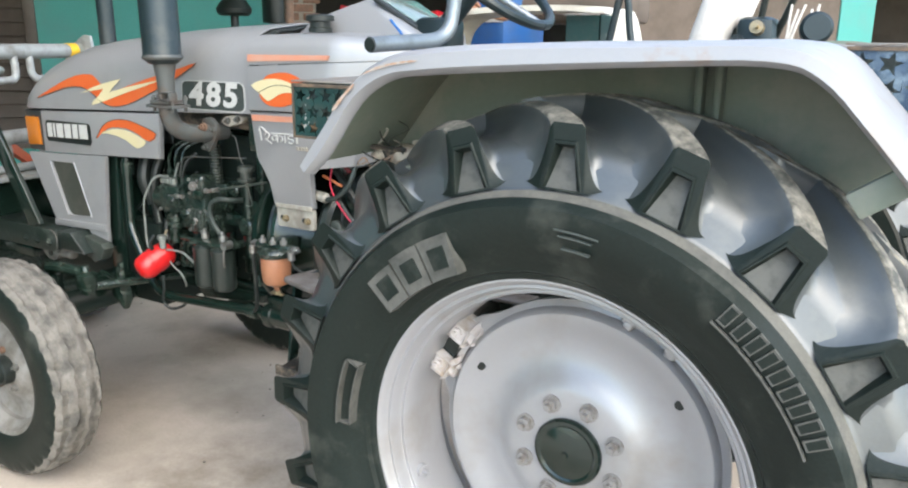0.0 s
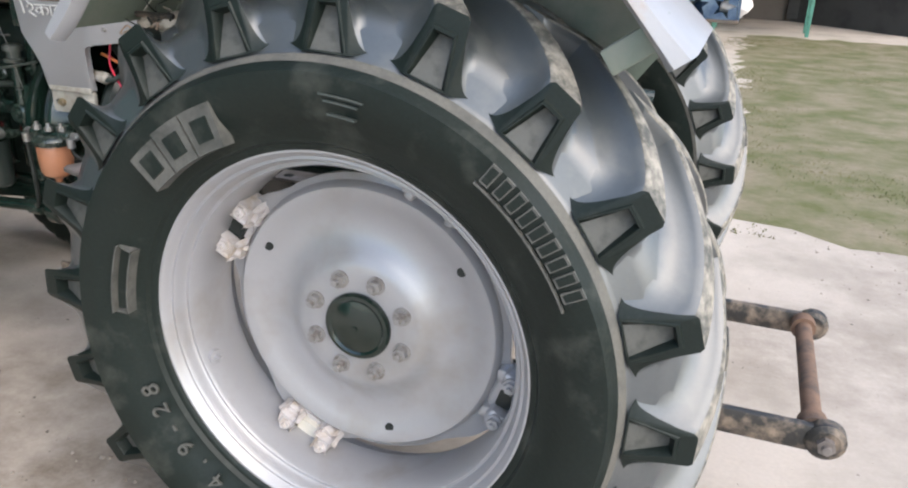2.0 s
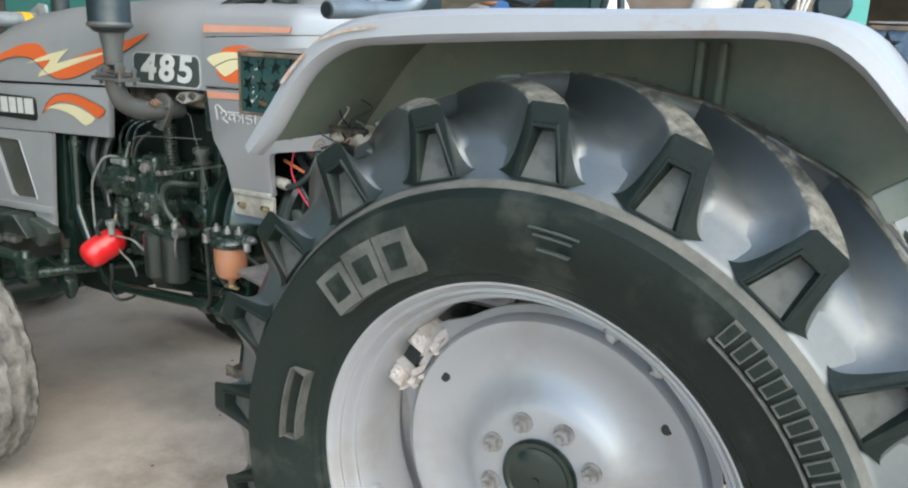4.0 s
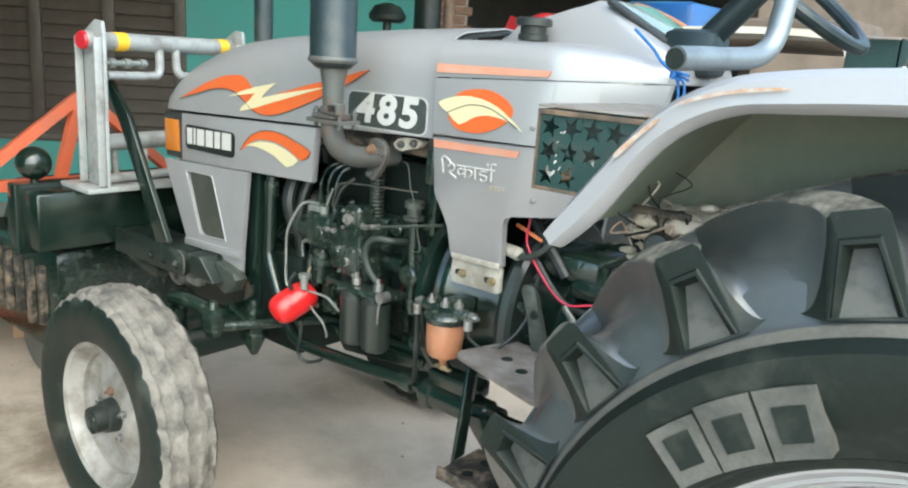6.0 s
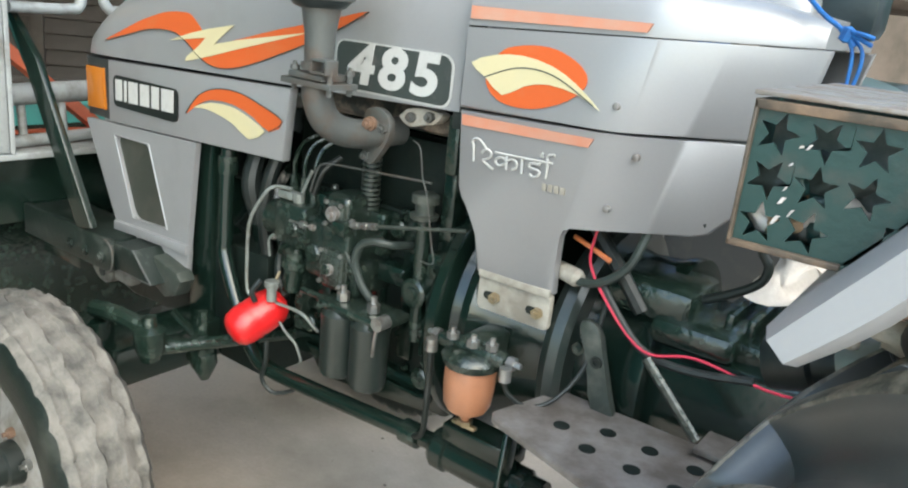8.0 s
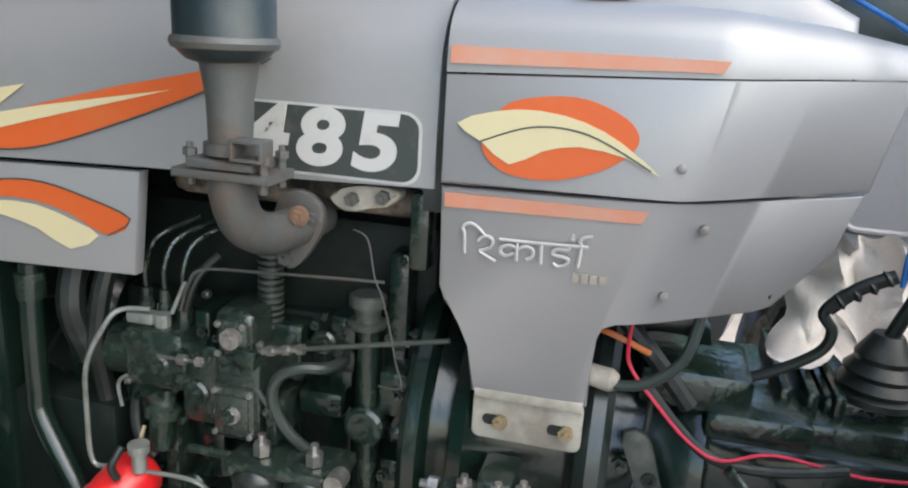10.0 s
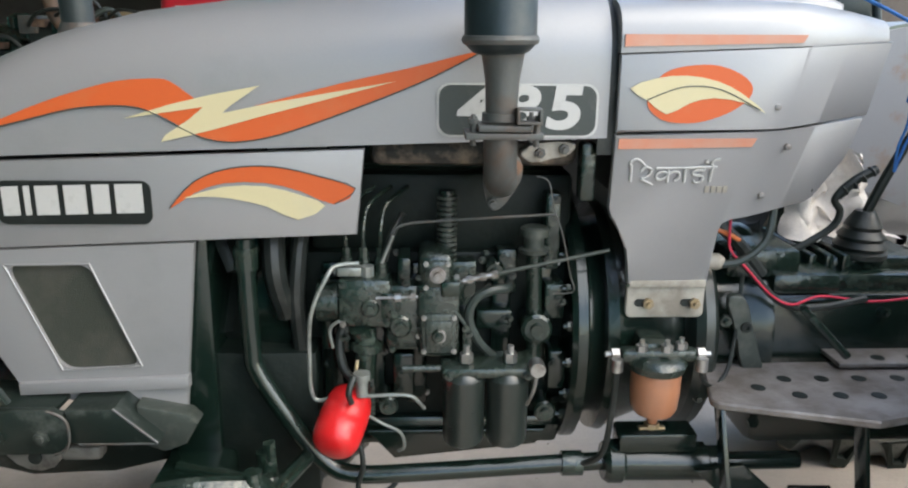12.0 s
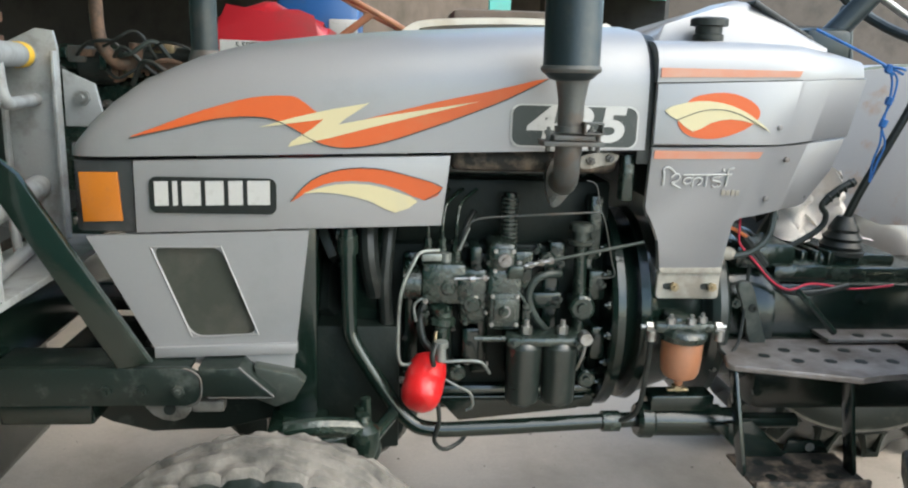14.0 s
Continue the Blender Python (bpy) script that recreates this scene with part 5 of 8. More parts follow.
block(bm, -0.95, -0.80, -0.17, -0.02, 0.93, 0.99, 0.015)
block(bm, -0.86, -0.72, -0.185, -0.05, 0.90, 0.945, 0.015)
part("brake_cover", bm, IRONB, gear, "dusty grey cover plate")
for x, z in ((-1.00, 0.70), (-0.96, 0.86), (-0.86, 0.62), (-0.86, 0.86), (-0.62, 0.62), (-0.62, 0.86), (-0.40, 0.64)):
    bm = bmesh.new()
    nut(bm, (x, -0.21 if x < -0.9 else -0.166, z), (0, -1, 0), 0.012, 0.010)
    part("housing_bolt", bm, IRONB, gear)
bm = bmesh.new()
arm = spline([(-0.962, 0, 0.905), (-0.945, 0, 0.915), (-0.925, 0, 0.902), (-0.908, 0, 0.850), (-0.888, 0, 0.790), (-0.880, 0, 0.762), (-0.918, 0, 0.762), (-0.934, 0, 0.820), (-0.946, 0, 0.860)], 4, True)
prism(bm, [(p.x, p.z) for p in arm], -0.222, -0.206, 0.004)
lever = part("clutch_lever", bm, FILLER, gear, "dusty grey cast clutch arm")
bm = bmesh.new()
lathe(bm, [(-0.004, 0), (-0.004, 0.011), (0.004, 0.010), (0.004, 0.005), (0.001, 0.004), (0.001, 0)], (-0.921, -0.222, 0.850), (0, -1, 0), 16)
part("lever_pin", bm, SOOT, lever, "black pivot pin")
# steering gear drop arm, levers
bm = bmesh.new()
lathe(bm, [(0, 0.0), (0, 0.055), (0.01, 0.055), (0.014, 0.048), (0.022, 0.053), (0.034, 0.044), (0.042, 0.048), (0.056, 0.036), (0.064, 0.038), (0.085, 0.026), (0.095, 0.020), (0.095, 0)], (-0.630, -0.065, 0.95), (0.03, 0, 1), 28)
boot = part("gear_lever_boot", bm, HOSE, tractor, "black ribbed rubber boot with gear lever")
bm = bmesh.new()
sweep(bm, [(-0.628, -0.065, 1.03), (-0.60, -0.075, 1.12), (-0.53, -0.09, 1.29), (-0.49, -0.10, 1.40)], 0.010, 10)
part("gear_lever", bm, SOOT, boot, "black gear lever")
bm = bmesh.new()
sweep(bm, [(-0.86, -0.12, 0.955), (-0.79, -0.12, 0.98), (-0.725, -0.12, 1.022), (-0.712, -0.12, 1.055), (-0.726, -0.12, 1.080), (-0.704, -0.12, 1.110)], 0.0075, 10)
sweep(bm, [(-0.722, -0.12, 1.085), (-0.690, -0.12, 1.118), (-0.650, -0.12, 1.140)], 0.0095, 10)
for q in range(4):
    lathe(bm, [(-0.005, 0.008), (0, 0.0125), (0.005, 0.008)], (-0.710 + 0.017 * q, -0.12, 1.098 + 0.0125 * q), (0.8, 0, 0.6), 10)
part("hand_lever", bm, SOOT, tractor, "black cranked lever with a ribbed grip")
# cables at the cowl
for pts, r, mt, lab in (
    ([(-1.02, -0.205, 0.985), (-0.985, -0.215, 0.975), (-0.94, -0.22, 0.985), (-0.90, -0.215, 1.02), (-0.885, -0.20, 1.07), (-0.88, -0.18, 1.12)], 0.0075, GREYCABLE, "grey sheathed cable"),
    ([(-0.965, -0.20, 1.08), (-0.968, -0.21, 1.03), (-0.962, -0.21, 1.0), (-0.93, -0.22, 0.965), (-0.88, -0.22, 0.915), (-0.835, -0.22, 0.895), (-0.77, -0.20, 0.905), (-0.66, -0.19, 0.89), (-0.56, -0.19, 0.90)], 0.0025, REDWIRE, "red wire"),
    ([(-1.01, -0.19, 1.04), (-0.98, -0.20, 1.035), (-0.94, -0.19, 1.015)], 0.0045, ORWIRE, "orange wire"),
    ([(-0.99, -0.16, 1.06), (-0.93, -0.17, 1.0), (-0.88, -0.17, 0.94)], 0.013, HOSE, "black hose"),
    ([(-0.945, -0.21, 0.985), (-0.86, -0.215, 0.90), (-0.78, -0.21, 0.885), (-0.68, -0.20, 0.90)], 0.007, HOSE, "black wire"),
    ([(-0.83, -0.25, 0.90), (-0.78, -0.25, 0.85), (-0.73, -0.25, 0.80)], 0.008, IRONB, "thin rod"),
):
    bm = bmesh.new()
    sweep(bm, pts, r, 8, 5)
    part("cable", bm, mt, tractor, lab)
bm = bmesh.new()
lathe(bm, [(-0.03, 0), (-0.03, 0.014), (0.02, 0.016), (0.03, 0.010), (0.03, 0)], (-1.005, -0.208, 0.98), (1, -0.15, -0.1), 12)
part("cable_end", bm, APRON, tractor, "pale cable ferrule")

# side exhaust: manifold, elbow, flange, pipe, muffler
bm = bmesh.new()
block(bm, -1.64, -1.26, -0.20, -0.10, 1.155, 1.205, 0.02)
part("exhaust_manifold", bm, SCUFFED, tractor, "dark scuffed exhaust manifold")
bm = bmesh.new()
sweep(bm, [(-1.424, -0.400, 1.245), (-1.424, -0.398, 1.214), (-1.421, -0.378, 1.176), (-1.414, -0.334, 1.154), (-1.408, -0.275, 1.149), (-1.404, -0.20, 1.150)], 0.0265, 20, 7)
exh = part("exhaust_elbow", bm, EXHAUST, tractor, "heat stained exhaust elbow and upright muffler")
bm = bmesh.new()
prism(bm, [(-1.480, 1.236), (-1.362, 1.236), (-1.362, 1.246), (-1.480, 1.246)], -0.434, -0.366, 0.003)
prism(bm, [(-1.461, 1.248), (-1.381, 1.248), (-1.381, 1.258), (-1.461, 1.258)], -0.434, -0.366, 0.003)
part("pipe_flange", bm, EXHAUST, exh, "rusty bolted pipe flange")
bm = bmesh.new()
lathe(bm, [(0, 0.024), (0, 0.030), (0.012, 0.030), (0.012, 0.024)], (-1.424, -0.400, 1.262), (0, 0, 1), 24, 0, True)
for z in (1.260, 1.280):
    block(bm, -1.404, -1.366, -0.440, -0.412, z, z + 0.004, 0.001)
for x in (-1.404, -1.370):
    block(bm, x, x + 0.004, -0.440, -0.412, 1.262, 1.282, 0.001)
part("pipe_clamp", bm, EXHAUST, exh, "grey open box pipe clamp")
for x, y in ((-1.468, -0.412), (-1.372, -0.424), (-1.374, -0.376)):
    bm = bmesh.new()
    nut(bm, (x, y, 1.258), (0, 0, 1), 0.008, 0.008)
    rod(bm, (x, y, 1.225), (x, y, 1.266), 0.005, 0.005, 8)
    part("flange_bolt", bm, EXHAUST, exh)
bm = bmesh.new()
lathe(bm, [(0, 0.0), (0, 0.024), (0.06, 0.026), (0.09, 0.031), (0.105, 0.034), (0.112, 0.040), (0.112, 0)], (-1.424, -0.400, 1.262), (0, 0, 1), 28)
part("exhaust_pipe", bm, EXHAUST, exh, "grey stained pipe")
bm = bmesh.new()
lathe(bm, [(0, 0.03), (0.004, 0.042), (0.018, 0.056), (0.022, 0.058), (0.026, 0.056), (0.03, 0.0545), (0.42, 0.0545), (0.45, 0.03), (0.70, 0.025), (0.70, 0.02)], (-1.428, -0.400, 1.360), (-0.012, 0, 1), 40)
muf = part("muffler", bm, MUFFLER, exh, "blue grey upright muffler")
bm = bmesh.new()
lathe(bm, [(0.014, 0.050), (0.016, 0.0565), (0.022, 0.0590), (0.028, 0.0570), (0.030, 0.050)], (-1.428, -0.400, 1.360), (-0.012, 0, 1), 40)
part("weld_rim", bm, EXHAUST, muf, "dark weld rim")
bm = bmesh.new()
loop = spline([(-1.440, 0, 1.188), (-1.396, 0, 1.196), (-1.366, 0, 1.176), (-1.366, 0, 1.146), (-1.390, 0, 1.112), (-1.416, 0, 1.090), (-1.436, 0, 1.098), (-1.448, 0, 1.142)], 4, True)
prism(bm, [(-1.398 + 0.8 * (p.x + 1.398), p.z) for p in loop], -0.268, -0.252, 0.003)
part("elbow_flange", bm, EXHAUST, exh, "grey stained elbow flange")
bm = bmesh.new()
lathe(bm, [(-0.006, 0), (-0.006, 0.013), (0.002, 0.013), (0.002, 0)], (-1.388, -0.304, 1.172), (0.1, -1, 0), 18)
nut(bm, (-1.388, -0.306, 1.172), (0.1, -1, 0), 0.0095, 0.008)
part("flange_bolt", bm, RUST, exh, "rusted flange bolt with washer")
for x, z in ((-1.384, 1.161), (-1.421, 1.105)):
    bm = bmesh.new()
    nut(bm, (x, -0.268, z), (0, -1, 0), 0.010, 0.009)
    part("flange_bolt", bm, EXHAUST, exh)
bm = bmesh.new()
loop = spline([(-1.372, 0, 1.186), (-1.350, 0, 1.202), (-1.310, 0, 1.208), (-1.275, 0, 1.204), (-1.284, 0, 1.186), (-1.318, 0, 1.178), (-1.350, 0, 1.170)], 4, True)
prism(bm, [(p.x, p.z) for p in loop], -0.245, -0.215, 0.006)
brk = part("exhaust_bracket", bm, APRON, exh, "pale stained manifold bracket")
for x, z in ((-1.338, 1.189), (-1.296, 1.196)):
    bm = bmesh.new()
    nut(bm, (x, -0.245, z), (0, -1, 0), 0.0095, 0.010)
    part("bracket_bolt", bm, EXHAUST, brk)
bm = bmesh.new()
block(bm, -1.262, -1.235, -0.24, -0.20, 1.10, 1.205, 0.006)
part("manifold_stay", bm, IRONB, exh, "dark upright stay")
# air intake stack through the hood
bm = bmesh.new()
lathe(bm, [(-0.05, 0.038), (0.02, 0.036), (0.03, 0.032), (0.03, 0.030), (0.42, 0.030), (0.42, 0.0)], (-2.200, -0.02, 1.355), (-0.01, 0, 1), 28)
lathe(bm, [(-0.005, 0.034), (-0.005, 0.046), (0.015, 0.042), (0.03, 0.036)], (-2.195, -0.02, 1.370), (-0.01, 0, 1), 28, 1)
part("air_intake", bm, [MUFFLER, EXHAUST], tractor, "dark blue air intake stack")

# cowl: the sides bend in behind a slanting crease, and the skirt leans in below
def bend(x, y, z):
    d = (x + 0.890 + (1.38 - z) * 0.25) / 0.022
    back = 0.55 * 0.022 * (d if d > 30 else math.log(1 + math.exp(d)))
    lean = 0.12 * max(0.0, 1.222 - z)
    return (x, y + (back + lean) * (1 if y < 0 else -1), z)


def pressed(bm, pts, y0, y1, bev=0.004):
    """A sheet panel of the cowl, cut fine along the crease and then bent."""
    prism(bm, pts, y0, y1, bev)
    for k in range(-7, 10):
        bmesh.ops.bisect_plane(bm, geom=bm.verts[:] + bm.edges[:] + bm.faces[:], plane_co=(-0.890 + 0.01 * k, 0, 1.38), plane_no=Vector((1, 0, -0.25)).normalized())
    for v in bm.verts:
        v.co = bend(*v.co)


bm = bmesh.new()
st = []
for x, hw, zt in ((-1.213, 0.277, 1.452), (-1.10, 0.278, 1.455), (-0.98, 0.278, 1.455), (-0.915, 0.277, 1.453), (-0.895, 0.274, 1.452), (-0.87, 0.264, 1.450), (-0.78, 0.216, 1.440), (-0.695, 0.17, 1.425)):
    st.append((x, 1.362 + (x + 1.2) * 0.045, zt, hw))
rows = loft(bm, st)
bm.faces.new(rows[-1])
bm.faces.new(rows[0])
cowl = part("cowl", bm, SILVER, tractor, "silver grey dash cowl with orange bands", 40)
bm = bmesh.new()
prism(bm, [(-1.19, 1.40), (-1.18, 1.462), (-1.13, 1.472), (-1.0, 1.538), (-0.955, 1.556), (-0.925, 1.553), (-0.74, 1.452), (-0.735, 1.38)], -0.15, 0.15, 0.022, seg=3)
for v in bm.verts:
    v.co.y = 0.05 + v.co.y * (1.0 - 0.45 * min(1, max(0, (v.co.z - 1.44) / 0.115)))
part("instrument_pod", bm, SILVER, cowl, "silver grey instrument housing", 40)
bm = bmesh.new()
m = Matrix.Translation((-0.842, 0.05, 1.5085)) @ Matrix.Rotation(radians(28.5), 4, "Y")
block(bm, -0.088, 0.088, -0.105, 0.105, -0.004, 0.010, 0.006, m)
pnl = part("instrument_panel", bm, LAMPBLK, cowl, "black instrument panel")
bm = bmesh.new()
block(bm, -0.070, 0.070, -0.088, 0.088, 0.010, 0.014, 0.002, m)
part("panel_glass", bm, GLASS, pnl, "instrument glass, its pale green reflection put into the colour")
mid = [(-1.213, 1.229), (-1.213, 1.3590), (-0.890, 1.3740), (-0.685, 1.3835), (-0.712, 1.250), (-0.93, 1.2365)]
low = [(-1.213, 1.225), (-0.93, 1.2325), (-0.715, 1.246), (-0.737, 1.168), (-0.800, 1.094), (-0.822, 1.086), (-0.990, 1.074), (-1.006, 1.066), (-1.012, 1.050), (-1.012, 0.945), (-1.166, 0.945), (-1.168, 1.012), (-1.182, 1.044), (-1.206, 1.072), (-1.213, 1.092)]
for nm, pts, yo in (("cowl_side", mid, 0.280), ("cowl_skirt", low, 0.275)):
    for s in (-1, 1):
        bm = bmesh.new()
        pressed(bm, pts, s * yo, s * (yo - 0.018))
        part(nm, bm, SILVER, cowl, "" if s > 0 else "silver grey panel with decal", 40)
bm = bmesh.new()
block(bm, -1.19, -0.80, -0.18, 0.18, 1.10, 1.37, 0.01)
part("cowl_core", bm, SOOT, cowl, "dark tank behind the cowl")
Yc = -0.2825
Ys = -0.2775  # face of the skirt's stickers before it leans
bm = bmesh.new()
prism(bm, [(-1.208, 1.372), (-0.906, 1.381), (-0.899, 1.394), (-1.208, 1.392)], Yc + 0.002, Yc + 0.006)
part("stripe_decal", bm, FADED, cowl, "faded orange stripe")
bm = bmesh.new()
prism(bm, [(-1.207, 1.200), (-0.972, 1.205), (-0.964, 1.220), (-1.207, 1.218)], Ys, Ys + 0.003, to=bend)
part("stripe_decal", bm, FADED, cowl, "faded orange stripe")
bm = bmesh.new()
outline(bm, [(-1.128, 1.335), (-1.058, 1.344), (-1.003, 1.326), (-0.985, 1.299), (-1.014, 1.269), (-1.073, 1.248), (-1.132, 1.250), (-1.163, 1.275), (-1.155, 1.308)], Yc, 0, 5)
part("oval_decal", bm, ORANGE, cowl, "orange oval sticker")
bm = bmesh.new()
outline(bm, [(-1.195, 1.304), (-1.152, 1.321), (-1.100, 1.326), (-1.047, 1.317), (-1.003, 1.297), (-0.958, 1.264), (-0.996, 1.281), (-1.050, 1.289), (-1.092, 1.280), (-1.130, 1.261), (-1.164, 1.284)], Yc - 0.0012, 0, 2)
part("leaf_decal", bm, CREAM, cowl, "cream leaf sticker")
bm = bmesh.new()
sweep(bm, [(-1.166, Yc - 0.0012, 1.285), (-1.104, Yc - 0.0012, 1.307), (-1.04, Yc - 0.0012, 1.303), (-0.968, Yc - 0.0012, 1.269)], 0.0011, 6)
part("leaf_vein", bm, BADGE, cowl, "thin dark line")
# raised script name: one swept stroke for each line of its letters, in units of a 205 wide, 60 high field
STROKES = [
    [(-4, 50), (-5, 15), (-9, 9), (-5, 2), (5, -2), (15, 2), (24, 10), (29, 17)],
    [(18, 27), (25, 19), (36, 17), (43, 24), (39, 34), (29, 40), (21, 43), (33, 50), (49, 58)],
    [(54, 19), (115, 18), (197, 15)],
    [(83, 19), (83, 52)],
    [(81, 30), (70, 27), (58, 32), (56, 40), (65, 46), (79, 40)],
    [(85, 32), (97, 26), (109, 30), (109, 42), (99, 48)],
    [(123, 18), (123, 52)],
    [(166, 17), (166, 23), (149, 24), (141, 30), (145, 35), (159, 36), (167, 40), (163, 49), (151, 53), (143, 48)],
    [(183, 50), (186, 16), (183, 8), (188, 0), (202, -3)],
    [(173, -2), (169, 4), (175, 6)],
]
bm = bmesh.new()
for line in STROKES:
    sweep(bm, [(-1.177 + u * 0.000752, Ys - 0.0005, 1.181 - w * 0.00077) for u, w in line], 0.0024, 6, 3)
for v in bm.verts:
    v.co = bend(*v.co)
# whiter than the panel's silver: the light on the strokes is in their colour
part("script_name", bm, WHITE, cowl, "raised silver script strokes, whitened for the light they catch")
bm = bmesh.new()
for i in range(4):
    prism(bm, [(-1.045 + i * 0.011, 1.122), (-1.037 + i * 0.011, 1.122), (-1.037 + i * 0.011, 1.134), (-1.045 + i * 0.011, 1.134)], Ys, Ys + 0.002, to=bend)
part("small_letter_bar", bm, APRON, cowl, "small yellow bars")
bm = bmesh.new()
prism(bm, rounded(-1.162, -1.014, 0.876, 0.944, 0.010, 3), -0.236, -0.222, 0.003)
prism(bm, [(-1.160, 0.938), (-1.016, 0.938), (-1.016, 0.952), (-1.160, 0.952)], -0.243, -0.230, 0.002)
br = part("cowl_bracket", bm, APRON, cowl, "pale bolted bracket tab")
for x in (-1.126, -1.038):
    # black piece on the bracket stands for the slot's inner shade
    bm = bmesh.new()
    prism(bm, rounded(x - 0.021, x + 0.006, 0.899, 0.913, 0.006, 3), -0.2362, -0.2385)
    part("bolt_slot", bm, SOOT, br, "slotted hole drawn as a black piece")
    bm = bmesh.new()
    nut(bm, (x + 0.004, -0.238, 0.906), (0, -1, 0), 0.0105, 0.009)
    part("bracket_bolt", bm, BRASS, br, "yellowed bolt")
for x, y, z in ((-0.935, -0.252, 1.115), (-0.900, -0.257, 1.203), (-0.935, -0.276, 1.274)):
    bm = bmesh.new()
    lathe(bm, [(-0.004, 0), (-0.004, 0.0062), (0.003, 0.0055), (0.004, 0.003), (0.004, 0)], (x, y, z), (0, -1, 0), 12)
    part("cowl_screw", bm, NUTGREY, cowl)
bm = bmesh.new()
lathe(bm, [(0, 0), (0, 0.034), (0.012, 0.034), (0.014, 0.030), (0.030, 0.030), (0.032, 0.042), (0.046, 0.042), (0.050, 0.036), (0.050, 0)], (-1.055, -0.13, 1.457), (0, 0, 1), 24)
part("fuel_cap", bm, SOOT, cowl, "black fuel tank cap")
# blue rope tied to the dash
bm = bmesh.new()
sweep(bm, [(-0.80, -0.13, 1.490), (-0.735, -0.17, 1.452), (-0.700, -0.20, 1.428), (-0.670, -0.21, 1.410), (-0.653, -0.21, 1.392)], 0.0034, 8)
for d in (0.0, 0.012):
    sweep(bm, [(-0.676, -0.205, 1.412), (-0.655 + d, -0.21, 1.388), (-0.652 + d * 0.6, -0.21, 1.34), (-0.660 - d * 0.3, -0.21, 1.287), (-0.660 + d, -0.21, 1.24), (-0.668 + d * 0.9, -0.205, 1.195), (-0.668, -0.205, 1.150)], 0.0026, 8)
sweep(bm, [(-0.668, -0.21, 1.410), (-0.648, -0.215, 1.402), (-0.632, -0.215, 1.395)], 0.003, 6)
sweep(bm, [(-0.668, -0.21, 1.410), (-0.646, -0.22, 1.408), (-0.630, -0.22, 1.404)], 0.003, 6)
for x, z in ((-0.665, 1.406), (-0.653, 1.335), (-0.659, 1.285)):
    lathe(bm, [(-0.011, 0), (-0.008, 0.008), (0.008, 0.009), (0.011, 0)], (x, -0.21, z), (0.3, 0, 1), 8)
tagged(part("rope", bm, ROPE), "blue nylon rope knotted to the tractor dash", "rope")

# steering column and wheel
bm = bmesh.new()
rod(bm, (-0.86, 0, 1.30), (-0.585, 0, 1.60), 0.032, 0.026, 20)
block(bm, -0.78, -0.66, -0.05, 0.05, 1.40, 1.50, 0.02)
steer = part("steering_column", bm, MUFFLER, tractor, "dark blue grey steering column and wheel")
bm = bmesh.new()
c = Vector((-0.56, 0, 1.605))
nrm = Vector((0.62, 0, 0.78)).normalized()
u = Vector((0.78, 0, -0.62)).normalized()
pts = [c + 0.205 * (math.cos(radians(a)) * u + math.sin(radians(a)) * Vector((0, 1, 0))) for a in range(0, 361, 12)]
sweep(bm, pts, 0.014, 10, 1, 0, False)
part("steering_rim", bm, MUFFLER, steer)
for a in (0, 120, 240):
    bm = bmesh.new()
    rod(bm, c - nrm * 0.03, c + 0.20 * (math.cos(radians(a)) * u + math.sin(radians(a)) * Vector((0, 1, 0))), 0.010)
    part("spoke", bm, STEEL, steer)

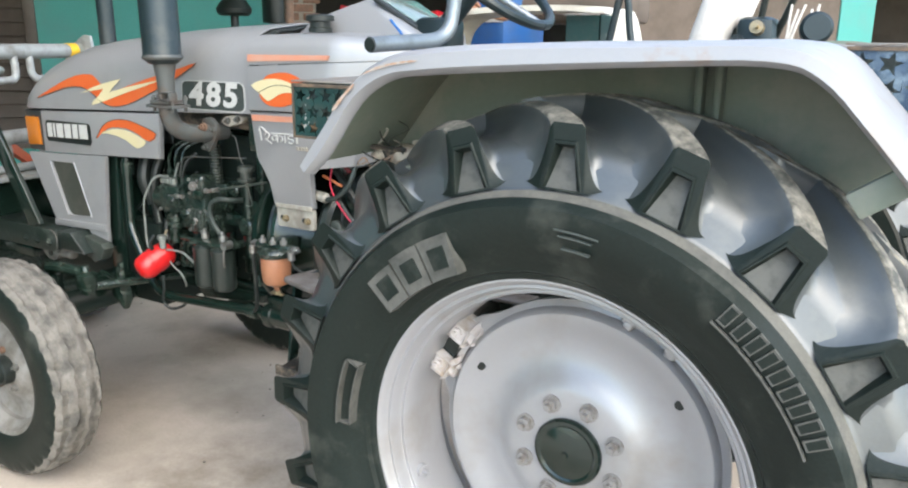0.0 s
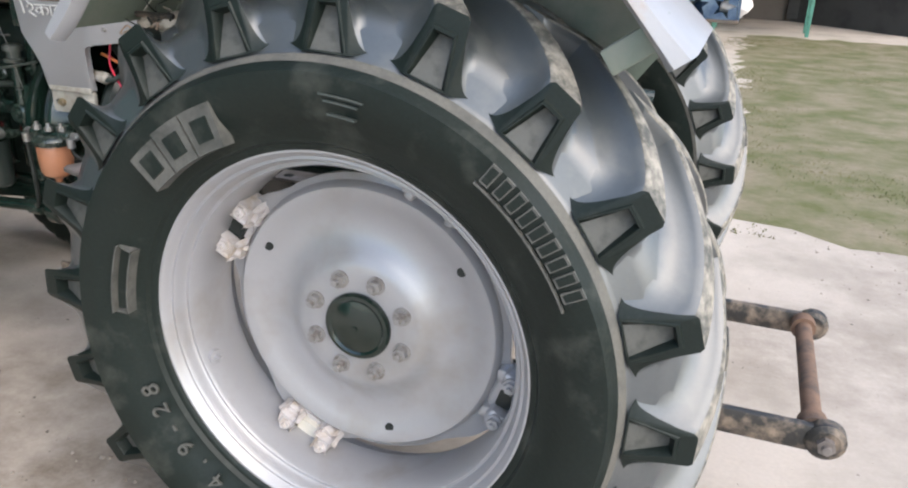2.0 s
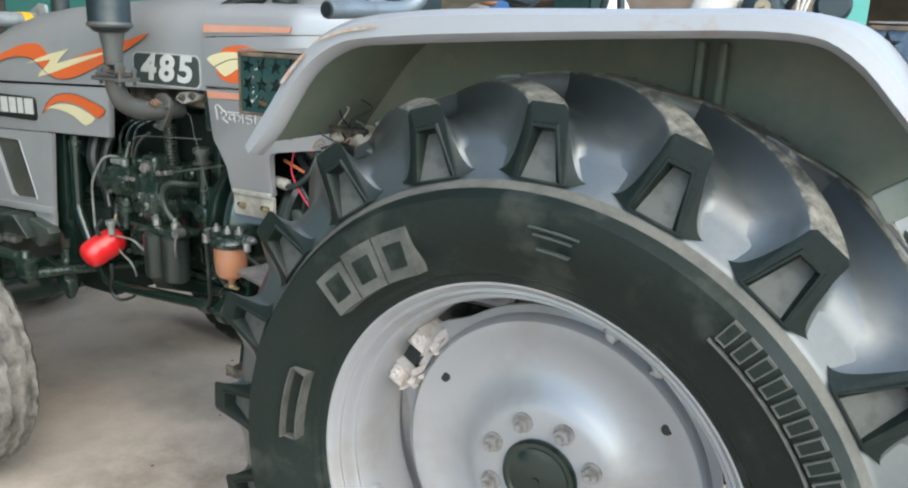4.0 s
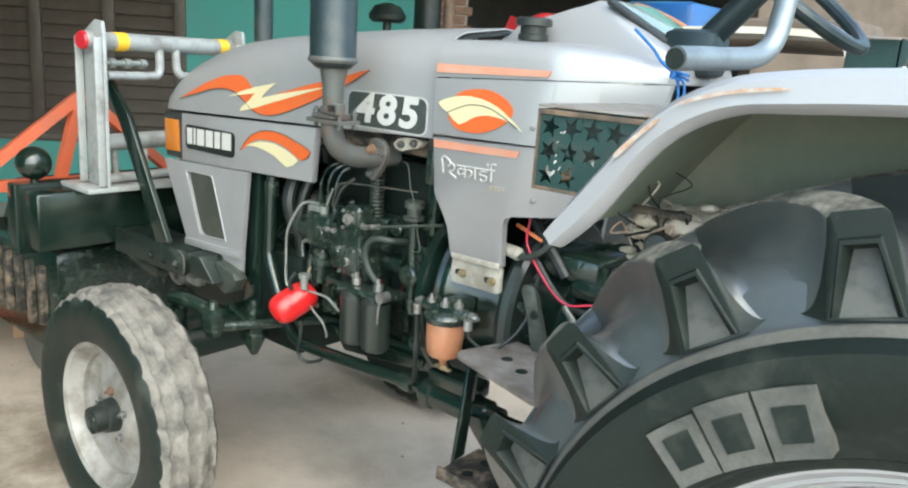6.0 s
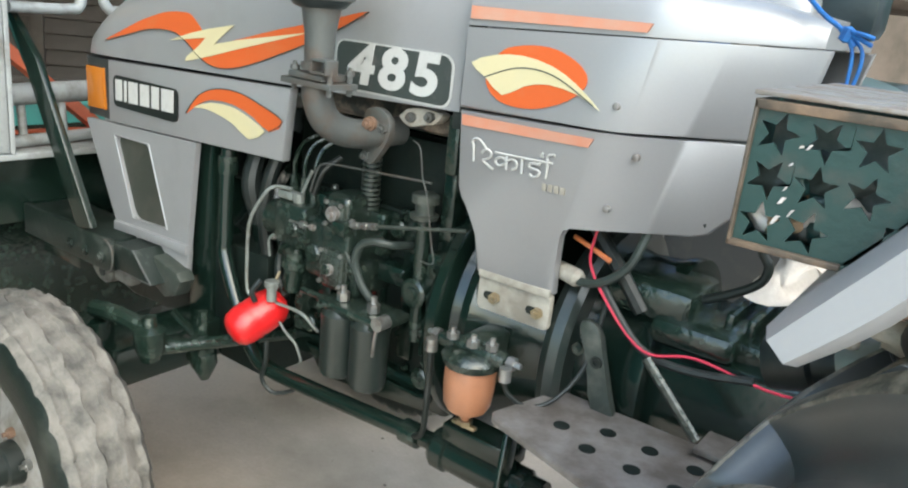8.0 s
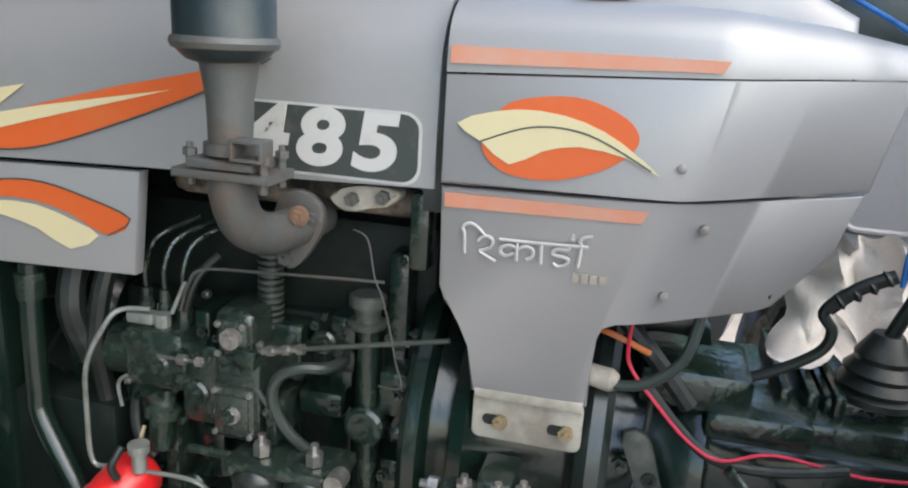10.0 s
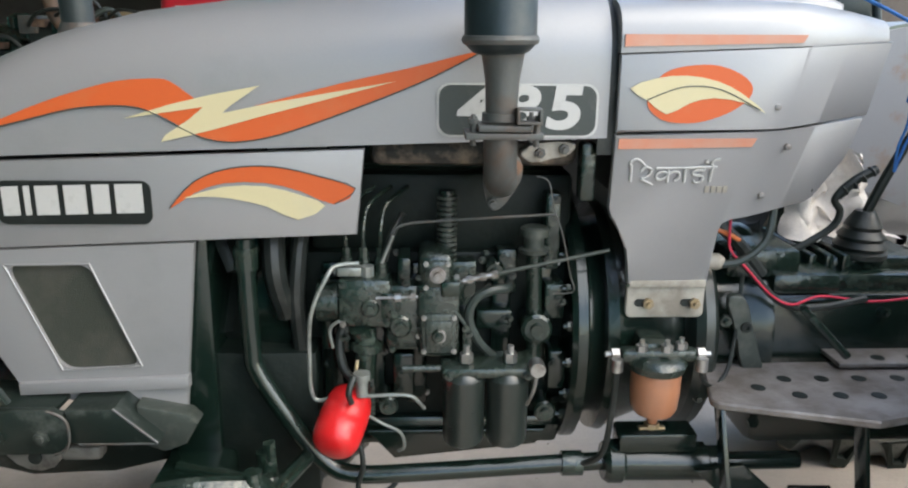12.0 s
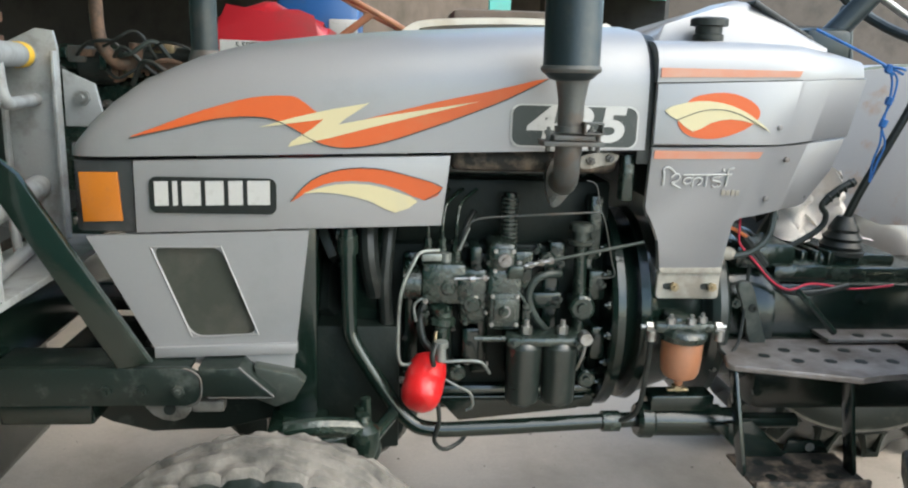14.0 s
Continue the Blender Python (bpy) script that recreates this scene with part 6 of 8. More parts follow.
# fenders
FENL = [(-0.535, 1.172), (-0.486, 1.220), (-0.410, 1.320), (-0.335, 1.366), (-0.250, 1.377), (-0.120, 1.386), (0.130, 1.400), (0.320, 1.405), (0.390, 1.382), (0.452, 1.320), (0.506, 1.257), (0.540, 1.212)]
FENU = [(-0.563, 1.192), (-0.508, 1.265), (-0.432, 1.356), (-0.365, 1.400), (-0.290, 1.420), (-0.130, 1.433), (0.140, 1.438), (0.325, 1.440), (0.400, 1.417), (0.462, 1.354), (0.520, 1.290), (0.576, 1.237)]
for s in (-1, 1):
    bm = bmesh.new()
    n = len(FENL)
    lo = spline([(x, 0, z) for x, z in FENL], 4)
    up = spline([(x, 0, z) for x, z in FENU], 4)
    # rolled outer lip, closed loop section swept along the arch
    sec = []
    for a, b in zip(lo, up):
        t = (a - b)
        sec.append([Vector((a.x, s * 0.780, a.z)), Vector((b.x * 0.25 + a.x * 0.75, s * 0.796, b.z * 0.25 + a.z * 0.75)), Vector((b.x * 0.8 + a.x * 0.2, s * 0.790, b.z * 0.8 + a.z * 0.2)), Vector((b.x, s * 0.772, b.z)), Vector((b.x, s * 0.44, b.z + 0.004)), Vector((b.x * 0.85 + a.x * 0.15, s * 0.44, b.z * 0.85 + a.z * 0.15)), Vector((b.x * 0.85 + a.x * 0.15, s * 0.760, b.z * 0.85 + a.z * 0.15)), Vector((a.x, s * 0.768, a.z))])
    vs = [[bm.verts.new(p) for p in q] for q in sec]
    for p, q in zip(vs, vs[1:]):
        for j in range(8):
            f = bm.faces.new((p[j], p[(j + 1) % 8], q[(j + 1) % 8], q[j]))
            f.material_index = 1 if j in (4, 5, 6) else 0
    bm.faces.new(vs[0])
    bm.faces.new(vs[-1])
    fender = part("rear_fender", bm, [FENDER, GREYGREEN], tractor, "pale silver flat topped mudguard, paint chipped", 40)
    bm = bmesh.new()
    inner = [(p.x, p.z - 0.004) for p in up if p.x < 0.52] + [(0.50, 1.20), (0.42, 1.09), (0.33, 0.98), (0.10, 0.93), (-0.20, 0.93), (-0.38, 1.00), (-0.52, 1.13)]
    a = prism(bm, inner, s * 0.440, s * 0.432, 0)
    # near wall in the darker grey green, far wall in the outer paint
    part("inner_wall", bm, GREYGREEN if s < 0 else [FENDER], fender, "fender inner wall")
    for x0, x1, z0, z1 in ((0.14, 0.155, 1.0, 1.40), (0.175, 0.19, 1.0, 1.40)):
        bm = bmesh.new()
        block(bm, x0, x1, *sorted((s * 0.475, s * 0.44)), z0, z1, 0.006)
        part("fender_rib", bm, GREYGREEN, fender, "pressed stiffening rib")
    bm = bmesh.new()
    m = Matrix.Translation((0.50, s * 0.60, 1.235)) @ Matrix.Rotation(radians(-35), 4, "Y")
    block(bm, -0.06, 0.05, -0.12, 0.05, -0.005, 0.005, 0.004, m)
    block(bm, -0.06, 0.05, -0.13, -0.11, -0.012, 0.03, 0.004, m)
    part("fender_stay", bm, GREYGREEN, fender, "pressed stiffening rib")
    if s > 0:
        bm = bmesh.new()
        loop = rounded(-0.60, -0.46, 1.08, 1.36, 0.03)
        sweep(bm, [(x, 0.430, z) for x, z in loop] + [(loop[0][0], 0.430, loop[0][1])], 0.007, 8, 1, 0, False)
        prism(bm, [(-0.62, 1.06), (-0.40, 0.99), (-0.30, 1.20), (-0.33, 1.40), (-0.52, 1.40), (-0.62, 1.38)], 0.4305, 0.440)
        part("pressed_panel", bm, FENDER, fender, "pressed rounded outline")
for pts in ([(-0.462, 1.308), (-0.440, 1.332), (-0.412, 1.356), (-0.411, 1.352), (-0.436, 1.328), (-0.456, 1.306)], [(-0.392, 1.374), (-0.360, 1.388), (-0.315, 1.399), (-0.270, 1.4035), (-0.272, 1.4005), (-0.325, 1.393), (-0.366, 1.382)]):
    bm = bmesh.new()
    outline(bm, pts, -0.7985, 0, 3)
    part("chip_or_slit", bm, CHIP, tractor, "rust orange paint chip")
bm = bmesh.new()
m = Matrix.Translation((-0.46, -0.60, 1.16)) @ Matrix.Rotation(radians(-8), 4, "Y")
block(bm, -0.02, 0.14, 0.0, 0.10, -0.006, 0.006, 0.004, m)
block(bm, 0.0, 0.15, -0.008, 0.002, -0.02, 0.012, 0.004, m)
part("fender_stay", bm, GREYGREEN, tractor, "dirty fender stay")
bm = bmesh.new()
lathe(bm, [(0, 0), (0, 0.034), (0.05, 0.036), (0.055, 0.030), (0.11, 0.028), (0.11, 0)], (-0.62, -0.42, 1.03), (0.75, -0.1, 0.28), 20)
part("brake_drum_cover", bm, SOOT, tractor, "black cylinder")
bm = bmesh.new()
lathe(bm, [(0, 0), (0, 0.030), (0.045, 0.032), (0.045, 0)], (-0.545, -0.43, 1.06), (0.75, -0.1, 0.28), 20)
part("cylinder_end", bm, PIPE, tractor, "pale cylinder end")
bm = bmesh.new()
block(bm, -0.505, -0.455, -0.58, -0.53, 1.165, 1.205, 0.006)
block(bm, -0.535, -0.44, -0.585, -0.575, 1.200, 1.212, 0.004)
lb = part("lamp_bracket", bm, SCUFFED, tractor, "scuffed lamp bracket")
bm = bmesh.new()
lathe(bm, [(0, 0), (0, 0.020), (0.03, 0.022), (0.045, 0.016), (0.045, 0)], (-0.470, -0.60, 1.16), (0.2, -0.9, 0.2), 16)
part("lamp_socket", bm, SOOT, lb, "black lamp socket")
rnd = random.Random(8)
for i in range(18):
    bm = bmesh.new()
    x, y, z = rnd.uniform(-0.53, -0.44), rnd.uniform(-0.61, -0.54), rnd.uniform(1.15, 1.21)
    pts = [(x, y, z)]
    for k in range(3):
        x, y, z = x + rnd.uniform(-0.04, 0.04), y + rnd.uniform(-0.02, 0.02), z + rnd.uniform(-0.035, 0.04)
        pts.append((x, y, z))
    sweep(bm, pts, rnd.uniform(0.001, 0.0025), 6, 5)
    part("lamp_wire", bm, rnd.choice((CHIP, HOSE, APRON, HOSE)), tractor, "tangled loose wire")
for i in range(60):
    bm = bmesh.new()
    x, y, r = rnd.uniform(-0.545, -0.39), rnd.uniform(-0.57, -0.475), 0.007 + 0.024 * rnd.random() ** 1.6
    z = rnd.uniform(1.145, 1.205) + 0.40 * (x + 0.47)
    bmesh.ops.create_icosphere(bm, subdivisions=2, radius=r)
    for v in bm.verts:
        v.co *= 1 + 0.5 * noise.noise(v.co * 60 + Vector((i, 0, 0)))
        v.co = Vector((v.co.x * 1.5 + x, v.co.y + y, v.co.z * 0.6 + z))
    part("dried_mud", bm, DRYMUD, tractor, "lump of dried beige mud", 80)
bm = bmesh.new()
prism(bm, [(-0.52, 1.06), (-0.40, 1.215), (-0.20, 1.19), (-0.30, 1.10)], -0.475, -0.465, 0.002)
part("splash_plate", bm, GREYGREEN, tractor, "grey green splash plate")


def star(cx, cz, r, rot=0):
    return [(cx + (r if i % 2 == 0 else r * 0.42) * math.sin(radians(36 * i + rot)), cz + (r if i % 2 == 0 else r * 0.42) * math.cos(radians(36 * i + rot))) for i in range(10)]


def star_box(name, x0, x1, xt, y0, y1, z0, z1, label, steel, cell):
    """An open steel box with star cut-outs in its face; its top reaches on to xt."""
    e = thing(name, (0.5 * (x0 + x1), 0.5 * (y0 + y1), z0), label, "tool box")
    bm = bmesh.new()
    yo, yi = (y0, y1) if abs(y0) > abs(y1) else (y1, y0)
    t = 0.004 if yo < 0 else -0.004
    block(bm, x0, x1, *sorted((yo, yi)), z0, z0 + 0.005, 0.001)
    block(bm, x0, x0 + 0.004, *sorted((yo, yi)), z0, z1, 0.001)
    prism(bm, [(x0, z0), (x1, z0), (xt, z1), (x0, z1)], *sorted((yi, yi - t)))
    prism(bm, [(x1 - 0.004, z0), (x1, z0), (xt, z1), (xt - 0.004, z1)], *sorted((yo, yi)))
    part("box_shell", bm, steel, e, "dark blue green sheet steel")
    bm = bmesh.new()
    prism(bm, [(x0, z1 - 0.007), (xt - 0.006, z1 - 0.007), (xt, z1), (x0, z1)], *sorted((yo - t * 1.2, yo + t)), 0.001)
    block(bm, x0, x1, *sorted((yo - t * 1.2, yo + t)), z0, z0 + 0.005, 0.001)
    block(bm, x0, x0 + 0.003, *sorted((yo - t * 1.2, yo + t)), z0, z1, 0.001)
    part("box_edge", bm, RUSTEDGE, e, "rusted angle edge")
    bm = bmesh.new()
    xs = xt - 0.004
    nx, nz = max(2, round((xs - x0) / cell)), max(2, round((z1 - z0) / cell))
    dx, dz = (xs - x0 - 0.004) / nx, (z1 - z0 - 0.012) / nz
    for i in range(nx):
        for j in range(nz):
            cx, cz = x0 + 0.003 + dx * (i + 0.5), z0 + 0.005 + dz * (j + 0.5)
            over = cx - x1 - (cz - z0) * (xt - x1) / (z1 - z0)
            if over > dx * 0.4:
                continue
            if over > -dx * 0.45:
                q = [bm.verts.new((cx + u * dx / 2, yo, cz + w * dz / 2)) for u, w in ((-1, -1), (1, -1), (1, 1), (-1, 1))]
                bm.faces.new(q)
                continue
            s = star(cx, cz, min(dx, dz) * 0.49, 14 * ((i + 2 * j) % 3))
            order = [(cx, cz + dz / 2), (cx + dx / 4, cz + dz / 2), (cx + dx / 2, cz + dz / 2), (cx + dx / 2, cz), (cx + dx / 2, cz - dz / 2), (cx, cz - dz / 2), (cx - dx / 2, cz - dz / 2), (cx - dx / 2, cz), (cx - dx / 2, cz + dz / 2), (cx - dx / 4, cz + dz / 2)]
            o = [bm.verts.new((x, yo, z)) for x, z in order]
            q = [bm.verts.new((x, yo, z)) for x, z in s]
            w = [bm.verts.new((x, yo + t * 0.6, z)) for x, z in s]
            for a in range(10):
                bm.faces.new((o[a], o[(a + 1) % 10], q[(a + 1) % 10], q[a]))
                bm.faces.new((q[a], q[(a + 1) % 10], w[(a + 1) % 10], w[a]))
    part("star_face", bm, steel, e, "face with star cut-outs", 60)
    # crumpled odds and ends inside, close behind the face
    rnd = random.Random(4)
    for i in range(9):
        bm = bmesh.new()
        r = rnd.uniform(0.010, 0.020)
        c = Vector((x0 + 0.02 + (x1 - x0 - 0.03) * (i % 5) / 4, yo + t * rnd.uniform(6, 9), z0 + 0.010 + r + (0.0 if i < 5 else 0.030)))
        bmesh.ops.create_icosphere(bm, subdivisions=3, radius=r)
        for v in bm.verts:
            v.co *= 1 + 0.55 * noise.noise(v.co * 90 + Vector((i, 0, 0)))
            v.co = c + Vector((v.co.x * 1.3, v.co.y, v.co.z))
        part("box_content", bm, (CLOTH, CARTON, POCKET, steel, CLOTH, DUSTY, steel, CARTON, DUSTY)[i], e, "crumpled rag or scrap", 70)
    # added sheet: its paler colour stands for the lit inside behind the cut-outs
    bm = bmesh.new()
    prism(bm, [(x0 + 0.006, z0 + 0.006), (x1 - 0.006, z0 + 0.006), (xt - 0.010, z1 - 0.012), (x0 + 0.006, z1 - 0.012)], *sorted((yo + t * 11, yo + t * 11.5)))
    part("box_backing", bm, BACKING, e, "blue grey sheet added behind the stars for the lit inside")
    # pale slivers laid on the face in place of slits cut through it
    for i in range(7):
        bm = bmesh.new()
        cx, cz, w, h = x0 + rnd.uniform(0.012, 0.045), z0 + rnd.uniform(0.015, z1 - z0 - 0.02), rnd.uniform(0.001, 0.003), rnd.uniform(0.002, 0.009)
        prism(bm, [(cx, cz), (cx + w, cz + 0.001), (cx + w + h * 0.5, cz + h), (cx + h * 0.4, cz + h * 0.9)], *sorted((yo - t * 0.05, yo - t * 0.25)))
        part("chip_or_slit", bm, SEALANT, e, "pale sliver laid on for a slit in the face")
    bm = bmesh.new()
    block(bm, x0, xt, *sorted((yi + t * 2, yi + t * 6)), z1 - 0.002, z1 + 0.002, 0.001)
    lid = part("box_lid", bm, LIDRUST, e, "rusted slotted lid")
    n = 5
    for i in range(n):
        y = yo + (yi - yo) * i / n
        bm = bmesh.new()
        block(bm, x0 - 0.003, xt, *sorted((y - t * 0.3, y + (yi - yo) / n * 0.72)), z1 + 0.0025, z1 + 0.006, 0.001)
        part("slat", bm, LIDRUST, lid)
    return e


star_box("tool_box", -0.612, -0.530, -0.436, -0.742, -0.452, 1.238, 1.350, "dark blue green steel tool box, star cut-outs, rusted slotted lid", TEALSTEEL, 0.037)
star_box("tool_box", -0.545, -0.425, -0.425, 0.50, 0.60, 1.418, 1.520, "dark steel tool box with star cut-outs on far mudguard", TEALSTEEL, 0.053)
star_box("tool_box", 0.384, 0.615, 0.615, -0.425, -0.30, 1.250, 1.434, "dark blue steel tool box with star cut-outs behind the mudguard", BLUESTEEL, 0.046)
# grab rail: from the mudguard's edge inwards, then up
bm = bmesh.new()
sweep(bm, [(-0.442, -0.700, 1.428), (-0.434, -0.64, 1.431), (-0.424, -0.56, 1.434), (-0.412, -0.500, 1.440), (-0.402, -0.468, 1.462), (-0.398, -0.455, 1.51), (-0.392, -0.445, 1.60), (-0.385, -0.43, 1.70), (-0.39, -0.39, 1.76)], 0.0160, 14)
rail = part("grab_rail", bm, RAILGREY, tractor, "blue grey bent tube grab rail")
# black disc over the capped tube paints the dark of its bore
bm = bmesh.new()
lathe(bm, [(0, 0), (0, 0.0132), (0.002, 0.0132), (0.002, 0)], (-0.4422, -0.7015, 1.428), (-0.12, -1, 0), 18)
part("rail_bore", bm, SOOT, rail, "open tube end drawn as a black disc")
# seat with white cover, lift lever quadrant and straps beside it
bm = bmesh.new()
block(bm, -0.20, 0.10, -0.16, 0.20, 1.10, 1.20, 0.03)
part("seat_pan", bm, SOOT, tractor, "black seat base")
bm = bmesh.new()
m = Matrix.Translation((0.035, 0.05, 1.38)) @ Matrix.Rotation(radians(16), 4, "Y")
block(bm, -0.045, 0.045, -0.12, 0.12, -0.19, 0.24, 0.04, m, seg=4)
bmesh.ops.subdivide_edges(bm, edges=bm.edges[:], cuts=2, use_grid_fill=True)
for v in bm.verts:
    v.co += Vector((noise.noise(v.co * 14), noise.noise(v.co * 14 + Vector((9, 0, 0))), 0)) * 0.012
part("seat_back", bm, CLOTH, tractor, "seat back in a creased white cover", 60)
bm = bmesh.new()
block(bm, 0.115, 0.20, -0.07, 0.03, 1.055, 1.495, 0.02)
quad = part("lever_quadrant", bm, MUFFLER, tractor, "dark blue green lift lever housing")
for x, y, z in ((0.125, -0.075, 1.44), (0.165, -0.075, 1.47), (0.185, -0.075, 1.40), (0.14, -0.075, 1.38)):
    bm = bmesh.new()
    lathe(bm, [(-0.01, 0), (-0.01, 0.016), (0.012, 0.015), (0.012, 0.006), (0.03, 0.006), (0.03, 0)], (x, y, z), (0, -1, 0.2), 14)
    part("lever_knob", bm, SOOT if x < 0.15 else BRASS, quad)
for x, z, d in ((0.105, 1.56, -0.03), (0.155, 1.57, 0.02), (0.195, 1.58, 0.05)):
    bm = bmesh.new()
    sweep(bm, [(x, -0.02, 1.45), (x + d * 0.5, -0.03, 1.51), (x + d, -0.04, z)], 0.008, 8)
    part("lift_lever", bm, SOOT, quad, "black lever")
for i in range(5):
    bm = bmesh.new()
    x = 0.225 + 0.014 * i
    sweep(bm, [(x, -0.05, 1.05), (x + 0.012 * (i % 2), -0.06, 1.30), (x - 0.010 * (i % 3), -0.06, 1.42), (x + 0.004, -0.05, 1.52 - 0.01 * (i % 2))], 0.003, 6)
    part("strap", bm, CLOTH, tractor, "frayed cream strap")
bm = bmesh.new()
lathe(bm, [(-0.04, 0), (-0.04, 0.02), (-0.015, 0.03), (0.010, 0.030), (0.016, 0.024), (0.016, 0)], (0.315, -0.30, 1.466), (0.2, -0.95, 0.1), 22)
rod(bm, (0.315, -0.28, 1.45), (0.30, -0.20, 1.04), 0.010)
part("lamp_cap", bm, MUFFLER, tractor, "grey round lamp back on a stalk")
bm = bmesh.new()
sweep(bm, [(-0.405, 0.52, 1.415), (-0.392, 0.52, 1.48), (-0.375, 0.52, 1.56), (-0.362, 0.52, 1.60), (-0.345, 0.52, 1.56), (-0.335, 0.52, 1.48), (-0.322, 0.52, 1.415)], 0.012, 10)
part("grab_rail", bm, MUFFLER, tractor, "dark blue bent grab handle")
bm = bmesh.new()
cloth = []
for i in range(25):
    row = []
    for k in range(21):
        u, w = i / 24, k / 20
        x = -0.644 + (u - 0.5) * 0.20 * (0.75 + 0.5 * w) + 0.025 * noise.noise(Vector((u * 5, w * 4, 1)))
        z = 1.028 + 0.115 - 0.20 * w + 0.030 * noise.noise(Vector((u * 6, w * 3, 5)))
        y = 0.074 + 0.03 * math.sin(u * 13 + 3 * w) + 0.03 * noise.noise(Vector((u * 7, w * 7, 2))) - 0.10 * w * w
        row.append(bm.verts.new((x, y, max(z, 0.975))))
    cloth.append(row)
for i in range(24):
    for k in range(20):
        bm.faces.new((cloth[i][k], cloth[i + 1][k], cloth[i + 1][k + 1], cloth[i][k + 1]))
bmesh.ops.solidify(bm, geom=bm.faces[:], thickness=0.004)
tagged(part("rag", bm, CLOTH, None, "", 60), "crumpled off-white cloth on the tractor platform", "rag")

# foot step, hydraulic cylinder, side pipe
bm = bmesh.new()
stp = [(-0.990, -0.198), (-1.030, -0.352), (-1.020, -0.369), (-0.770, -0.445), (-0.716, -0.424), (-0.560, -0.408), (-0.555, -0.190)]
top = [bm.verts.new((x, y, 0.765)) for x, y in stp]
bot = [bm.verts.new((x, y, 0.751)) for x, y in stp]
bm.faces.new(top)
bm.faces.new(bot[::-1])
for i in range(len(stp)):
    bm.faces.new((top[i], top[(i + 1) % len(stp)], bot[(i + 1) % len(stp)], bot[i]))
bmesh.ops.bevel(bm, geom=bm.edges[:], offset=0.003, segments=1, affect="EDGES")
step = part("foot_step", bm, STEP, tractor, "worn grey step plate with drilled holes")
# step holes: black discs on the uncut plate for the dark inside
for x, y in ((-0.925, -0.309), (-0.860, -0.273), (-0.788, -0.274), (-0.715, -0.274), (-0.640, -0.274), (-0.862, -0.342), (-0.787, -0.344), (-0.717, -0.346), (-0.642, -0.346)):
    bm = bmesh.new()
    lathe(bm, [(0, 0), (0, 0.0135), (0.0006, 0.0135), (0.0006, 0)], (x, y, 0.7652), (0, 0, 1), 16)
    part("step_hole", bm, SOOT, step, "drilled hole drawn as a black disc")
bm = bmesh.new()
block(bm, -0.735, -0.30, -0.238, -0.06, 0.770, 0.780, 0.003)
part("platform_plate", bm, STEP, tractor, "worn drilled platform plate")
for i in range(4):
    for j in range(2):
        bm = bmesh.new()
        lathe(bm, [(0, 0), (0, 0.0135), (0.0006, 0.0135), (0.0006, 0)], (-0.645 + i * 0.073 + j * 0.025, -0.212 + j * 0.09, 0.7802), (0, 0, 1), 16)
        part("step_hole", bm, SOOT, step)
for x0, x1, y0, y1 in ((-1.003, -0.985, -0.325, -0.385), (-0.775, -0.738, -0.395, -0.395)):
    bm = bmesh.new()
    prism(bm, [(x0 - 0.004, 0.752), (x0 + 0.004, 0.752), (x1 + 0.004, 0.53), (x1 - 0.004, 0.518)], -0.019, 0.019, 0.001, to=lambda x, y, z: (x, y + y0 + (y1 - y0) * (0.752 - z) / 0.23, z))
    part("step_hanger", bm, IRON, tractor, "black flat step hanger")
bm = bmesh.new()
block(bm, -0.985, -0.725, -0.45, -0.305, 0.515, 0.523, 0.002)
block(bm, -0.985, -0.725, -0.458, -0.448, 0.505, 0.534, 0.002)
low = part("lower_step", bm, SCUFFED, tractor, "black drilled lower mounting step")
bm = bmesh.new()
prism(bm, [(-0.85, 0.520), (-0.836, 0.553), (-0.755, 0.551), (-0.735, 0.520)], -0.305, -0.297, 0.001)
part("toe_plate", bm, IRON, low, "black toe plate")
# pale disc laid on the toe plate where its hole is
bm = bmesh.new()
lathe(bm, [(0, 0), (0, 0.011), (0.0008, 0.011), (0.0008, 0)], (-0.785, -0.3055, 0.537), (0, -1, 0), 14)
part("step_hole", bm, STEP, low, "pale disc in place of a hole")
# the same black discs stand for the holes' dark on the lower step
for i in range(3):
    for j in range(2):
        bm = bmesh.new()
        lathe(bm, [(0, 0), (0, 0.013), (0.0008, 0.013), (0.0008, 0)], (-0.93 + i * 0.07, -0.415 + j * 0.065, 0.5232), (0, 0, 1), 14)
        part("step_hole", bm, SOOT, low, "drilled hole drawn as a black disc")
bm = bmesh.new()
prism(bm, [(-1.03, 0.600), (-0.94, 0.612), (-0.85, 0.530), (-0.87, 0.515), (-0.95, 0.520)], -0.322, -0.310, 0.002)
part("step_arm", bm, IRON, tractor, "black flat step arm")
bm = bmesh.new()
lathe(bm, [(0, 0), (0, 0.035), (0.01, 0.042), (0.035, 0.042), (0.04, 0.037), (0.20, 0.037), (0.205, 0.03), (0.235, 0.03), (0.235, 0)], (-1.195, -0.262, 0.590), (1, 0, -0.015), 28)
block(bm, -1.17, -1.02, -0.29, -0.23, 0.62, 0.66, 0.006)
rod(bm, (-0.97, -0.262, 0.586), (-0.80, -0.25, 0.58), 0.018)
part("hydraulic_cylinder", bm, IRON, tractor, "black cylinder under the step")
bm = bmesh.new()
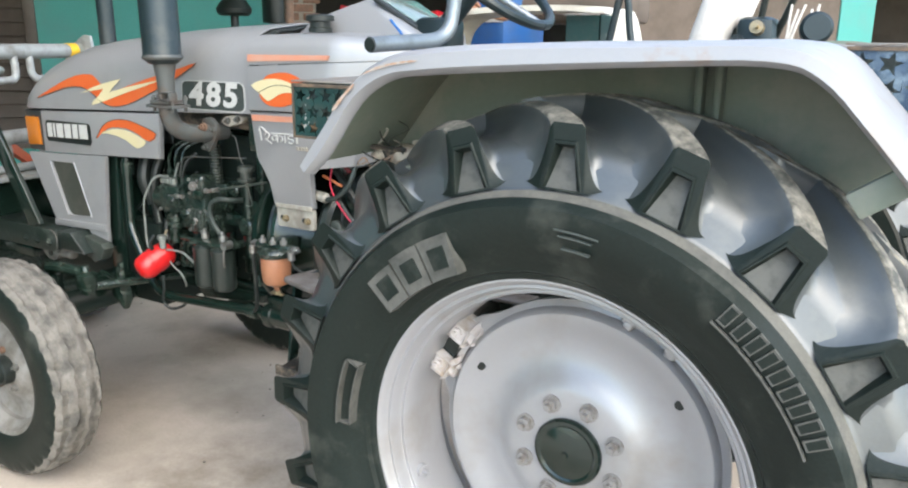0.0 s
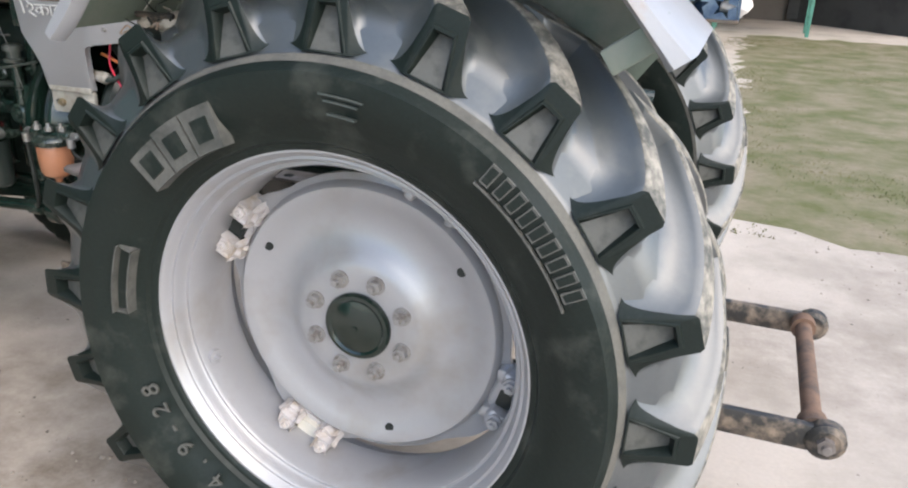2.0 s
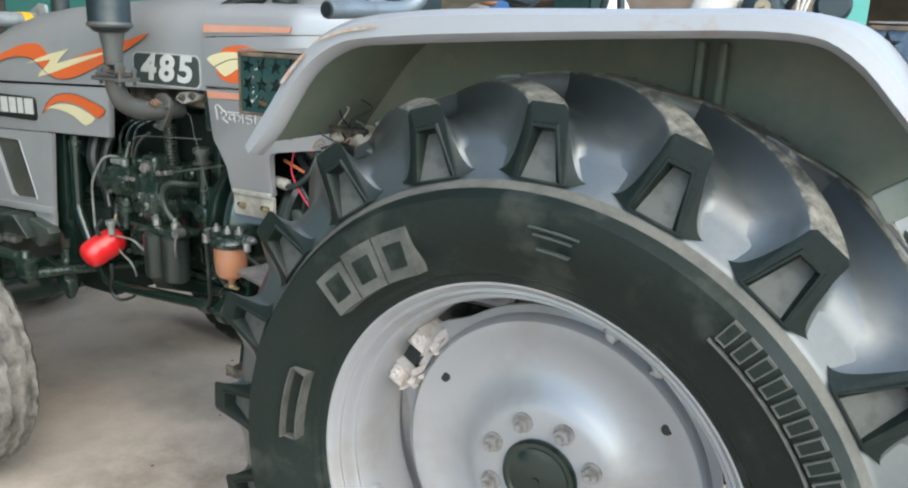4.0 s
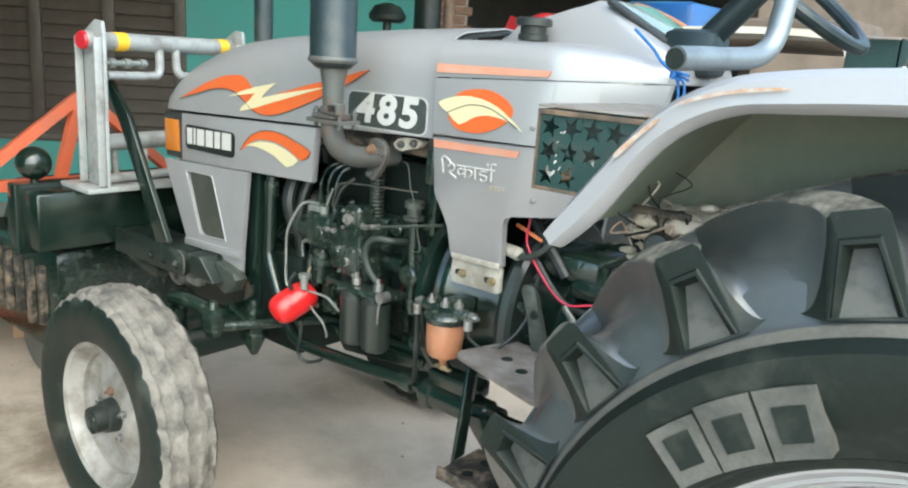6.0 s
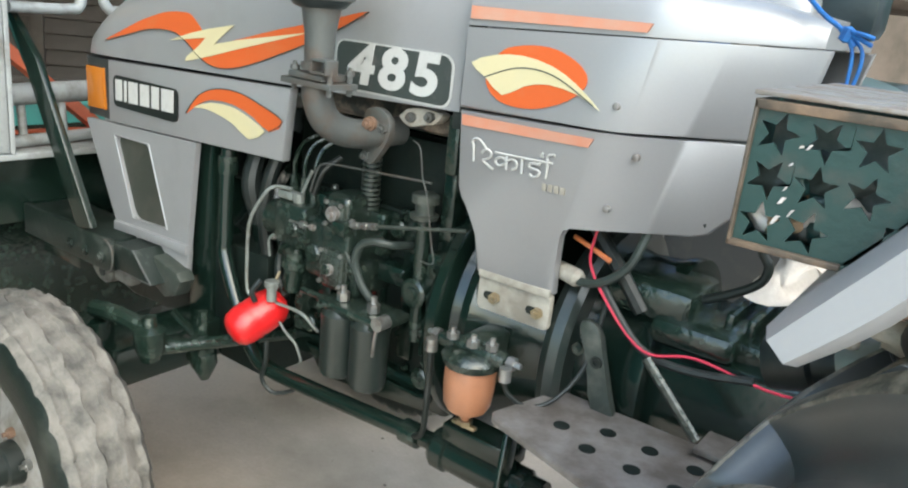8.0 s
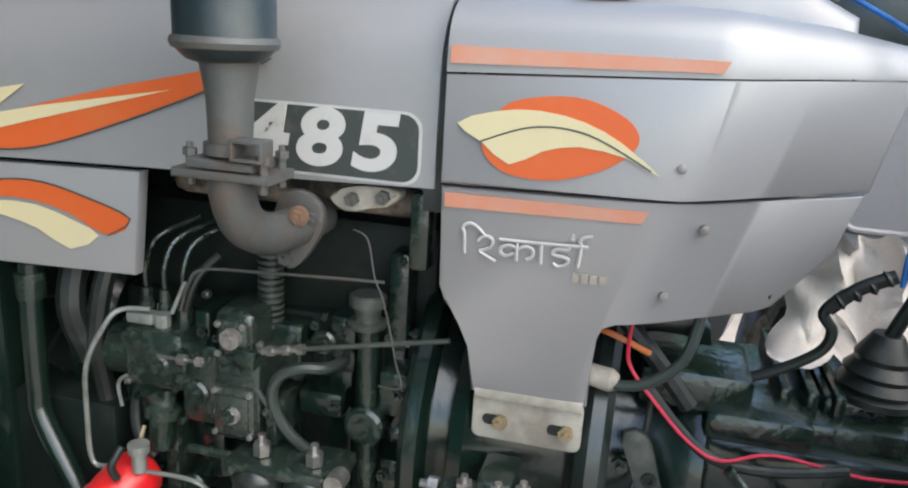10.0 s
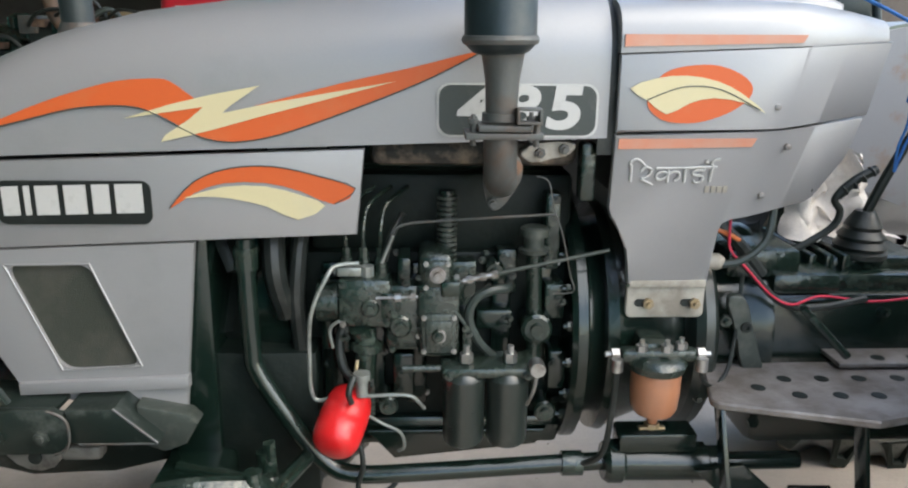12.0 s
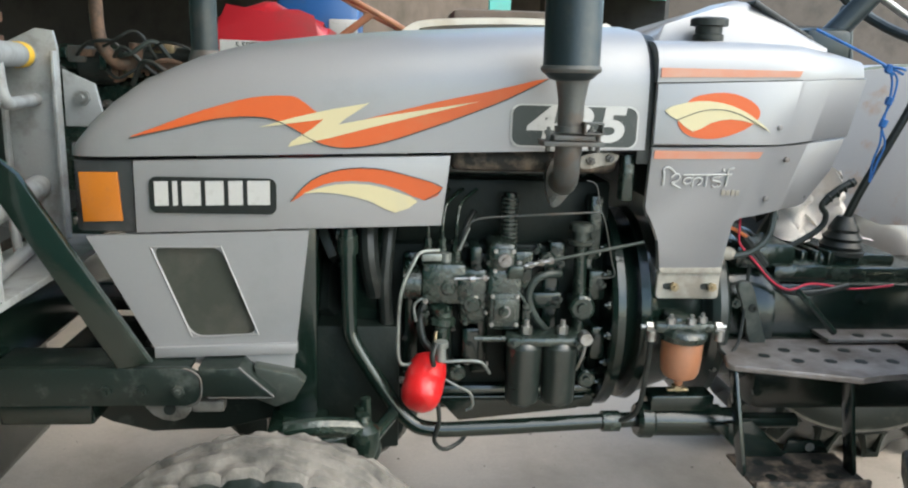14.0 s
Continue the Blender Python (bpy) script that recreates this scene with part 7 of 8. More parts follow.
sweep(bm, [(-1.862, -0.235, 1.03), (-1.862, -0.24, 0.95), (-1.858, -0.245, 0.83), (-1.848, -0.25, 0.775), (-1.78, -0.26, 0.665), (-1.725, -0.265, 0.595), (-1.67, -0.27, 0.573), (-1.55, -0.27, 0.575), (-1.35, -0.265, 0.583), (-1.19, -0.262, 0.590)], 0.0175, 14, 6)
part("side_pipe", bm, IRON, tractor, "glossy black side pipe")
bm = bmesh.new()
lathe(bm, [(-0.02, 0.0), (-0.02, 0.024), (0.02, 0.024), (0.02, 0)], (-1.255, -0.264, 0.587), (1, 0, 0), 18)
part("pipe_clip", bm, IRONB, tractor, "grey pipe clip")
bm = bmesh.new()
lathe(bm, [(-0.02, 0.0), (-0.02, 0.022), (0.02, 0.022), (0.02, 0)], (-1.862, -0.237, 0.995), (0, 0, 1), 16)
part("pipe_clip", bm, IRONB, tractor, "grey pipe clip")

# three-point linkage behind
for s in (-1, 1):
    bm = bmesh.new()
    block(bm, 0.20, 0.90, *sorted((s * 0.278, s * 0.302)), 0.362, 0.425, 0.006)
    link = part("lower_link", bm, SCUFFED, tractor, "scuffed black lower link arm")
    bm = bmesh.new()
    lathe(bm, [(-0.022, 0), (-0.022, 0.030), (-0.014, 0.042), (0.014, 0.042), (0.022, 0.030), (0.022, 0)], (0.925, s * 0.29, 0.394), (0, 1, 0), 24)
    part("link_ball", bm, SCUFFED, link, "grey ball end")
    bm = bmesh.new()
    nut(bm, (0.925, s * 0.312, 0.394), (0, s, 0), 0.020, 0.014)
    part("link_nut", bm, STEP, link)
bm = bmesh.new()
rod(bm, (0.90, -0.27, 0.400), (0.90, 0.27, 0.400), 0.022, 0.022, 20)
lathe(bm, [(-0.02, 0), (-0.02, 0.032), (0.02, 0.032), (0.02, 0)], (0.90, 0.255, 0.40), (0, 1, 0), 18)
lathe(bm, [(-0.02, 0), (-0.02, 0.032), (0.02, 0.032), (0.02, 0)], (0.90, -0.255, 0.40), (0, 1, 0), 18)
part("cross_bar", bm, RUST, tractor, "rusty brown cross bar")
for s in (-1, 1):
    bm = bmesh.new()
    rod(bm, (0.10, s * 0.20, 1.0), (0.42, s * 0.25, 0.98), 0.026)
    arm = part("lift_arm", bm, IRON, tractor, "black lift arm")
    bm = bmesh.new()
    rod(bm, (0.55, s * 0.29, 0.42), (0.38, s * 0.24, 0.95), 0.016)
    part("lift_rod", bm, SCUFFED, arm, "black lift rod")

# ---- buildings round the yard ----
# the long wall stands askew to the tractor: u runs along it, w out of it
WALL = Matrix.Translation((-4.4, 3.7, 0)) @ Matrix.Rotation(math.atan2(0.766, 0.643), 4, "Z")


def wall_block(bm, u0, u1, w0, w1, z0, z1, bev=0.0, k=0):
    block(bm, u0, u1, w0, w1, z0, z1, bev, WALL, k)


bm = bmesh.new()
wall_block(bm, -2.27, -0.30, 0, 0.24, 0, 3.6)
wall_block(bm, -14.0, -2.27, 0, 0.24, 0, 0.52)
wall_block(bm, -14.0, -2.27, 0, 0.24, 2.6, 3.6)
wall_block(bm, -14.0, -8.2, 0, 0.24, 0.52, 2.6)
wall_block(bm, -0.30, 12.0, 0, 0.24, 2.75, 3.6)
wall_block(bm, 6.0, 6.5, -0.02, 0.26, 0, 2.75)
setting("wall_north", bm, TEALWALL, "turquoise painted house wall, slightly stained", "wall")
bm = bmesh.new()
wall_block(bm, -0.30, 0.02, -0.004, 0.22, 0, 2.75)
jamb = setting("brick_jamb", bm, MORTAR, "bare red brown brick door jamb", "wall")
bmk = bmesh.new()
block(bmk, -0.075, 0.075, -0.05, 0.05, -0.032, 0.032, 0.004, None, 0, 1)
first = None
for r in range(36):
    for c in range(2):
        o = part("brick", bmk, BRICK, jamb) if first is None else new("brick", first.data)
        if first is None:
            first = o
        o.parent = jamb
        o.matrix_basis = WALL @ pose(-0.22 + 0.162 * c + (0.04 if r % 2 else -0.02) * (1 if c else 0.3), 0.030, 0.04 + r * 0.0755)
bm = bmesh.new()
wall_block(bm, -8.2, -2.27, 0.06, 0.10, 0.52, 2.6)
sh = setting("shutter_1", bm, SHUTTER, "brown painted louvred shutters", "shutter")
bmk = bmesh.new()
block(bmk, -0.24, 0.24, -0.010, 0.010, -0.060, 0.060, 0.003, None, 0, 1)
first = None
for c in range(8):
    for r in range(18):
        o = part("slat", bmk, SHUTTER, sh) if first is None else new("slat", first.data)
        first = first or o
        o.parent = sh
        o.matrix_basis = WALL @ pose(-2.60 - 0.54 * c, 0.025, 0.61 + r * 0.110, -20, 0, 0)
bm = bmesh.new()
for c in range(11):
    wall_block(bm, -2.36 - 0.54 * c, -2.27 - 0.54 * c, -0.03, 0.06, 0.52, 2.6, 0.006)
wall_block(bm, -8.2, -2.361, -0.032, 0.06, 0.52, 0.57, 0.004)
setting("shutter_frame", bm, SHUTTER, "brown wooden shutter frame", "frame")
# store behind the opening; its unlit dark is put into the wall colour
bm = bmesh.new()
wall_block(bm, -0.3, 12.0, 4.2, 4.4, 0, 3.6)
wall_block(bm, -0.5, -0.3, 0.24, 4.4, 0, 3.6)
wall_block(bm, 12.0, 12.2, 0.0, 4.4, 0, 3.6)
setting("wall_store", bm, DARKROOM, "store room walls, their unlit dark put into the colour", "wall")
bm = bmesh.new()
wall_block(bm, 2.7, 6.0, 0.0, 0.2, 0, 2.75)
setting("wall_plaster", bm, MUDWALL, "brown plastered wall", "wall")
bm = bmesh.new()
wall_block(bm, -14.0, 12.2, -0.5, 4.6, 3.6, 3.75)
setting("ceiling_store", bm, ROOFM, "grey roof slab of the house", "roof")
# unseen roof that shades the front end of the tractor, carried by the house wall
bm = bmesh.new()
block(bm, -9.0, -1.75, -3.6, 4.4, 3.0, 3.1, 0)
setting("ceiling_front_shade", bm, ROOFM, "grey shed roof out of view, shading the tractor front", "roof")
# added wall, never in view: keeps low light off the tractor's front end
bm = bmesh.new()
block(bm, -9.0, -2.0, -3.6, -3.4, 0, 2.998, 0)
setting("wall_south_shade", bm, TEALWALL, "turquoise wall added out of view to shade the tractor front", "wall")
# gate wall far behind, with a table
bm = bmesh.new()
block(bm, -12, 14, 14.6, 14.9, 0, 3.4, 0)
setting("wall_far", bm, FARWALL, "brown wall far across the yard", "wall")
bm = bmesh.new()
for i in range(5):
    block(bm, 1.2 + i * 1.3, 2.44 + i * 1.3, 14.5, 14.58, 0.05, 2.5, 0.01)
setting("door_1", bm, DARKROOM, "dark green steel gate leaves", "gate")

# mossy earth and grass beyond the concrete
bm = bmesh.new()
nx, ny = 30, 60
grid = {}
for i in range(nx + 1):
    for j in range(ny + 1):
        x, y = 0.1 + 9.0 * i / nx, 2.0 + 10.0 * j / ny
        edge = min(i, nx - i, j, ny - j) / 3
        grid[i, j] = bm.verts.new((x + 0.1 * noise.noise(Vector((x, y, 0)) * 2), y + (0.25 * noise.noise(Vector((x * 1.3, y, 5)) * 1.5) if j < 3 else 0), 0.012 * min(1, edge) - 0.006 + 0.006 * noise.noise(Vector((x * 4, y * 4, 1)))))
for i in range(nx):
    for j in range(ny):
        bm.faces.new((grid[i, j], grid[i + 1, j], grid[i + 1, j + 1], grid[i, j + 1]))
setting("ground_moss", bm, MOSS, "mossy trodden earth with thin grass", "ground")
verts, faces = [], []
rnd = random.Random(11)
for i in range(60000):
    x, y = rnd.uniform(0.3, 6.5), 2.1 + 9.5 * rnd.random() ** 1.3
    d = noise.noise(Vector((x * 0.9, y * 0.7, 0))) + 0.5 * noise.noise(Vector((x * 3, y * 3, 4)))
    if d < rnd.uniform(-0.05, 0.45):
        continue
    h, a = rnd.uniform(0.006, 0.022), rnd.uniform(0, 6.28)
    bx, by = math.cos(a) * 0.005, math.sin(a) * 0.005
    n = len(verts)
    verts += [(x - bx, y - by, 0), (x + bx, y + by, 0), (x + rnd.uniform(-1, 1) * h, y + rnd.uniform(-1, 1) * h, h)]
    faces.append((n, n + 1, n + 2))
me = bpy.data.meshes.new("grass")
me.from_pydata(verts, [], faces)
me.materials.append(GRASSM)
tagged(new("grass", me), "patchy short dry green grass beside the concrete", "grass", kind="stuff")
# stone chips near the rear wheel and the drawbar
verts, faces = [], []
for i in range(420):
    if i % 3:
        x, y = rnd.gauss(-0.75, 0.35), rnd.gauss(-0.95, 0.30)
    else:
        x, y = rnd.gauss(1.6, 0.5), rnd.gauss(1.9, 0.25)
    r = 0.002 + 0.008 * rnd.random() ** 3
    n = len(verts)
    a = rnd.uniform(0, 6.28)
    verts += [(x + r * math.cos(a + w) * rnd.uniform(0.7, 1.2), y + r * math.sin(a + w) * rnd.uniform(0.7, 1.2), 0.0) for w in (0, 1.26, 2.51, 3.77, 5.03)] + [(x + r * 0.2, y, r * 0.9), (x - r * 0.3, y + r * 0.2, r * 0.8)]
    faces += [(n + q, n + (q + 1) % 5, n + 5 + (q > 2)) for q in range(5)]
me = bpy.data.meshes.new("stone_chips")
me.from_pydata(verts, [], faces)
me.materials.append(STONE)
tagged(new("stone_chips", me), "small stone chips scattered on the yard floor", "stones", kind="stuff")
# grit on the concrete
verts, faces = [], []
for i in range(1100):
    x, y = rnd.uniform(-4.0, 1.6), rnd.uniform(-1.7, 1.8)
    r = 0.001 + 0.006 * rnd.random() ** 6
    n = len(verts)
    a = rnd.uniform(0, 6.28)
    verts += [(x + r * math.cos(a + w) * rnd.uniform(0.7, 1.2), y + r * math.sin(a + w) * rnd.uniform(0.7, 1.2), 0) for w in (0, 1.57, 3.14, 4.71)] + [(x, y, r * 0.8)]
    faces += [(n + q, n + (q + 1) % 4, n + 4) for q in range(4)]
me = bpy.data.meshes.new("grit")
me.from_pydata(verts, [], faces)
me.materials.append(GRIT)
tagged(new("grit", me), "dark grit and crumbs scattered over the concrete", "grit", kind="stuff")

# ---- other machines ----
red = thing("tractor", (-2.6, 2.3, 0), "old red tractor without its bonnet, parked behind", "tractor")
red.scale = (0.955, 0.955, 0.955)
bm = bmesh.new()
prism(bm, [(-2.605, 1.30), (-2.598, 1.60), (-2.555, 1.643), (-2.476, 1.656), (-2.325, 1.725), (-2.275, 1.725), (-2.188, 1.646), (-2.10, 1.615), (-2.022, 1.612), (-2.02, 1.30)], 1.72, 2.30, 0.05, seg=6)
rc = part("cowl", bm, REDPAINT, red, "glossy red dash cowl", 62)
bm = bmesh.new()
prism(bm, [(-2.525, 1.468), (-2.262, 1.500), (-2.256, 1.530), (-2.262, 1.542), (-2.525, 1.544)], 1.716, 1.7195)
part("label", bm, WHITE, rc, "white speed label")
writing("label_words", "5 SPEED", 0.040, BADGE, rc, Matrix.Translation((-2.385, 1.7155, 1.520)) @ Matrix.Rotation(radians(-1), 4, "Y") @ SIDE, 0.0004, 0.0, 0.001)
bm = bmesh.new()
block(bm, -3.65, -2.5, 2.12, 2.42, 0.75, 1.38, 0.03)
block(bm, -3.5, -2.55, 2.16, 2.38, 1.36, 1.46, 0.02)
for i in range(4):
    lathe(bm, [(0, 0), (0, 0.06), (0.05, 0.06), (0.07, 0.03), (0.07, 0)], (-3.4 + i * 0.24, 2.2, 1.44), (0, 0, 1), 16)
part("engine_block", bm, IRONB, red, "oily bare engine")
bm = bmesh.new()
rod(bm, (-3.15, 2.05, 1.44), (-2.62, 2.05, 1.47), 0.045)
sweep(bm, [(-2.62, 2.05, 1.47), (-2.56, 2.05, 1.46), (-2.53, 2.05, 1.40)], 0.045)
lathe(bm, [(-0.08, 0), (-0.08, 0.09), (0.08, 0.09), (0.08, 0)], (-3.2, 2.1, 1.40), (1, 0, 0), 20)
part("air_hose", bm, HOSE, red, "black air hose")
bm = bmesh.new()
sweep(bm, [(-3.17, 2.0, 1.80), (-3.17, 2.0, 1.62), (-3.15, 2.0, 1.50), (-3.08, 2.0, 1.42), (-3.0, 2.0, 1.44), (-2.99, 2.0, 1.52)], 0.032, 12)
block(bm, -3.04, -2.75, 1.98, 2.06, 1.38, 1.43, 0.01)
part("exhaust_pipe", bm, RUST, red, "rusty bent exhaust pipe")
rnd = random.Random(5)
for i in range(26):
    bm = bmesh.new()
    x, z, w, h = rnd.uniform(-3.6, -2.7), rnd.uniform(1.1, 1.5), rnd.uniform(0.03, 0.12), rnd.uniform(0.03, 0.10)
    if i % 3:
        block(bm, x, x + w, rnd.uniform(1.98, 2.06), 2.15, z, z + h, 0.008)
    else:
        lathe(bm, [(0, 0), (0, h * 0.5), (0.05, h * 0.5), (0.06, h * 0.3), (0.08, h * 0.3), (0.08, 0)], (x, 2.10, z), (0, -1, 0), 14)
    part("engine_fitting", bm, rnd.choice((IRONB, RUST, IRON, EXHAUST, BRASS)), red, "oily engine fitting")
for i in range(9):
    bm = bmesh.new()
    x, z = rnd.uniform(-3.6, -2.9), rnd.uniform(1.25, 1.5)
    sweep(bm, [(x, 2.0, z), (x + 0.08, 1.95, z + rnd.uniform(-0.05, 0.12)), (x + 0.2, 1.97, z + rnd.uniform(-0.1, 0.1)), (x + 0.3, 2.02, z - 0.1)], rnd.uniform(0.006, 0.014), 8)
    part("engine_hose", bm, rnd.choice((HOSE, RUST, HOSE, GREYCABLE)), red, "loose hose")
bm = bmesh.new()
block(bm, -3.9, -3.5, 2.0, 2.55, 0.6, 1.2, 0.03)
part("chassis", bm, SOOT, red, "dark chassis")
bm = bmesh.new()
block(bm, -1.96, -0.9, 2.1, 2.5, 0.6, 1.0, 0.03)
part("rear_casting", bm, SOOT, red, "dark rear casting")
for y in (1.62, 2.98):
    bm = bmesh.new()
    lathe(bm, [(-0.17, 0.35), (-0.18, 0.5), (-0.15, 0.62), (0, 0.66), (0.15, 0.62), (0.18, 0.5), (0.17, 0.35), (0.03, 0.32), (0.03, 0), (-0.03, 0), (-0.03, 0.32)], (-1.15, y, 0.66), (0, 1, 0), 40)
    part("rear_wheel", bm, RUBBER, red, "black tyre")
    bm = bmesh.new()
    lathe(bm, [(-0.08, 0.2), (-0.09, 0.3), (-0.06, 0.36), (0.06, 0.36), (0.09, 0.3), (0.08, 0.2), (0.02, 0.18), (0.02, 0), (-0.02, 0), (-0.02, 0.18)], (-3.6, y + (0.12 if y < 2 else -0.12), 0.365), (0, 1, 0), 32)
    part("front_wheel", bm, RUBBER, red, "black tyre")
for y0, y1 in ((1.52, 1.95),):
    bm = bmesh.new()
    up = spline([(-1.80, 0, 1.25), (-1.735, 0, 1.52), (-1.67, 0, 1.615), (-1.56, 0, 1.655), (-1.2, 0, 1.675), (-0.82, 0, 1.668), (-0.71, 0, 1.62), (-0.64, 0, 1.30)], 5)
    lo = [Vector((-1.2 + (p.x + 1.2) * 0.95, 0, p.z - 0.028)) for p in up]
    prism(bm, [(p.x, p.z) for p in up] + [(p.x, p.z) for p in lo[::-1]], y0, y1, 0.004)
    part("fender", bm, CREAMPAINT, red, "cream rounded mudguard", 50)
bm = bmesh.new()
block(bm, -1.42, -0.80, 2.0, 2.45, 1.60, 1.745, 0.03)
part("seat", bm, MUDWALL, red, "worn brown seat cushion")
bm = bmesh.new()
c = Vector((-1.83, 2.25, 1.72))
pts = [c + 0.2 * (math.cos(radians(a)) * Vector((0.9, 0, -0.44)) + math.sin(radians(a)) * Vector((0, 1, 0))) for a in range(0, 361, 15)]
sweep(bm, pts, 0.016, 10, 1, 0, False)
rod(bm, (-2.05, 2.25, 1.55), (-1.83, 2.25, 1.72), 0.02)
part("steering_wheel", bm, WOOD, red, "brown wooden steering wheel")

blue = thing("tractor", (-2.4, 4.0, 0), "blue tractor standing in the dark behind", "tractor")
bm = bmesh.new()
block(bm, -2.42, -1.95, 2.75, 3.4, 1.2, 1.80, 0.05)
hd = part("hood", bm, BLUEPAINT, blue, "blue bonnet", 40)
bm = bmesh.new()
block(bm, -2.12, -1.96, 2.738, 2.749, 1.55, 1.635, 0.004)
part("label", bm, WHITE, hd, "white label")
bm = bmesh.new()
block(bm, -3.4, -0.6, 3.8, 4.3, 0.6, 1.2, 0.03)
part("chassis", bm, SOOT, blue, "black chassis")
for x, r in ((-0.9, 0.62), (-3.2, 0.38)):
    for y in (3.5, 4.6):
        bm = bmesh.new()
        lathe(bm, [(-0.14, 0), (-0.14, r * 0.9), (0, r), (0.14, r * 0.9), (0.14, 0)], (x, y, r), (0, 1, 0), 28)
        part("wheel", bm, RUBBER, blue, "black tyre")
bm = bmesh.new()
rod(bm, (-3.90, 2.20, 1.15), (-3.90, 2.20, 1.68), 0.030)
lathe(bm, [(0, 0), (0, 0.10), (0.02, 0.125), (0.05, 0.13), (0.11, 0.09), (0.13, 0.03), (0.13, 0)], (-3.90, 2.20, 1.665), (0, 0, 1), 28)
part("air_cleaner", bm, SOOT, red, "black mushroom air cleaner")
bm = bmesh.new()
lathe(bm, [(0, 0.05), (0.30, 0.05), (0.31, 0.105), (0.95, 0.105), (0.97, 0.03), (1.2, 0.03), (1.2, 0)], (-4.20, 3.0, 1.25), (0, 0, 1), 28)
block(bm, -4.3, -3.3, 3.7, 4.0, 1.05, 1.40, 0.04)
part("exhaust_pipe", bm, SOOT, blue, "black exhaust stack")
# light grey frame bolted on the front of the tractor
fr = thing("loader_frame", (-2.63, -0.1, 0.90), "light grey steel tube frame bolted to the tractor bumper", "implement")


def across(v, z, dx=0.0):
    """A point on the frame's line from the near plate (v = 0) to the far one (v = 1)."""
    return Vector((-2.585 - 0.10 * v + dx, -0.40 + 0.60 * v, z))


for v in (0.0, 1.0):
    p = across(v, 0)
    bm = bmesh.new()
    prism(bm, [(p.x - 0.060, 0.905), (p.x - 0.060, 1.405), (p.x + 0.02, 1.445), (p.x + 0.062, 1.44), (p.x + 0.070, 1.40), (p.x + 0.070, 0.905)], p.y - 0.007, p.y + 0.007, 0.003)
    plate = part("post_plate", bm, WHITESTEEL, fr, "light grey upright plate")
    bm = bmesh.new()
    block(bm, p.x + 0.062, p.x + 0.072, p.y - 0.035, p.y - 0.009, 0.91, 1.39, 0.003)
    part("plate_flange", bm, WHITESTEEL, plate, "folded edge")
    bm = bmesh.new()
    block(bm, p.x - 0.066, p.x - 0.056, p.y - 0.035, p.y - 0.009, 0.91, 1.39, 0.003)
    part("plate_flange", bm, WHITESTEEL, plate, "folded edge")
bm = bmesh.new()
prism(bm, [(-2.614, 1.20), (-2.614, 1.345), (-2.535, 1.31), (-2.52, 1.24), (-2.56, 1.20)], 0.212, 0.226, 0.003)
ear = part("hinge_plate", bm, WHITESTEEL, fr, "light grey hinge plate")
bm = bmesh.new()
nut(bm, (-2.565, 0.212, 1.275), (0, -1, 0), 0.020, 0.016)
part("hinge_bolt", bm, STEEL, ear, "bright bolt")
for z, r, v0, v1, dx in ((1.378, 0.030, -0.06, 1.0, -0.01), (1.045, 0.029, 0.02, 1.0, 0.0), (0.925, 0.016, 0.0, 1.0, 0.02)):
    bm = bmesh.new()
    rod(bm, across(v0, z, dx), across(v1, z, dx), r, r, 20)
    part("tube", bm, WHITESTEEL, fr, "light grey tube")
bm = bmesh.new()
sweep(bm, [across(0.06, 1.268, 0.01), across(0.35, 1.268, 0.01), across(0.40, 1.275, 0.01), across(0.42, 1.30, 0.005), across(0.42, 1.36)], 0.015, 12, 5)
part("tube", bm, WHITESTEEL, fr, "light grey bent tube")
bm = bmesh.new()
sweep(bm, [across(1.0, 1.268, 0.01), across(0.62, 1.268, 0.01), across(0.56, 1.275, 0.01), across(0.54, 1.30, 0.005), across(0.54, 1.36)], 0.015, 12, 5)
part("tube", bm, WHITESTEEL, fr, "light grey bent tube")
bm = bmesh.new()
rod(bm, across(0.05, 1.308), across(0.33, 1.308), 0.010, 0.010, 12)
for v in (0.10, 0.20, 0.30):
    rod(bm, across(v - 0.018, 1.308), across(v + 0.018, 1.308), 0.017, 0.017, 12)
part("latch_pin", bm, PIPE, fr, "pale latch pin")
for v in (0.10, 0.30, 0.55, 0.72, 0.86):
    bm = bmesh.new()
    rod(bm, across(v, 0.93, 0.01), across(v, 1.03), 0.011, 0.011, 12)
    part("rung", bm, WHITESTEEL, fr, "light grey short rung")
for v in (0.16, 0.9):
    bm = bmesh.new()
    d = across(1, 0) - across(0, 0)
    lathe(bm, [(-0.022, 0.0300), (-0.022, 0.0318), (0.022, 0.0318), (0.022, 0.0300)], across(v, 1.378, -0.01), d, 20)
    part("tape", bm, YELLOW, fr, "yellow tape")
bm = bmesh.new()
rod(bm, across(-0.075, 1.378, -0.01), across(-0.058, 1.378, -0.01), 0.026, 0.031, 18)
part("end_cap", bm, REDPAINT, fr, "red tube end cap")
bm = bmesh.new()
block(bm, -2.72, -2.52, -0.47, 0.26, 0.886, 0.904, 0.004)
part("base_plate", bm, WHITESTEEL, fr, "light grey base plate")

# orange implement in front of it, with a black ball
imp = thing("cultivator", (-3.1, -0.4, 0), "orange painted cultivator frame with black ball", "implement")
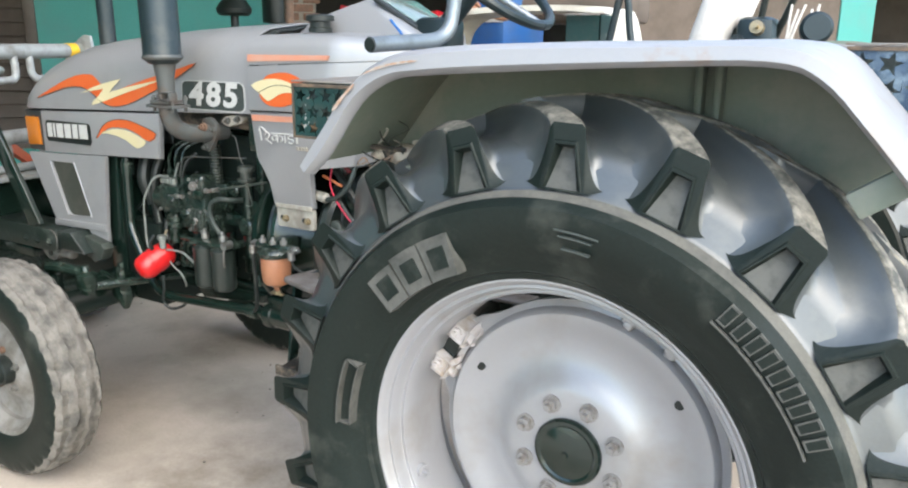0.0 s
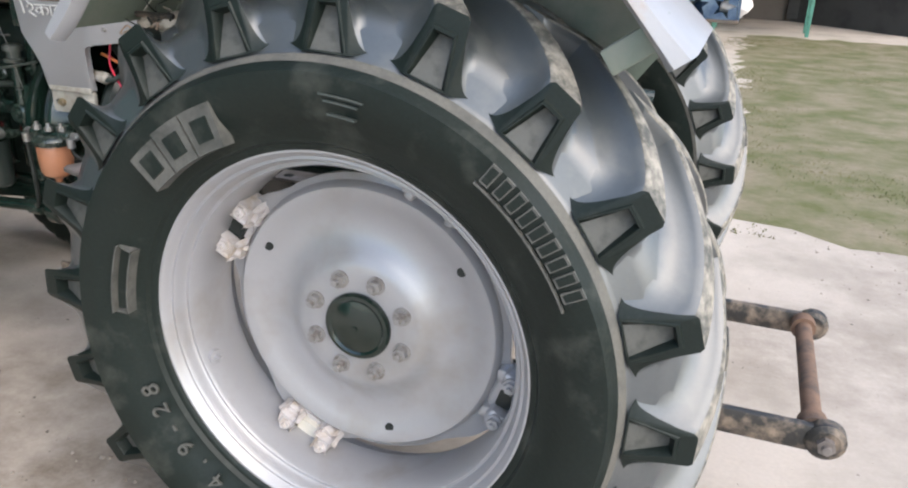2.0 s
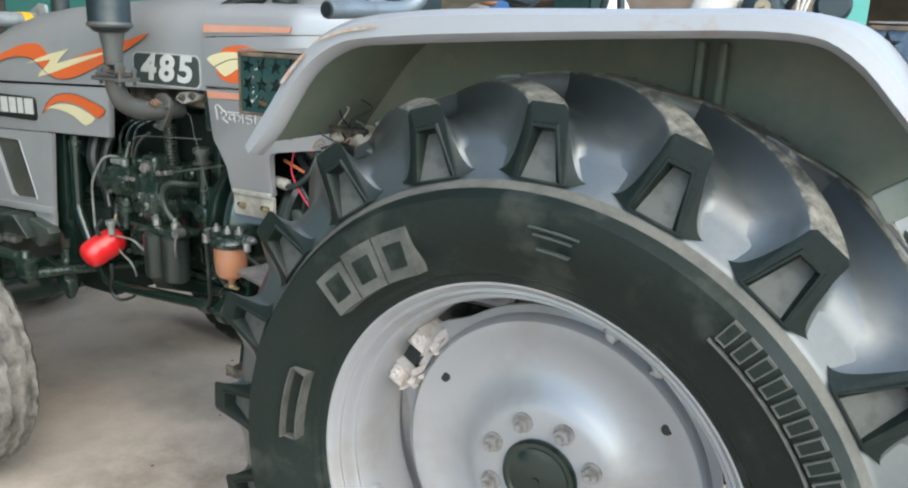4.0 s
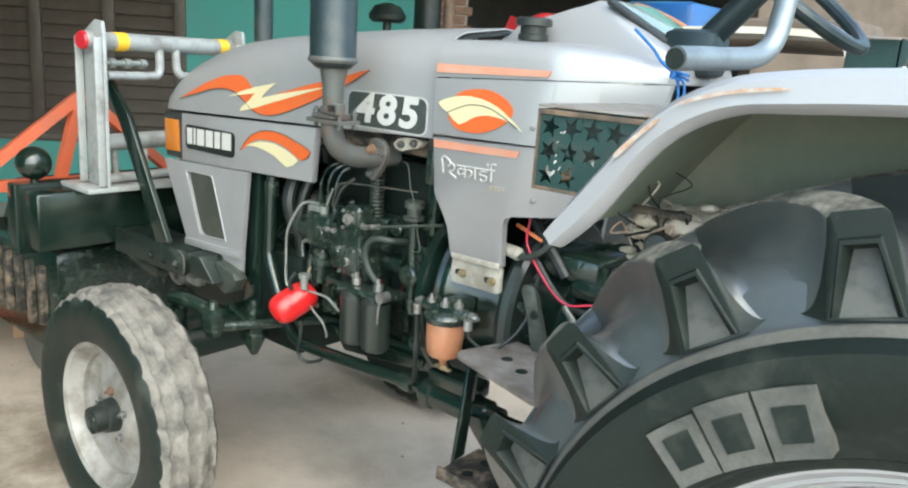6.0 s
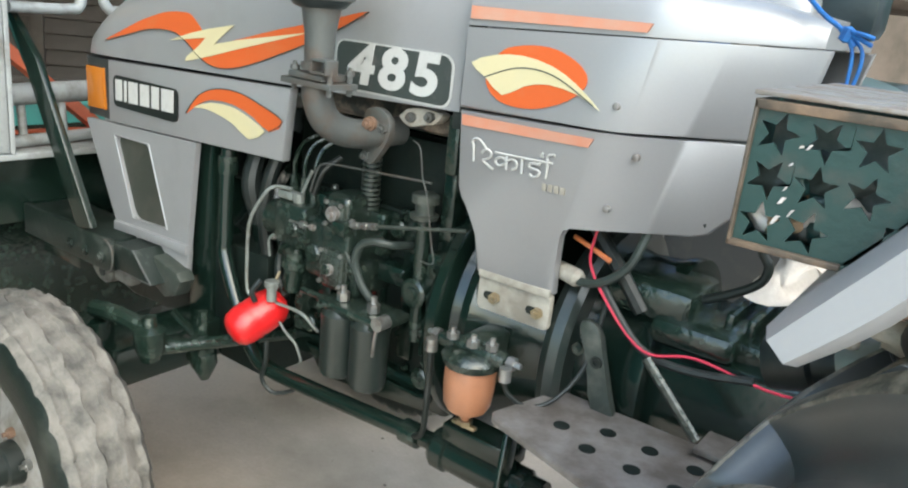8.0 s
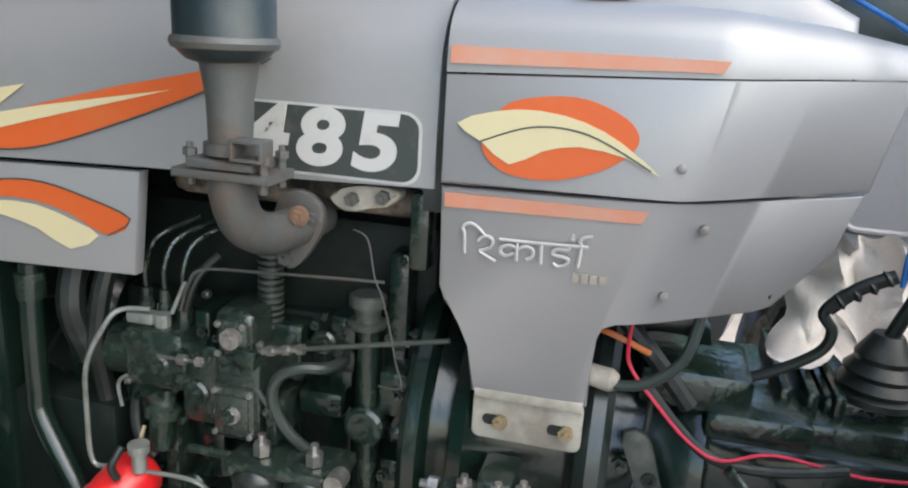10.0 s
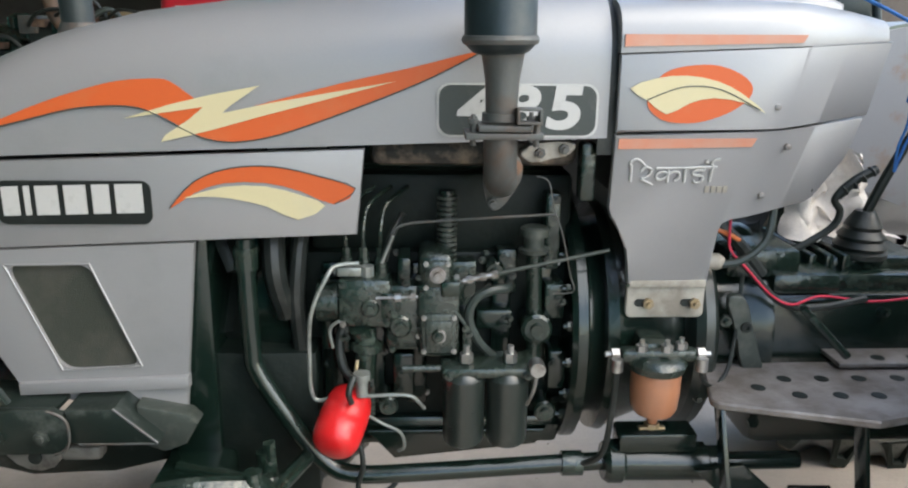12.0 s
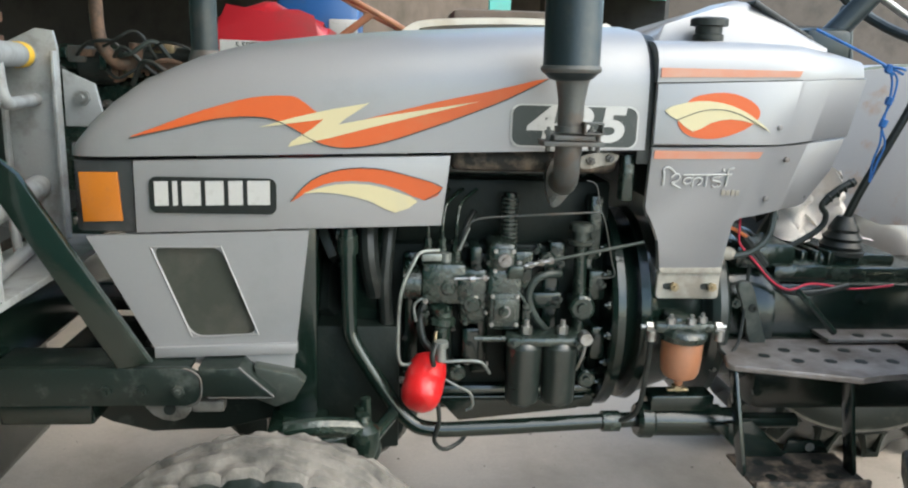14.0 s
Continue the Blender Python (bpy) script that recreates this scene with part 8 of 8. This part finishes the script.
for a, b, r in (((-3.0, -0.262, 1.165), (-3.02, -0.60, 0.90), 0.028), ((-3.0, -0.262, 1.165), (-3.0, -0.35, 0.84), 0.026), ((-3.0, -0.24, 1.165), (-2.98, 0.10, 0.86), 0.026), ((-3.02, -0.75, 0.845), (-2.97, 0.25, 0.845), 0.028), ((-3.2, -0.70, 0.12), (-3.9, -0.30, 0.12), 0.05)):
    bm = bmesh.new()
    sweep(bm, [a, b], r, 4, 1, 0, False)
    part("frame_bar", bm, ORPAINT, imp, "orange square bar")
# dark block added to stand for shadowed clutter in front of the bumper
bm = bmesh.new()
block(bm, -3.55, -2.84, -0.45, 0.55, 0.20, 0.62, 0.04)
case = part("clutter_block", bm, IRONB, imp, "dark block added for the dim clutter below the bumper")
bm = bmesh.new()
prism(bm, [(-3.45, 0.62), (-2.86, 0.62), (-2.90, 0.80), (-3.3, 0.82)], -0.40, 0.45, 0.02)
part("case_top", bm, IRONB, case, "sloped top of the added dark block")
for y in (-0.3, 0.4):
    bm = bmesh.new()
    lathe(bm, [(-0.06, 0.06), (-0.07, 0.18), (-0.04, 0.20), (0.04, 0.20), (0.07, 0.18), (0.06, 0.06)], (-3.2, y, 0.20), (0, 1, 0), 24, 0, True)
    part("land_wheel", bm, RUBBER, imp, "small black wheel")
for i in range(6):
    bm = bmesh.new()
    x = -3.45 + 0.1 * i
    block(bm, x, x + 0.03, -0.475, -0.44, 0.30 + 0.02 * (i % 2), 0.55, 0.006)
    part("case_rib", bm, SCUFFED, case, "scuffed rib on the added dark block")
bm = bmesh.new()
lathe(bm, [(0.056 * -math.cos(radians(a)), 0.056 * math.sin(radians(a))) for a in range(0, 181, 12)], (-2.74, -0.545, 0.965), (0, 0, 1), 28)
rod(bm, (-2.74, -0.545, 0.85), (-2.74, -0.545, 0.915), 0.014)
part("ball", bm, IRON, fr, "black ball knob")
# offcuts lying in front
for x, y, a, w, d, h in ((-4.4, 0.35, 20, 0.30, 0.12, 0.09), (-4.2, 0.05, -15, 0.34, 0.12, 0.08), (-4.0, 0.40, 40, 0.22, 0.10, 0.07), (-3.7, -0.15, 70, 0.26, 0.11, 0.08)):
    bm = bmesh.new()
    block(bm, -w / 2, w / 2, -d / 2, d / 2, 0, h, 0.006, Matrix.Translation((x, y, 0)) @ Matrix.Rotation(radians(a), 4, "Z"))
    tagged(part("wood_offcut", bm, CARTON), "dusty brown wooden offcut lying on concrete", "offcut", "wood offcuts")

# table with boxes near the gate
tb = thing("table", (0.9, 12.2, 0), "green painted table with cartons on it", "table")
bm = bmesh.new()
block(bm, 0.0, 1.5, 11.9, 12.6, 0.74, 0.80, 0.01)
part("table_top", bm, GREENPAINT, tb)
for x in (0.04, 1.46):
    for y in (11.95, 12.55):
        bm = bmesh.new()
        block(bm, x - 0.03, x + 0.03, y - 0.03, y + 0.03, 0, 0.74, 0.005)
        part("leg", bm, GREENPAINT, tb)
for x, w in ((0.3, 0.3), (0.75, 0.35), (1.15, 0.28)):
    bm = bmesh.new()
    block(bm, x - w / 2, x + w / 2, 12.0, 12.4, 0.80, 0.80 + w * 0.9, 0.006)
    tagged(part("carton", bm, CARTON), "brown cardboard carton on the green table", "carton", "cartons")
